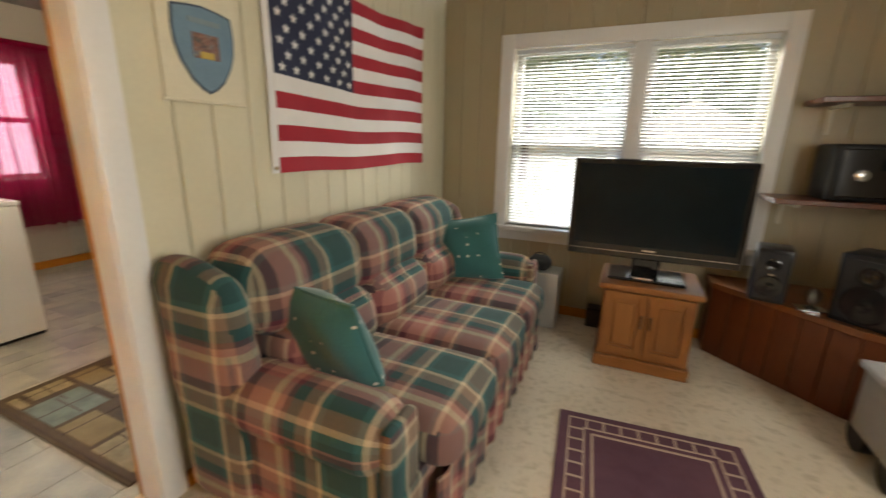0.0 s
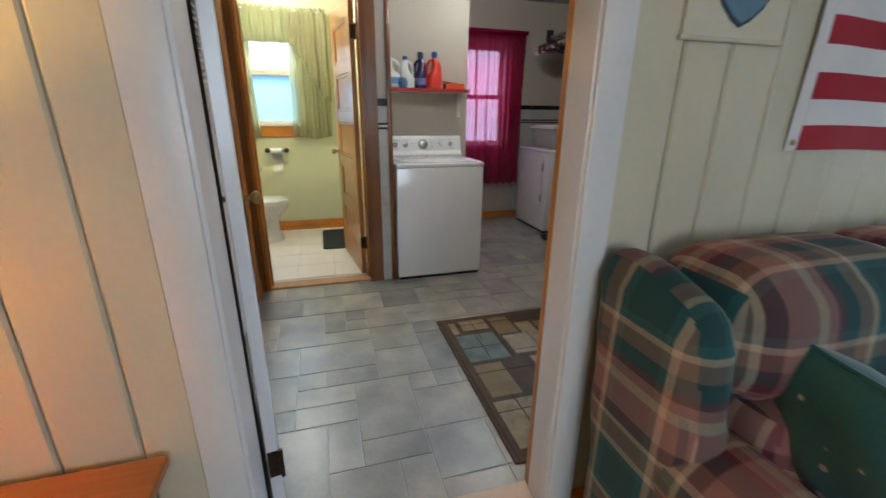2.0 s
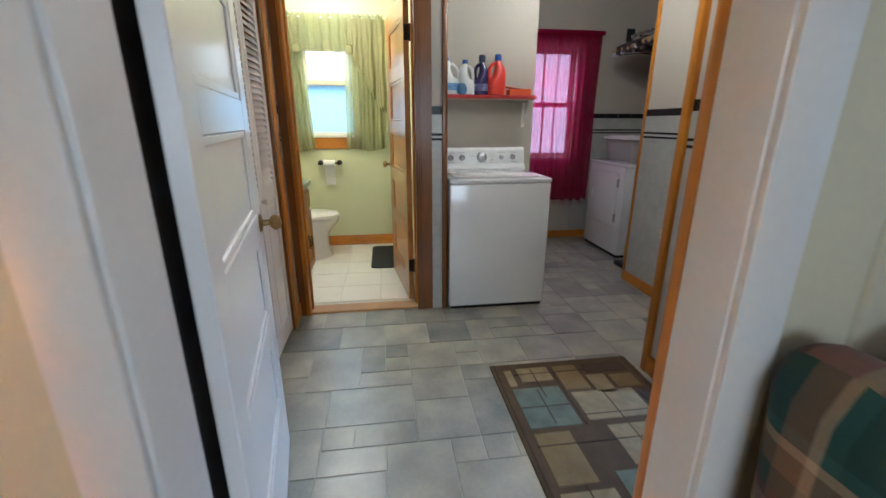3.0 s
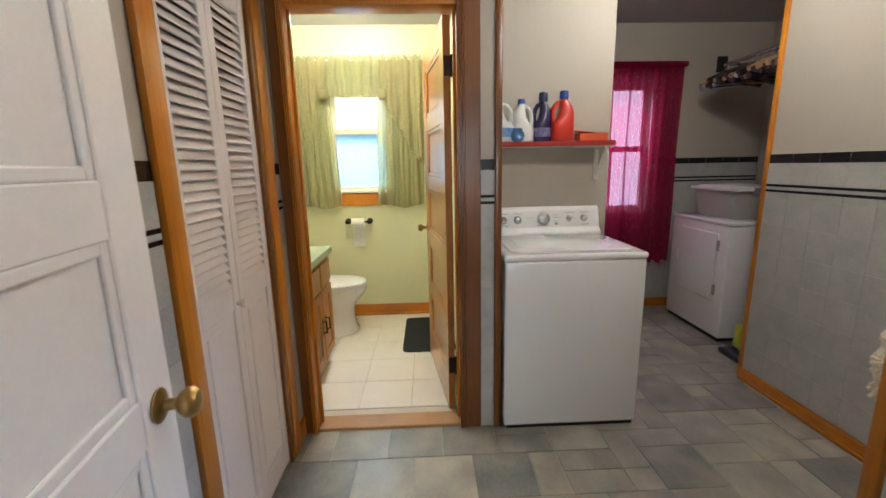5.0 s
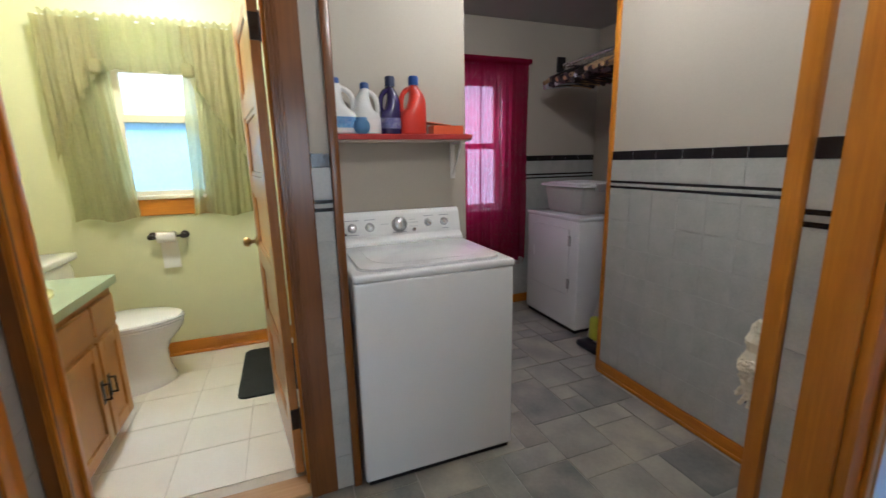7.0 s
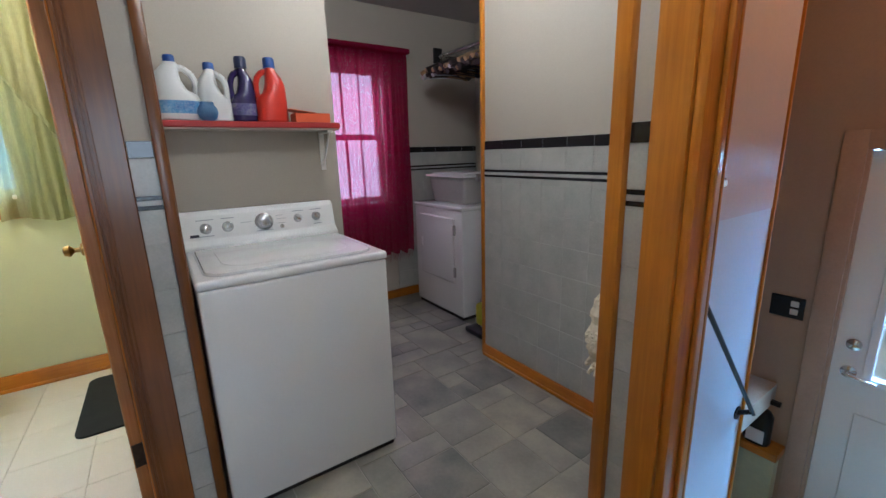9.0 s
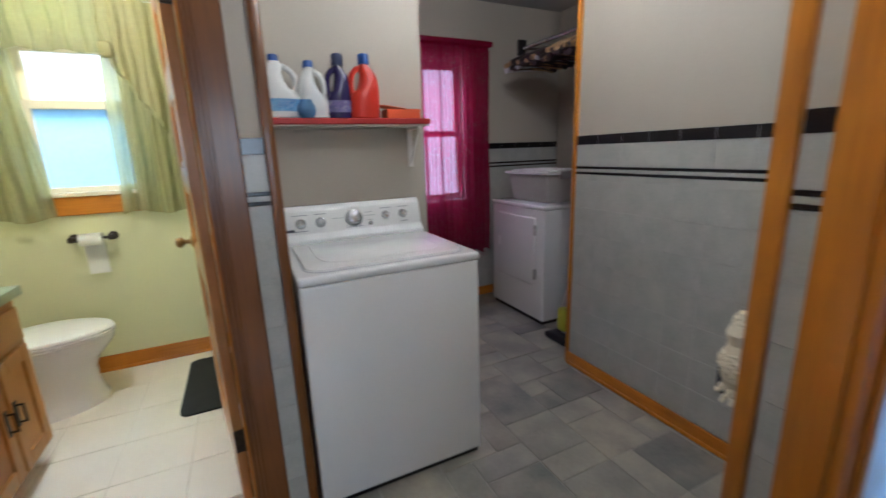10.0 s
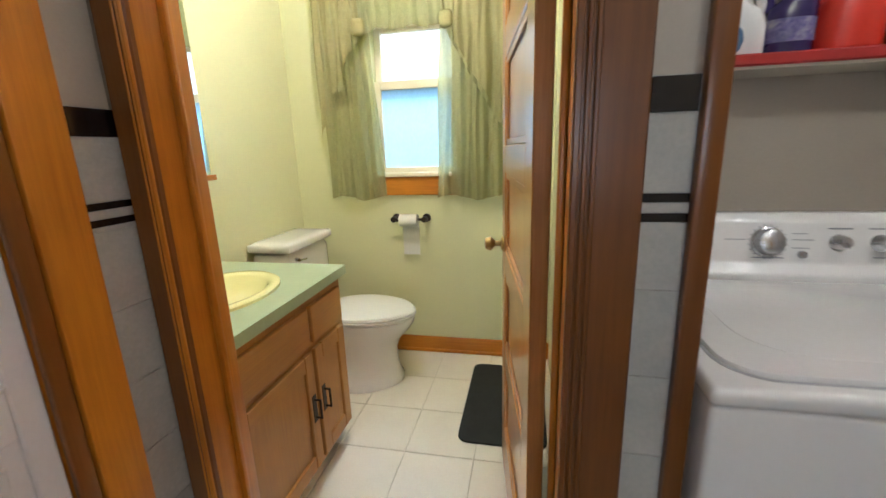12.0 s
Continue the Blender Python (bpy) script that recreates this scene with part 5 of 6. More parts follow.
def bar(y0, y1, f0, f1, mat=M_INK, out=0.0008):
    bm = bmesh.new()
    q = [on_console(y0, f0), on_console(y1, f0), on_console(y1, f1), on_console(y0, f1)]
    vs = [bm.verts.new(p + CN * out) for p in q]
    bm.faces.new(vs)
    bmesh.ops.solidify(bm, geom=list(bm.faces), thickness=0.0006)
    part("print_bar", bm, mat, console)


for y0, y1, f0, f1 in ((1.305, 1.365, 0.12, 0.15), (1.30, 1.37, 0.80, 0.83), (1.40, 1.455, 0.80, 0.83), (1.48, 1.53, 0.55, 0.57), (1.545, 1.62, 0.10, 0.13), (1.64, 1.68, 0.35, 0.37), (1.64, 1.69, 0.55, 0.57), (1.64, 1.675, 0.7, 0.72), (1.72, 1.775, 0.82, 0.85), (1.81, 1.865, 0.82, 0.85), (1.82, 1.86, 0.14, 0.17)):
    bar(y0, y1, f0, f1)
bar(1.27, 1.305, 0.12, 0.24, plain("dark_badge", (0.03, 0.03, 0.05), 0.3))
bm = bmesh.new()
lathe(bm, on_console(1.662, 0.2), CN, [(0.010, 0), (0.010, 0.008), (0.008, 0.011), (0.001, 0.012)], 16)
part("start_button", bm, M_STEEL, console, smooth=True)
bm = bmesh.new()
for i in range(40):
    a = 2 * math.pi * i / 40
    if i % 2:
        c = on_console(1.583, 0.5) + CN * 0.0006
        e1, e2 = Vector((0, 1, 0)), CN.cross(Vector((0, 1, 0)))
        p = c + (e1 * math.cos(a) + e2 * math.sin(a)) * 0.045
        box(bm, p.x - 0.0006, p.x + 0.0006, p.y - 0.0015, p.y + 0.0015, p.z - 0.0015, p.z + 0.0015)
part("dial_marks", bm, M_INK, console)

dr = thing("clothes_dryer", (0, 0, 0), "white enamel clothes dryer with a front door", "dryer")
DX0, DX1, DY0, DY1 = -4.79, -4.105, 3.035, 3.72
part("body", boxes((DX0, DX1, DY0, DY1, 0.03, 0.885), bevel=0.01, seg=3), M_ENAMEL, dr, smooth=True)
part("base_gap", boxes((DX0 + 0.02, DX1 - 0.02, DY0 + 0.015, DY1 - 0.02, 0, 0.03)), M_BLACKPLASTIC, dr)
part("top_deck", boxes((DX0 - 0.004, DX1 + 0.004, DY0 - 0.008, DY1, 0.883, 0.915), bevel=0.012, seg=3), M_ENAMEL, dr, smooth=True)
dd = part("door", boxes((DX0 + 0.10, DX1 - 0.10, DY0 - 0.014, DY0 + 0.002, 0.30, 0.82), bevel=0.01, seg=3), M_ENAMEL, dr, smooth=True)
part("recess_handle", boxes((DX0 + 0.115, DX0 + 0.145, DY0 - 0.018, DY0 - 0.012, 0.54, 0.62), bevel=0.004), M_WHITEPLASTIC, dd)
for z in (0.35, 0.69):
    part("hinge", boxes((DX1 - 0.105, DX1 - 0.085, DY0 - 0.016, DY0 + 0.001, z, z + 0.08), bevel=0.002), M_GREYPL, dd)
part("back_console", boxes((DX0, DX1, DY1 - 0.10, DY1, 0.915, 1.06), bevel=0.012, seg=2), M_ENAMEL, dr, smooth=True)
tote = thing("storage_tote", (0, 0, 0), "clear plastic storage tote with white lid on dryer", "storage tote")
M_CLEAR = sheer("cloudy_clear_plastic", (0.82, 0.82, 0.76), 0.3, 0.4)
bm = bmesh.new()
a = [(-4.66, 3.10), (-4.16, 3.10), (-4.16, 3.50), (-4.66, 3.50)]
bmesh.ops.create_cube(bm, size=1.0, matrix=Matrix.Translation((-4.42, 3.30, 1.022)) @ Matrix.Diagonal((0.50, 0.38, 0.214, 1)))
for v in bm.verts:
    if v.co.z < 1.0:
        v.co.x = -4.42 + (v.co.x + 4.42) * 0.86
        v.co.y = 3.30 + (v.co.y - 3.30) * 0.86
bmesh.ops.bevel(bm, geom=list(bm.edges), offset=0.03, segments=3, affect='EDGES', profile=0.5)
part("tub", bm, M_CLEAR, tote, smooth=True)
part("lid", boxes((-4.685, -4.155, 3.09, 3.51, 1.13, 1.15), (-4.64, -4.20, 3.13, 3.47, 1.15, 1.163), bevel=0.007, seg=2), M_WHITEPLASTIC, tote, smooth=True)
for x in (-4.695, -4.175):
    part("clasp", boxes((x, x + 0.03, 3.22, 3.36, 1.095, 1.155), bevel=0.006), M_GREYPL, tote)

# shelf with laundry supplies
sh = thing("laundry_shelf", (0, 0, 0), "red painted shelf on a white bracket above the washer", "shelf")
part("board", boxes((-3.88, -3.705, 1.228, 1.985, 1.455, 1.482), bevel=0.004), plain("red_shelf_paint", (0.36, 0.022, 0.02), 0.35, var=0.15), sh)
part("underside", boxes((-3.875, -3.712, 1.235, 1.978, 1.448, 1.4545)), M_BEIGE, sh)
bm = boxes((-3.878, -3.868, 1.925, 1.95, 1.25, 1.448), (-3.868, -3.73, 1.925, 1.95, 1.436, 1.448))
cyl(bm, (-3.87, 1.9375, 1.27), (-3.745, 1.9375, 1.44), 0.006, n=8)
part("bracket", bm, M_TRIM, sh)


def loft(bm, rings):
    """Closed rings of equal count, capped."""
    vs = [[bm.verts.new(p) for p in r] for r in rings]
    n = len(vs[0])
    for a, b in zip(vs, vs[1:]):
        for i in range(n):
            bm.faces.new((a[i], a[(i + 1) % n], b[(i + 1) % n], b[i]))
    bm.faces.new(vs[0])
    bm.faces.new(vs[-1])


def oval(cx, cy, z, rx, ry, n=20, p=2.6):
    out = []
    for i in range(n):
        a = 2 * math.pi * i / n
        c, s = math.cos(a), math.sin(a)
        out.append((cx + rx * math.copysign(abs(c) ** (2 / p), c), cy + ry * math.copysign(abs(s) ** (2 / p), s), z))
    return out


def jug(at, w, d, h, body, cap, label, stripe=None, side=1, cap_r=0.022, cap_h=0.03, shoulder=0.62):
    t = thing("detergent_bottle", at, label, "bottle", "laundry supplies")
    bm = bmesh.new()
    loft(bm, [oval(0, -side * w * o, z * h, d / 2 * s, w / 2 * s2) for z, s, s2, o in ((0, 0.86, 0.9, 0), (0.03, 1, 1, 0), (0.34, 1, 1, 0), (0.44, 0.98, 0.93, 0.03), (0.52, 0.95, 0.72, 0.13), (0.66, 0.88, 0.6, 0.17), (0.78, 0.74, 0.5, 0.15), (0.88, 0.52, 0.40, 0.08), (0.93, 0.42, 0.30, 0.06), (0.96, 0.40, 0.28, 0.06))])
    part("body", bm, body, t, smooth=True)
    bm = bmesh.new()
    pts = [Vector((0, side * w * f, h * z)) for f, z in ((-0.02, 0.90), (0.20, 0.87), (0.34, 0.79), (0.41, 0.68), (0.42, 0.56), (0.38, 0.42))]
    for p, q in zip(pts, pts[1:]):
        cyl(bm, p, q, 0.013, n=8)
    part("handle", bm, body, t, smooth=True)
    bm = bmesh.new()
    lathe(bm, (0, -side * w * 0.06, h * 0.95), (0, 0, 1), [(cap_r, 0), (cap_r, cap_h * 0.8), (cap_r * 0.85, cap_h), (0.001, cap_h)], 18)
    part("cap", bm, cap, t, smooth=True)
    if stripe:
        bm = bmesh.new()
        loft(bm, [oval(0, 0, z * h, d / 2 * 1.012, w / 2 * 1.012) for z in (0.12, 0.33)])
        part("label_band", bm, stripe, t, smooth=True)
    return t


M_PWHITE = plain("milky_plastic", (0.62, 0.62, 0.60), 0.35, var=0.05)
M_PBLUE = plain("blue_plastic", (0.012, 0.06, 0.26), 0.35, var=0.1)
M_PDARK = plain("navy_plastic", (0.012, 0.02, 0.07), 0.3, var=0.1)
M_PPURPLE = plain("purple_plastic", (0.022, 0.013, 0.075), 0.25, var=0.15)
M_PRED = plain("red_plastic", (0.55, 0.028, 0.012), 0.3, var=0.08)
M_PORANGE = plain("orange_card", (0.62, 0.09, 0.02), 0.5, var=0.08)
M_LBLUE = blotched("blue_print_label", [(0.35, (0.02, 0.12, 0.36)), (0.55, (0.08, 0.30, 0.55)), (0.7, (0.55, 0.6, 0.65))], 14, 0.4, 0.05)
M_LBLUE2 = blotched("dark_print_label", [(0.35, (0.02, 0.03, 0.13)), (0.55, (0.08, 0.06, 0.25)), (0.7, (0.35, 0.35, 0.4))], 20, 0.35, 0.05)
M_LYEL = blotched("yellow_print_label", [(0.35, (0.06, 0.05, 0.15)), (0.5, (0.5, 0.05, 0.02)), (0.7, (0.6, 0.35, 0.03))], 16, 0.4, 0.05)
SZ = 1.482
jug((-3.795, 1.312, SZ), 0.175, 0.12, 0.245, M_PWHITE, M_PBLUE, "white bleach jug with a blue label and cap", M_LBLUE)
jug((-3.80, 1.452, SZ), 0.13, 0.11, 0.228, M_PWHITE, M_PBLUE, "plain milky white jug with a blue cap")
jug((-3.80, 1.567, SZ), 0.11, 0.095, 0.245, M_PPURPLE, M_PDARK, "dark purple softener bottle with a navy cap", M_LBLUE2, -1, 0.026, 0.05)
jug((-3.79, 1.685, SZ), 0.14, 0.11, 0.255, M_PRED, M_PBLUE, "red detergent jug with a blue cap", None, -1, 0.026, 0.045)
bx = thing("dryer_sheet_box", (-3.775, 1.86, SZ), "open orange dryer sheet box on the shelf", "box", "laundry supplies")
part("tray", boxes((-0.045, 0.045, -0.085, 0.085, 0, 0.045), bevel=0.003), M_PORANGE, bx)
bm = boxes((-0.05, 0.05, -0.09, 0.03, 0, 0.004), bevel=0.001)
fl = part("flap", bm, M_PORANGE, bx)
fl.matrix_basis = pose(0.0, -0.02, 0.047, 0, 0, 0) @ pose(0, 0, 0, -7, 0, 0)
cup = thing("measuring_ball", (-3.745, 1.412, SZ), "translucent blue plastic dosing ball on the shelf", "dosing ball", "laundry supplies")
bm = bmesh.new()
lathe(bm, (0, 0, 0), (0, 0, 1), [(0.018, 0), (0.034, 0.014), (0.040, 0.034), (0.036, 0.055), (0.026, 0.068), (0.026, 0.078), (0.022, 0.078), (0.02, 0.066)], 22)
part("shell", bm, sheer("blue_clear_plastic", (0.25, 0.42, 0.62), 0.35, 0.4), cup, smooth=True)

# hanging rail with hangers
hr = thing("clothes_rail", (0, 0, 0), "chrome clothes rail above the dryer", "clothes rail")
bm = bmesh.new()
cyl(bm, (-4.72, 3.28, 2.095), (-3.60, 3.28, 2.095), 0.013, n=14)
part("rod", bm, M_CHROME, hr, smooth=True)
part("end_bracket", boxes((-4.735, -4.715, 3.24, 3.32, 2.05, 2.17), (-4.73, -4.72, 3.32, 3.878, 2.10, 2.12), bevel=0.003), M_BLACKPLASTIC, hr)
part("end_bracket", boxes((-3.612, -3.602, 3.24, 3.32, 2.05, 2.14), bevel=0.003), M_BLACKPLASTIC, hr)
M_HB = plain("dark_hanger_plastic", (0.03, 0.024, 0.022), 0.4, by_object=0.3)
M_HW = plain("white_hanger_plastic", (0.6, 0.62, 0.65), 0.35)
M_HT = wood("pale_hanger_wood", (0.32, 0.19, 0.08), (0.55, 0.38, 0.2), 'Y', 0.4)


def hanger(x, tilt, mat, label):
    h = thing("clothes_hanger", (x, 3.28, 2.108), label, "hanger", "hangers on the rail")
    bm = bmesh.new()
    pts = [Vector((0, 0.016 * math.cos(a), 0.016 * math.sin(a) - 0.013)) for a in [math.radians(q) for q in (-20, 20, 60, 100, 140, 180)]] + [Vector((0, 0, -0.055)), Vector((0, 0, -0.075))]
    for p, q in zip(pts, pts[1:]):
        cyl(bm, p, q, 0.0022, n=6)
    part("hook", bm, M_CHROME, h)
    bm = bmesh.new()
    sh_ = [(-0.205, -0.175), (-0.10, -0.115), (0, -0.072), (0.10, -0.115), (0.205, -0.175)]
    for (a, b), (c, d) in zip(sh_, sh_[1:]):
        cyl(bm, (0, a, b), (0, c, d), 0.017, n=8)
    cyl(bm, (0, -0.205, -0.178), (0, 0.205, -0.178), 0.005, n=8)
    part("shoulder", bm, mat, h, smooth=True)
    h.rotation_euler = (radians(random.uniform(-7, 7)), 0, radians(tilt))


random.seed(11)
mats = [(M_HW, "white plastic clothes hanger on a rail"), (M_HB, "dark plastic clothes hanger on a rail"), (M_HB, "dark plastic clothes hanger on a rail"), (M_HT, "pale wooden clothes hanger on a rail")]
for i in range(58):
    m_, l_ = mats[0] if i in (0, 1, 2, 9, 23) else mats[3] if i % 4 == 3 else mats[1]
    hanger(-4.68 + i * 0.0178 + random.uniform(-0.008, 0.008), random.uniform(-9, 9), m_, l_)

# folded ironing board and broom beside the dryer
ib = thing("carpet_sweeper", (-3.86, 3.03, 0.0), "grey floor sweeper with yellow trim by the dryer", "sweeper")
bm = bmesh.new()
soft_box(bm, -0.10, 0.12, -0.10, 0.06, 0.0, 0.05, 0.02, 5)
part("head", bm, M_BLACKPLASTIC, ib, smooth=True)
bm = bmesh.new()
cyl(bm, (0.0, 0.0, 0.04), (0.12, 0.10, 0.62), 0.022, 0.016, 14)
part("pole", bm, M_GREYPL, ib, smooth=True)
bm = bmesh.new()
soft_box(bm, -0.035, 0.05, -0.05, 0.02, 0.07, 0.24, 0.025, 5)
part("cover", bm, plain("yellow_green_plastic", (0.52, 0.55, 0.04), 0.4), ib, smooth=True)
bm = bmesh.new()
soft_box(bm, -0.13, -0.06, 0.0, 0.06, 0.03, 0.42, 0.02, 5, 0, lambda w: Vector((w.x + 0.25 * w.z, w.y + 0.1 * w.z, w.z)))
part("dust_bag", bm, M_GREYPL, ib, smooth=True)

# duster hung beside the stair wall, socket plates
du = thing("hanging_duster", (-2.378, 2.245, 0.0), "cream fluffy duster with a yellow handle hung up", "duster")
bm = bmesh.new()
cyl(bm, (0.055, 0.03, 0.86), (0.035, 0.06, 1.16), 0.011, n=10)
part("handle", bm, plain("yellow_handle", (0.55, 0.33, 0.05), 0.35), du, smooth=True)
bm = bmesh.new()
rng = random.Random(3)
lathe(bm, (0.03, 0, 0.66), (0, 0, 1), [(0.001, 0), (0.03, 0.008), (0.042, 0.04), (0.034, 0.07), (0.044, 0.10), (0.036, 0.14), (0.042, 0.17), (0.026, 0.21), (0.001, 0.23)], 14)
for i in range(900):
    z = 0.665 + 0.22 * rng.random()
    r = 0.05 * (0.75 + 0.25 * math.sin(z * 60)) * (0.6 if z > 0.84 else 1.0)
    a = rng.uniform(0, 6.283)
    c, s = math.cos(a), math.sin(a)
    p = Vector((0.03 + r * 0.5 * c, 0.0 + r * 0.5 * s, z))
    q = Vector((0.03 + r * 1.05 * c, 0.0 + r * 1.05 * s, z - rng.uniform(0.005, 0.03)))
    cyl(bm, p, q, 0.009, 0.005, 5)
part("fibre_head", bm, plain("cream_fibres", (0.74, 0.68, 0.52), 0.95, var=0.2), du)
part("hook", boxes((0.03, 0.075, 0.055, 0.065, 1.15, 1.17)), M_BRASS, du)
so = thing("wall_socket", (-2.68, YP, 0.34), "dark purple-black socket plate on the tiled wall", "socket")
part("plate", boxes((-0.036, 0.036, -0.007, 0.0, -0.057, 0.057), bevel=0.002), plain("dark_plate", (0.022, 0.018, 0.035), 0.3), so)
for z in (-0.025, 0.025):
    part("outlet", boxes((-0.017, 0.017, -0.0095, -0.006, z - 0.014, z + 0.014), bevel=0.003), M_BLACKPLASTIC, so)

# patterned hall rug
M_RB = blotched("dark_brown_pile", [(0.3, (0.045, 0.026, 0.011)), (0.7, (0.075, 0.045, 0.019))], 12, 0.95, 0.5, 260)
M_R1 = blotched("beige_pile", [(0.3, (0.13, 0.095, 0.045)), (0.7, (0.29, 0.225, 0.125))], 14, 0.95, 0.5, 260)
M_R2 = blotched("teal_grey_pile", [(0.3, (0.065, 0.08, 0.06)), (0.7, (0.15, 0.17, 0.13))], 12, 0.95, 0.5, 260)
M_R3 = blotched("chocolate_pile", [(0.3, (0.035, 0.018, 0.010)), (0.7, (0.06, 0.032, 0.018))], 12, 0.95, 0.5, 260)
M_R4 = blotched("olive_tan_pile", [(0.3, (0.12, 0.08, 0.03)), (0.7, (0.19, 0.135, 0.06))], 10, 0.95, 0.5, 260)
kr = thing("hall_rug", (-2.425, 1.345, 0.0), "brown rug with beige and teal rectangles on vinyl", "rug")
part("rug_body", boxes((0, 1.18, 0, 0.785, 0, 0.008), bevel=0.002), M_RB, kr)
for x0, x1, y0, y1, m_ in ((0.06, 0.20, 0.06, 0.10, M_R1), (0.05, 0.17, 0.13, 0.30, M_R1), (0.05, 0.26, 0.33, 0.46, M_R4), (0.05, 0.13, 0.50, 0.73, M_R3), (0.16, 0.27, 0.60, 0.73, M_R4), (0.22, 0.50, 0.06, 0.30, M_R2), (0.15, 0.30, 0.48, 0.58, M_R1), (0.28, 0.48, 0.34, 0.66, M_R1),
                          (0.31, 0.47, 0.68, 0.74, M_R3), (0.52, 0.74, 0.40, 0.60, M_R1), (0.53, 0.80, 0.06, 0.22, M_R4), (0.52, 0.70, 0.63, 0.74, M_R2), (0.76, 1.0, 0.30, 0.56, M_R2), (0.83, 1.12, 0.05, 0.26, M_R1), (1.03, 1.13, 0.30, 0.73, M_R4), (0.74, 0.99, 0.60, 0.74, M_R1)):
    part("patch", boxes((x0, x1, y0, y1, 0.006, 0.0105), bevel=0.0015), m_, kr)
for x0, x1, y0, y1 in ((0.0, 1.18, 0.018, 0.026), (0.0, 1.18, 0.758, 0.766), (0.10, 0.50, 0.315, 0.322), (0.36, 0.366, 0.06, 0.30), (0.28, 0.48, 0.50, 0.506), (0.52, 0.76, 0.50, 0.505), (0.10, 0.106, 0.10, 0.70), (0.44, 0.446, 0.34, 0.74), (0.60, 0.606, 0.05, 0.60), (0.06, 0.30, 0.205, 0.211), (0.24, 0.48, 0.18, 0.186), (0.56, 0.562, 0.62, 0.74), (0.90, 0.906, 0.05, 0.56), (0.80, 1.12, 0.16, 0.166)):
    part("fine_line", boxes((x0, x1, y0, y1, 0.0075, 0.0112)), M_R3, kr)

# ---- back stairs ----
hrl = thing("hand_rail", (0, 0, 0), "black iron hand rail sloping down the stairwell", "hand rail")
bm = bmesh.new()
cyl(bm, (-2.15, 2.435, 0.872), (-2.15, 2.975, 0.285), 0.008, n=14)
part("bar", bm, M_BLACKPLASTIC, hrl, smooth=True)
for p in ((-2.15, 2.45, 0.858), (-2.15, 2.96, 0.302)):
    bm = bmesh.new()
    cyl(bm, p, (-2.199, p[1], p[2] - 0.03), 0.010, n=10)
    cyl(bm, (-2.195, p[1], p[2] - 0.03), (-2.1995, p[1], p[2] - 0.03), 0.028, n=16)
    part("bracket", bm, plain("copper_bracket", (0.35, 0.14, 0.08), 0.4, 0.6) if p[2] > 0.5 else M_BLACKPLASTIC, hrl, smooth=True)
bo = thing("bottle_opener", (-2.2, 2.515, 1.215), "black and steel wall bottle opener", "bottle opener")
part("plate", boxes((0, 0.006, -0.025, 0.025, -0.06, 0.06), bevel=0.002), M_BLACKPLASTIC, bo)
part("claw", boxes((0.006, 0.03, -0.018, 0.018, -0.015, 0.012), bevel=0.005), M_CHROME, bo)
part("face", boxes((0.006, 0.008, -0.018, 0.018, 0.018, 0.05)), M_STEEL, bo)
up = structure("trim_stairwell_upper", boxes((-2.2, -2.194, 2.32, 2.985, 1.095, ZH)), plain("peach_wall_lining", (0.60, 0.50, 0.47), 0.5, var=0.06), "peach wall lining with a torn lower edge")
casing("trim_stairwell_end", "brown varnished strip at the stairwell wall end", [(-2.325, -2.19, 3.0, 3.014, -1.0, ZH)], M_WOODZ)
pl = thing("switch_plate", (-2.34, 3.92, 0.45), "black switch plate with two white switches", "switch")
part("plate", boxes((-0.075, 0.075, -0.007, 0, -0.06, 0.06), bevel=0.002), M_BLACKPLASTIC, pl)
for z in (-0.022, 0.022):
    part("switch", boxes((0.015, 0.05, -0.012, -0.006, z - 0.016, z + 0.016), bevel=0.003), M_WHITEPLASTIC, pl)
led = structure("trim_landing_ledge", boxes((-3.3, -2.24, 3.78, 3.918, -0.42, -0.37), bevel=0.005), M_WOODX, "dark brown wooden ledge on the landing", "trim")
structure("trim_landing_panel", boxes((-3.3, -2.26, 3.84, 3.918, -1.6, -0.42)), plain("pale_yellow_panel", (0.62, 0.60, 0.40), 0.5), "pale yellow painted panel under the ledge", "trim")
pb = thing("pump_bottle", (-2.36, 3.845, -0.37), "black plastic pump bottle with a white label", "bottle")
bm = bmesh.new()
loft(bm, [oval(0, 0, z, 0.065 * s, 0.05 * s) for z, s in ((0, 0.95), (0.01, 1), (0.17, 1), (0.20, 0.75), (0.215, 0.4), (0.24, 0.4))])
part("body", bm, M_BLACKPLASTIC, pb, smooth=True)
part("label_patch", boxes((-0.04, 0.045, -0.053, -0.049, 0.02, 0.10)), M_WHITEPLASTIC, pb)
part("pump_head", boxes((-0.02, 0.085, -0.014, 0.014, 0.26, 0.285), (-0.008, 0.008, -0.008, 0.008, 0.24, 0.262), bevel=0.003), M_BLACKPLASTIC, pb)
bd = thing("back_door", (0, 3.945, LAND + 0.005), "white back door with a window and chrome lever", "door")
DXa, DXb = -2.13, -1.27
part("slab", boxes((DXa, DXb, 0, 0.045, 0, 0.92), (DXa, DXa + 0.13, 0, 0.045, 0.92, 2.03), (DXb - 0.13, DXb, 0, 0.045, 0.92, 2.03), (DXa + 0.13, DXb - 0.13, 0, 0.045, 1.88, 2.03)), M_DOORWHITE, bd)
p = part("window", boxes((DXa + 0.12, DXb - 0.12, 0.02, 0.026, 0.91, 1.89)), M_GLASS, bd)
p.visible_shadow = False
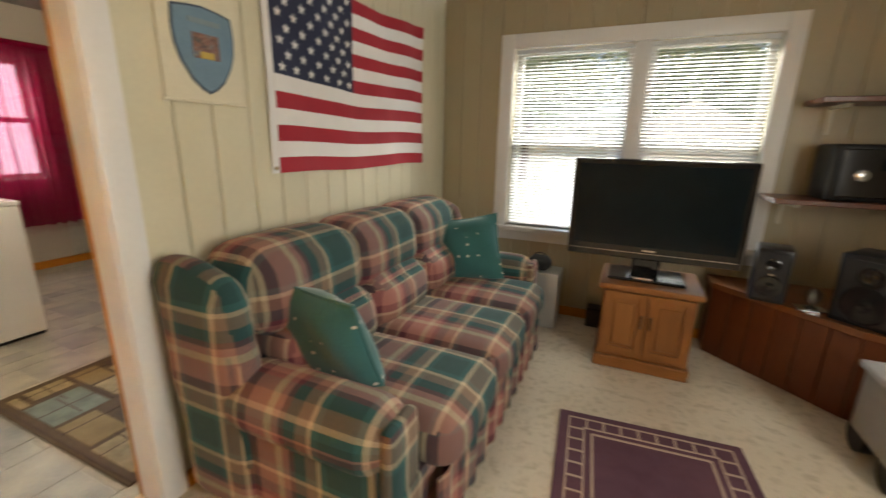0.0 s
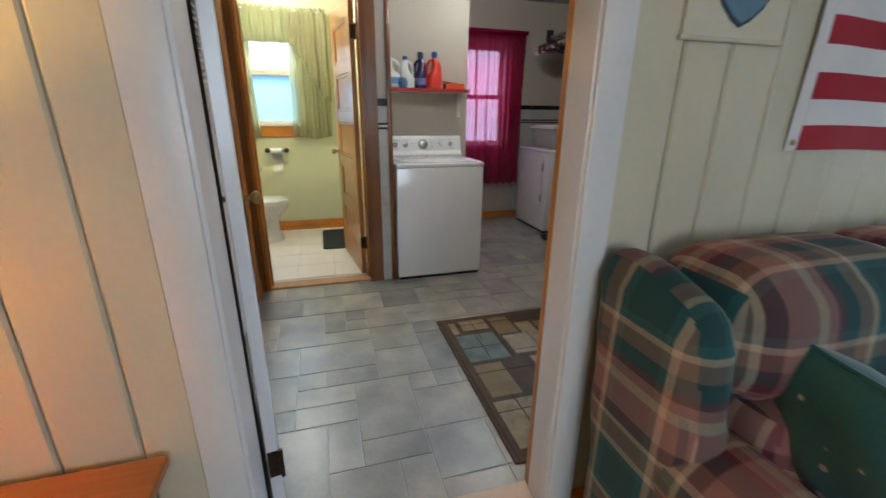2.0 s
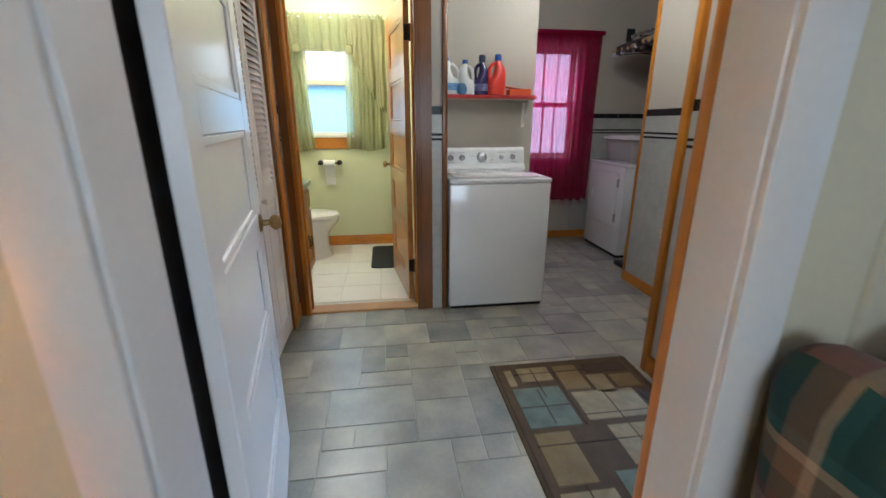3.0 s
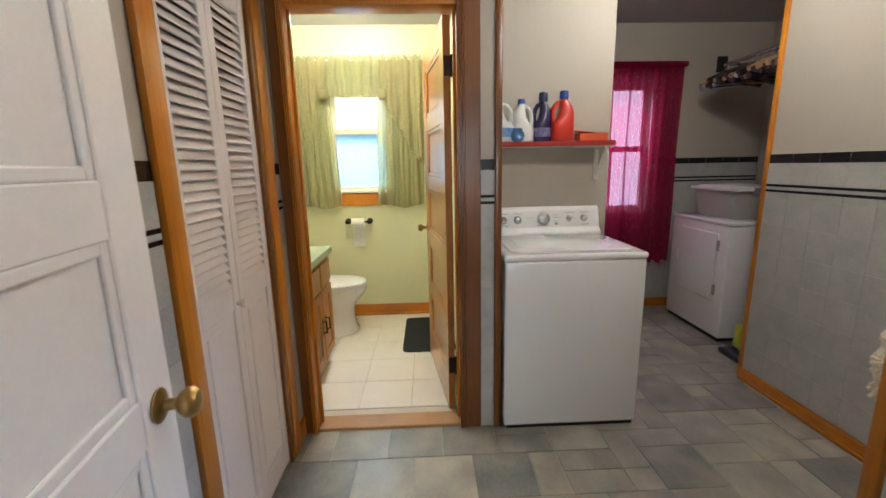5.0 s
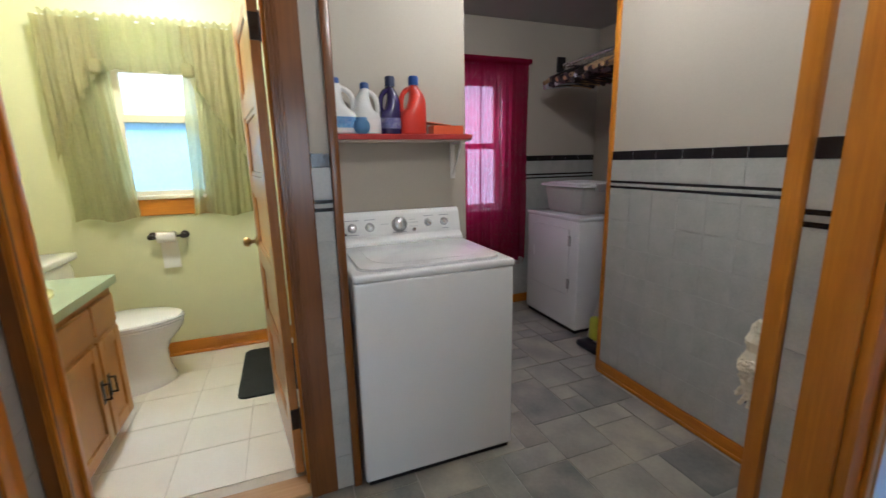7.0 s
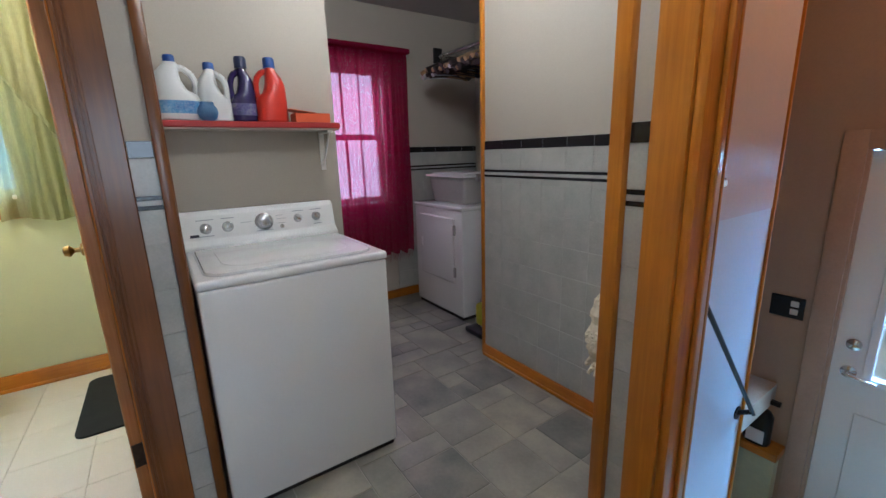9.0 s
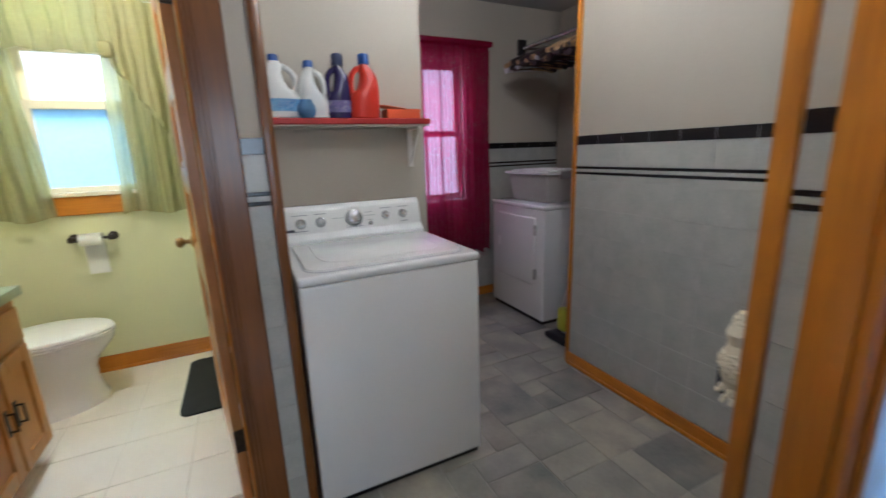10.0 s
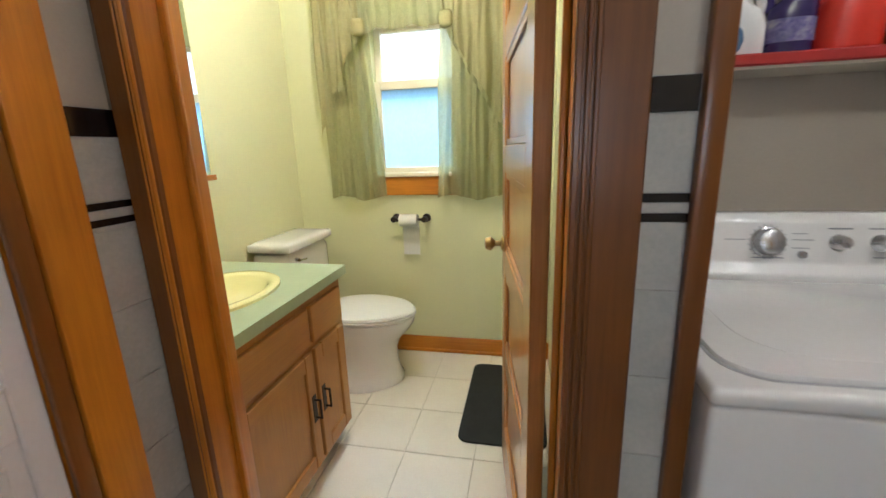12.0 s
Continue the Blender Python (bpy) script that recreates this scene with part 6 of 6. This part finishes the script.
part("window_bead", boxes((DXa + 0.12, DXa + 0.155, -0.012, 0.004, 0.89, 1.91), (DXb - 0.155, DXb - 0.12, -0.012, 0.004, 0.89, 1.91), (DXa + 0.155, DXb - 0.155, -0.012, 0.004, 0.89, 0.925), (DXa + 0.155, DXb - 0.155, -0.012, 0.004, 1.875, 1.91), (DXa + 0.155, DXb - 0.155, -0.008, 0.004, 1.20, 1.218), bevel=0.003), M_DOORWHITE, bd)
for xa, xb in ((DXa + 0.12, DXa + 0.40), (DXa + 0.46, DXb - 0.12)):
    part("raised_panel", boxes((xa, xb, -0.008, 0.002, 0.15, 0.72), bevel=0.006), M_DOORWHITE, bd)
bm = bmesh.new()
lathe(bm, (DXa + 0.07, 0, 0.93), (0, -1, 0), [(0.032, 0), (0.032, 0.008), (0.012, 0.014), (0.012, 0.04), (0.001, 0.045)], 18)
cyl(bm, (DXa + 0.07, -0.04, 0.93), (DXa + 0.18, -0.045, 0.915), 0.009, 0.007, 10)
part("lever_handle", bm, M_CHROME, bd, "chrome lever handle", smooth=True)
bm = bmesh.new()
lathe(bm, (DXa + 0.07, 0, 1.08), (0, -1, 0), [(0.03, 0), (0.03, 0.01), (0.018, 0.016), (0.001, 0.02)], 18)
part("deadbolt", bm, M_CHROME, bd, smooth=True)
casing("trim_back_door", "tan painted casing round the back door", [(-2.235, -2.145, 3.902, 3.922, LAND, 1.37), (-1.255, -1.17, 3.902, 3.922, LAND, 1.37), (-2.145, -1.255, 3.902, 3.922, 1.28, 1.37), (-2.15, -2.13, 3.922, 4.06, LAND, 1.29), (-1.27, -1.25, 3.922, 4.06, LAND, 1.29)], plain("tan_trim_paint", (0.45, 0.31, 0.23), 0.45))

# ---- bathroom ----
va = thing("vanity", (0, 0, 0), "light brown wooden bathroom vanity with two doors", "vanity")
M_VAN = wood("light_brown_birch", (0.30, 0.125, 0.028), (0.52, 0.26, 0.07), 'Z', 0.4, 0.25)
M_VANX = wood("light_brown_birch_along", (0.30, 0.125, 0.028), (0.52, 0.26, 0.07), 'X', 0.4, 0.25)
VX0, VX1, VY = -4.115, -3.345, 0.165
part("body", boxes((VX0, VX1, -0.465, VY, 0.08, 0.72), (VX0, VX1, VY - 0.02, VY, 0.72, 0.783), (VX0, VX0 + 0.02, -0.465, VY - 0.02, 0.72, 0.783), (VX1 - 0.02, VX1, -0.465, VY - 0.02, 0.72, 0.783)), M_VAN, va)
part("toe_board", boxes((VX0, VX1, -0.465, VY - 0.06, 0.0, 0.08)), M_VANX, va)
for xa, xb in ((VX0 + 0.03, VX0 + 0.275), (VX0 + 0.295, VX0 + 0.725)):
    part("drawer_front", boxes((xa, xb, VY, VY + 0.019, 0.60, 0.745), bevel=0.006, seg=2), M_VANX, va)
    d = part("door", boxes((xa + 0.05, xb - 0.05, VY, VY + 0.008, 0.16, 0.52)), M_VAN, va)
    for r in ((xa, xa + 0.055), (xb - 0.055, xb)):
        part("stile", boxes((r[0], r[1], VY, VY + 0.019, 0.105, 0.575), bevel=0.003), M_VAN, d)
    for r in ((0.105, 0.165), (0.515, 0.575)):
        part("rail", boxes((xa + 0.055, xb - 0.055, VY, VY + 0.0185, r[0], r[1]), bevel=0.003), M_VANX, d)
    hx = xb - 0.028 if xa < VX0 + 0.1 else xa + 0.028
    bm = boxes((hx - 0.013, hx + 0.013, VY + 0.019, VY + 0.022, 0.30, 0.41), bevel=0.001)
    cyl(bm, (hx, VY + 0.045, 0.315), (hx, VY + 0.045, 0.395), 0.0045, n=8)
    for z in (0.318, 0.392):
        cyl(bm, (hx, VY + 0.02, z), (hx, VY + 0.046, z), 0.004, n=8)
    part("handle", bm, M_BRONZE, d, "bronze bar handle")
bm = bmesh.new()
ax, bx_, ay, by_ = VX0 - 0.02, VX1, -0.449, VY + 0.03
hole, rim = [], []
for x, y, _ in oval(-3.72, -0.11, 0, 0.255 * 0.84, 0.205 * 0.84, 36, 2.0):
    dx, dy = x + 3.72, y + 0.11
    k = min(((bx_ if dx > 0 else ax) + 3.72) / dx if abs(dx) > 1e-6 else 99, ((by_ if dy > 0 else ay) + 0.11) / dy if abs(dy) > 1e-6 else 99)
    hole.append((x, y))
    rim.append((-3.72 + dx * k, -0.11 + dy * k))
for corner in ((ax, ay), (ax, by_), (bx_, ay), (bx_, by_)):
    rim[min(range(36), key=lambda q: (rim[q][0] - corner[0]) ** 2 + (rim[q][1] - corner[1]) ** 2)] = corner
sheets = [[bm.verts.new((x, y, z)) for x, y in ring] for ring, z in ((hole, 0.783), (rim, 0.783), (rim, 0.822), (hole, 0.822))]
for a, b in zip(sheets, sheets[1:] + sheets[:1]):
    for q in range(36):
        bm.faces.new((a[q], a[(q + 1) % 36], b[(q + 1) % 36], b[q]))
bmesh.ops.recalc_face_normals(bm, faces=list(bm.faces))
part("countertop", bm, blotched("pale_green_laminate", [(0.3, (0.33, 0.40, 0.25)), (0.7, (0.39, 0.455, 0.29))], 9, 0.3, 0.05), va, "pale green laminate countertop")
part("backsplash", boxes((VX0 - 0.02, VX1, -0.468, -0.45, 0.822, 0.90), bevel=0.003), blotched("pale_green_laminate_splash", [(0.3, (0.33, 0.40, 0.25)), (0.7, (0.39, 0.455, 0.29))], 9, 0.3, 0.05), va)
M_SINK = plain("yellow_porcelain", (0.74, 0.70, 0.34), 0.12, var=0.03, bump=0, coat=0.5)
bm = bmesh.new()
rings = []
for s, z in ((1.0, 0.822), (1.0, 0.832), (0.95, 0.839), (0.86, 0.838), (0.80, 0.828), (0.70, 0.79), (0.45, 0.75), (0.12, 0.74)):
    rings.append([bm.verts.new((x, y, z)) for x, y, _ in oval(-3.72, -0.11, 0, 0.255 * s, 0.205 * s, 36, 2.0)])
for a, b in zip(rings, rings[1:]):
    for i in range(36):
        bm.faces.new((a[i], a[(i + 1) % 36], b[(i + 1) % 36], b[i]))
bm.faces.new(rings[-1])
part("sink_basin", bm, M_SINK, va, "pale yellow oval porcelain basin", smooth=True)
fa = thing("basin_faucet", (-3.72, -0.36, 0.822), "chrome basin faucet on the countertop", "faucet")
bm = bmesh.new()
lathe(bm, (0, 0, 0), (0, 0, 1), [(0.03, 0), (0.028, 0.01), (0.014, 0.02), (0.014, 0.10), (0.001, 0.105)], 16)
cyl(bm, (0, 0, 0.085), (0, 0.13, 0.075), 0.012, 0.01, 12)
part("spout", bm, M_CHROME, fa, smooth=True)
for x in (-0.10, 0.10):
    bm = bmesh.new()
    lathe(bm, (x, 0, 0), (0, 0, 1), [(0.024, 0), (0.02, 0.02), (0.012, 0.03), (0.022, 0.045), (0.02, 0.06), (0.001, 0.064)], 16)
    part("tap", bm, M_CHROME, fa, smooth=True)
mi = thing("wall_mirror", (0, 0, 0), "frameless wall mirror above the vanity", "mirror")
mm = bpy.data.materials.new("mirror_silver")
nt_, nd_, lk_, bs_ = nodes_of(mm)
bs_.inputs["Base Color"].default_value = (0.85, 0.88, 0.87, 1)
bs_.inputs["Metallic"].default_value, bs_.inputs["Roughness"].default_value = 1.0, 0.02
part("mirror_glass", boxes((-4.215, -3.36, -0.469, -0.463, 1.21, 2.06)), mm, mi)
part("lower_ledge", boxes((-4.225, -3.36, -0.469, -0.44, 1.185, 1.21), bevel=0.003), M_WOODX, mi)

to = thing("toilet", (0, 0, 0), "white ceramic toilet with the lid down", "toilet")
TX = -4.615
bm = bmesh.new()


def egg(cx, y0, y1, w, z, n=28):
    out = []
    for i in range(n):
        a = 2 * math.pi * i / n
        s = math.sin(a)
        cy, ry = (y0 + y1) / 2, (y1 - y0) / 2
        out.append((cx + w / 2 * math.cos(a) * (1.0 - 0.12 * s), cy + ry * s, z))
    return out


loft(bm, [egg(TX, -0.24, 0.268, 0.41, 0.0), egg(TX, -0.24, 0.270, 0.41, 0.018), egg(TX, -0.235, 0.252, 0.37, 0.05), egg(TX, -0.225, 0.238, 0.33, 0.12), egg(TX, -0.22, 0.238, 0.325, 0.20), egg(TX, -0.22, 0.262, 0.34, 0.26), egg(TX, -0.215, 0.315, 0.372, 0.315), egg(TX, -0.215, 0.345, 0.385, 0.36), egg(TX, -0.22, 0.352, 0.40, 0.388), egg(TX, -0.22, 0.348, 0.392, 0.396)])
part("bowl", bm, M_CERAMIC, to, smooth=True)
bm = bmesh.new()
loft(bm, [egg(TX, -0.19, 0.352, 0.402, 0.398), egg(TX, -0.19, 0.358, 0.412, 0.405), egg(TX, -0.19, 0.356, 0.41, 0.414)])
part("seat", bm, M_CERAMIC, to, smooth=True)
bm = bmesh.new()
loft(bm, [egg(TX, -0.19, 0.35, 0.402, 0.4155), egg(TX, -0.19, 0.356, 0.408, 0.422), egg(TX, -0.185, 0.345, 0.395, 0.434), egg(TX, -0.15, 0.27, 0.27, 0.441)])
part("lid", bm, M_CERAMIC, to, smooth=True)
bm = bmesh.new()
soft_box(bm, TX - 0.225, TX + 0.225, -0.462, -0.235, 0.39, 0.79, 0.04, 6, 0.006)
part("tank", bm, M_CERAMIC, to, smooth=True)
bm = bmesh.new()
soft_box(bm, TX - 0.24, TX + 0.24, -0.466, -0.215, 0.79, 0.845, 0.02, 6, 0.004)
part("tank_lid", bm, M_CERAMIC, to, smooth=True)
bm = bmesh.new()
cyl(bm, (TX + 0.16, -0.236, 0.745), (TX + 0.16, -0.215, 0.745), 0.012, n=12)
cyl(bm, (TX + 0.16, -0.212, 0.745), (TX + 0.10, -0.208, 0.738), 0.006, n=8)
part("flush_lever", bm, M_CHROME, to, smooth=True)
tp = thing("toilet_paper_holder", (XO, 0.262, 0.885), "dark bronze paper holder with a white roll", "paper holder")
bm = bmesh.new()
for y in (-0.095, 0.095):
    lathe(bm, (0, y, 0), (1, 0, 0), [(0.027, 0), (0.026, 0.008), (0.012, 0.016), (0.011, 0.05), (0.018, 0.058), (0.018, 0.075), (0.001, 0.08)], 16)
cyl(bm, (0.066, -0.095, 0), (0.066, 0.095, 0), 0.008, n=10)
part("holder", bm, M_BRONZE, tp, smooth=True)
M_PAPER = plain("toilet_paper", (0.76, 0.74, 0.68), 0.9, var=0.03)
bm = bmesh.new()
cyl(bm, (0.066, -0.055, -0.004), (0.066, 0.055, -0.004), 0.037, n=24)
part("roll", bm, M_PAPER, tp, smooth=True)
part("loose_sheet", boxes((0.026, 0.029, -0.052, 0.052, -0.225, -0.004)), M_PAPER, tp)
mat_ = thing("bath_mat", (-4.475, 0.86, 0.0), "black rubber-backed bath mat on cream tiles", "mat")
bm = bmesh.new()
box(bm, -0.345, 0.345, -0.20, 0.20, 0, 0.011)
bmesh.ops.bevel(bm, geom=[e for e in bm.edges if abs(e.verts[0].co.z - e.verts[1].co.z) > 0.005], offset=0.05, segments=5, affect='EDGES', profile=0.5)
part("pad", bm, blotched("black_mat_pile", [(0.3, (0.010, 0.011, 0.010)), (0.7, (0.022, 0.023, 0.021))], 15, 0.9, 0.5, 250), mat_)
cl_ = thing("bath_ceiling_light", (-4.1, 0.32, ZB), "round glass ceiling light in the bathroom", "ceiling light")
bm = bmesh.new()
lathe(bm, (0, 0, 0), (0, 0, -1), [(0.09, 0), (0.09, 0.02), (0.08, 0.025), (0.001, 0.026)], 24)
part("base", bm, M_CHROME, cl_, smooth=True)
bm = bmesh.new()
lathe(bm, (0, 0, -0.025), (0, 0, -1), [(0.075, 0), (0.085, 0.03), (0.07, 0.07), (0.03, 0.09), (0.001, 0.094)], 24)
part("glass_shade", bm, emitter("warm_glass_glow", (1.0, 0.85, 0.6), 4.0), cl_, smooth=True)
M_HALLGLOW = emitter("warm_hall_glow", (1.0, 0.85, 0.65), 2.0)
# the second fixture is added out of view, to go with the hall fill
for name, x, y, label in (("laundry_ceiling_light", -3.25, 2.15, "round white glass ceiling light in the laundry"), ("hall_fill_light", -2.10, 1.70, "added unseen round glass ceiling light that fills the hall")):
    hl = thing(name, (x, y, ZH), label, "ceiling light")
    bm = bmesh.new()
    lathe(bm, (0, 0, 0), (0, 0, -1), [(0.11, 0), (0.11, 0.02), (0.10, 0.025), (0.001, 0.026)], 24)
    part("base", bm, M_CHROME, hl, smooth=True)
    bm = bmesh.new()
    lathe(bm, (0, 0, -0.012), (0, 0, -1), [(0.095, 0), (0.10, 0.008), (0.08, 0.018), (0.03, 0.024), (0.001, 0.025)], 24)
    part("glass_shade", bm, M_HALLGLOW, hl, smooth=True)

# ---- outdoors ----
structure("ground", boxes((-400, 400, 4.1, 400, -1.1, -0.9), (-400, -5.15, -400, 4.1, -1.1, -0.9), (-5.15, 400, -400, -1.9, -1.1, -0.9), (2.25, 400, -1.9, 4.1, -1.1, -0.9)), blotched("grass_and_gravel", [(0.3, (0.12, 0.15, 0.07)), (0.5, (0.24, 0.24, 0.19)), (0.7, (0.38, 0.37, 0.34))], 0.35, 0.95, 0.5, 30), "mown grass yard round the house", "ground")
glow_mat = bpy.data.materials.new("overcast_sky_glow")
glow_mat.use_nodes = True
glow_b = glow_mat.node_tree.nodes["Principled BSDF"]
glow_b.inputs["Base Color"].default_value = (0.6, 0.65, 0.7, 1)
glow_b.inputs["Emission Color"].default_value = (0.86, 0.93, 1.0, 1)
glow_b.inputs["Emission Strength"].default_value = 1.3
structure("backdrop", boxes((-9.2, -9.0, -3.5, 6.5, -0.9, 6.0)), glow_mat, "bright overcast sky beyond the side windows", "sky")
ga = thing("garage", (2.6, 21.0, -0.9), "low white garage with a pale grey roof", "garage")
M_SIDING = plain("white_siding", (0.72, 0.72, 0.70), 0.6, var=0.06, scale=1)
M_ROOF = blotched("pale_roof_shingle", [(0.3, (0.34, 0.34, 0.34)), (0.7, (0.46, 0.46, 0.45))], 3, 0.9, 0.4, 40)
part("wall", boxes((-3.2, 3.2, 0, 6, 0, 2.3)), M_SIDING, ga)
bm = bmesh.new()
prism_pts = [(-3.6, 2.25), (3.6, 2.25), (0, 4.1)]
lo = [bm.verts.new((x, -0.3, z)) for x, z in prism_pts]
hi = [bm.verts.new((x, 6.3, z)) for x, z in prism_pts]
bm.faces.new(lo)
bm.faces.new(hi)
for i in range(3):
    j = (i + 1) % 3
    bm.faces.new((lo[i], lo[j], hi[j], hi[i]))
part("roof", bm, M_ROOF, ga)
part("door", boxes((-1.4, 1.4, -0.04, 0.0, 0, 2.0)), M_TRIM, ga)
M_LEAF = blotched("tree_leaf", [(0.3, (0.12, 0.17, 0.09)), (0.7, (0.20, 0.25, 0.15))], 3, 0.8, 0.2, 20)
M_BARK = blotched("tree_bark", [(0.3, (0.06, 0.05, 0.04)), (0.7, (0.13, 0.105, 0.08))], 4, 0.9, 0.6, 20)


def tree(at, h, r, seed):
    t = thing("tree", at, "leafy broad garden tree beyond the window", "tree", "garden trees")
    rng = random.Random(seed)
    bm = bmesh.new()
    cyl(bm, (0, 0, 0), (0.1, 0, h * 0.5), 0.28, 0.16, 10)
    tips = []
    for i in range(9):
        a, e = rng.uniform(0, 6.28), rng.uniform(0.5, 1.2)
        p = Vector((0.05, 0, h * rng.uniform(0.3, 0.5)))
        q = p + Vector((math.cos(a) * r * 0.6, math.sin(a) * r * 0.6, h * 0.3 * e))
        cyl(bm, p, q, 0.09, 0.03, 7)
        tips.append(q)
    part("trunk", bm, M_BARK, t)
    bm = bmesh.new()
    for i in range(5000):
        c = rng.choice(tips)
        p = c + Vector((rng.gauss(0, r * 0.34), rng.gauss(0, r * 0.34), rng.gauss(0, h * 0.13)))
        s = rng.uniform(0.10, 0.30)
        rot = Euler((rng.uniform(0, 6), rng.uniform(0, 6), rng.uniform(0, 6))).to_matrix()
        bm.faces.new([bm.verts.new(p + rot @ Vector(k) * s) for k in ((-1, 0, 0), (0, -0.5, 0.1), (1, 0, 0), (0, 0.5, 0.1))])
    part("crown", bm, M_LEAF, t)


tree((3.6, 30.0, -0.9), 9.5, 4.5, 1)
tree((-5.5, 26.0, -0.9), 8.0, 3.6, 3)
# ---- small repeated pieces: planks, wall tiles, floor tiles ----
random.seed(4)


def planks(parent, axis, fixed, a0, a1, z0, z1, depth, skip=()):
    """Vertical panelling boards; axis is the run along the wall."""
    a = a0
    k = 0
    seq = (0.16, 0.15, 0.17, 0.15, 0.16)
    while a < a1 - 0.02:
        w = min(seq[k % 5], a1 - a)
        k += 1
        spans = [(z0, z1)]
        for s0, s1, h0, h1 in skip:
            if a + w > s0 + 1e-4 and a < s1 - 1e-4:
                spans = [(h1, z1)] if h0 <= z0 else [(z0, h0), (h1, z1)]
        for u0, u1 in spans:
            if u1 - u0 < 0.02:
                continue
            if axis == 'y':
                bm = boxes((fixed - depth, fixed, a + 0.002, a + w - 0.002, u0, u1), bevel=0.007)
            else:
                bm = boxes((a + 0.0015, a + w - 0.0015, fixed, fixed + depth, u0, u1), bevel=0.004)
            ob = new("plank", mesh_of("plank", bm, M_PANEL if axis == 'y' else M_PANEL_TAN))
            ob.parent = parent
        a += w


wd = bpy.data.objects["wall_living_doorway"]
planks(wd, 'y', XF, 1.44, YW, 0.0, ZL, 0.012)
planks(wd, 'y', XF, -1.7, -1.472, 0.0, ZL, 0.012)
planks(wd, 'y', XF, -1.472, 0.385, 0.0, ZL, 0.012)
planks(wd, 'y', XF, 0.385, 1.44, 2.13, ZL, 0.012)
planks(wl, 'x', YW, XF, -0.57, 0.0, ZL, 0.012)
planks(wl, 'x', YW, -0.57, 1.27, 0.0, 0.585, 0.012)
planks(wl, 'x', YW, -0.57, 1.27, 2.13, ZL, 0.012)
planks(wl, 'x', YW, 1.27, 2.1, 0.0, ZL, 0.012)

TILES = {}


def tile_mesh(w, h, mat, key):
    k = (round(w, 4), round(h, 4), key)
    e = 0.0005 if mat == M_WTILE else 0.0016 if h > 0.03 else 0.0004
    if k not in TILES:
        TILES[k] = mesh_of("wall_tile", boxes((e, w - e, -0.007, 0.0, e, h - e), bevel=0.0008), mat)
    return TILES[k]


def wainscot(parent, start, turn, length, z0=0.075):
    """Grey tile with two black liners and a black band; start is the foot of the run, its face on local -y."""
    base = pose(start[0], start[1], 0, 0, 0, turn)
    part("grout_bed", boxes((0, length, -0.004, 0.0, z0, 1.382)), M_GROUT, parent).matrix_basis = base
    rows = []
    z = z0
    while z < 1.172 - 1e-4:
        h = min(0.152, 1.172 - z)
        rows.append((z, h, 0.152, M_WTILE, "wall_tile"))
        z += h
    rows += [(1.172, 0.014, 0.304, M_BTILE, "liner_tile"), (1.186, 0.016, 0.152, M_WTILE, "wall_tile"), (1.202, 0.014, 0.304, M_BTILE, "liner_tile"), (1.216, 0.114, 0.152, M_WTILE, "wall_tile"), (1.330, 0.052, 0.152, M_BTILE, "band_tile")]
    for z, h, w, m_, nm in rows:
        a = 0.0
        while a < length - 0.004:
            ww = min(w, length - a)
            piece(nm, tile_mesh(ww, h, m_, m_.name), parent, base @ pose(a, 0, z))
            a += w


wainscot(wall_part, (-3.598, YP + 0.007, 0), 0, 1.27)
wainscot(wall_stair, (-2.266, YR + 0.007, 0), 0, 0.058, 0.1)
wainscot(wall_bath_door, (-3.227, 1.125, 0), 90, 0.067, 0.0)
wainscot(wall_closet, (-3.123, YC - 0.007, 0), 180, 0.103, 0.1)
wainscot(wall_closet, (-1.20, YC - 0.007, 0), 180, 1.13, 0.1)
wainscot(wall_far, (XO - 0.001, 2.935, 0), 90, 0.94, 0.09)

# stone-look floor in mixed sizes
G = 0.134
NX, NY = 29, 29
taken = set()
FM = {}
cx0, cy0 = -5.011, 0.113
rng = random.Random(21)


def on_floor(i, j):
    x, y = cx0 + (i + 0.5) * G, cy0 + (j + 0.5) * G
    if x > -1.16 or y > 3.88:
        return False
    if y < 1.22 and x < -3.25:
        return False
    if y > 2.3 and x > -2.33:
        return False
    if y < 2.02 and x < -3.9:
        return False
    if y > 2.83 and x > -3.6:
        return False
    return True


for j in range(NY):
    for i in range(NX):
        if (i, j) in taken or not on_floor(i, j):
            continue
        opts = [(2, 2), (2, 2), (2, 2), (2, 2), (2, 1), (1, 2), (1, 1), (2, 3), (3, 2)]
        rng.shuffle(opts)
        for a, b in opts + [(1, 1)]:
            cells = [(i + p, j + q) for p in range(a) for q in range(b)]
            if all(c not in taken and on_floor(*c) for c in cells):
                break
        taken.update(cells)
        if (a, b) not in FM:
            FM[(a, b)] = mesh_of("floor_tile", boxes((0.0022, a * G - 0.0022, 0.0022, b * G - 0.0022, -0.004, 0.0), bevel=0.001), M_VINYL)
        piece("floor_tile", FM[(a, b)], floor_hall, pose(cx0 + i * G, cy0 + j * G, 0))

bt = mesh_of("bath_tile", boxes((0.0015, 0.3035, 0.0015, 0.3035, -0.006, 0.0), bevel=0.0015), M_BATHFLOOR)
for i in range(6):
    for j in range(6):
        x, y = XO + 0.02 + i * 0.305, -0.47 + 0.0 + j * 0.305
        if x + 0.305 < -3.2 and y < 0.97:
            piece("floor_tile", bt, floor_bath, pose(x, y, 0))
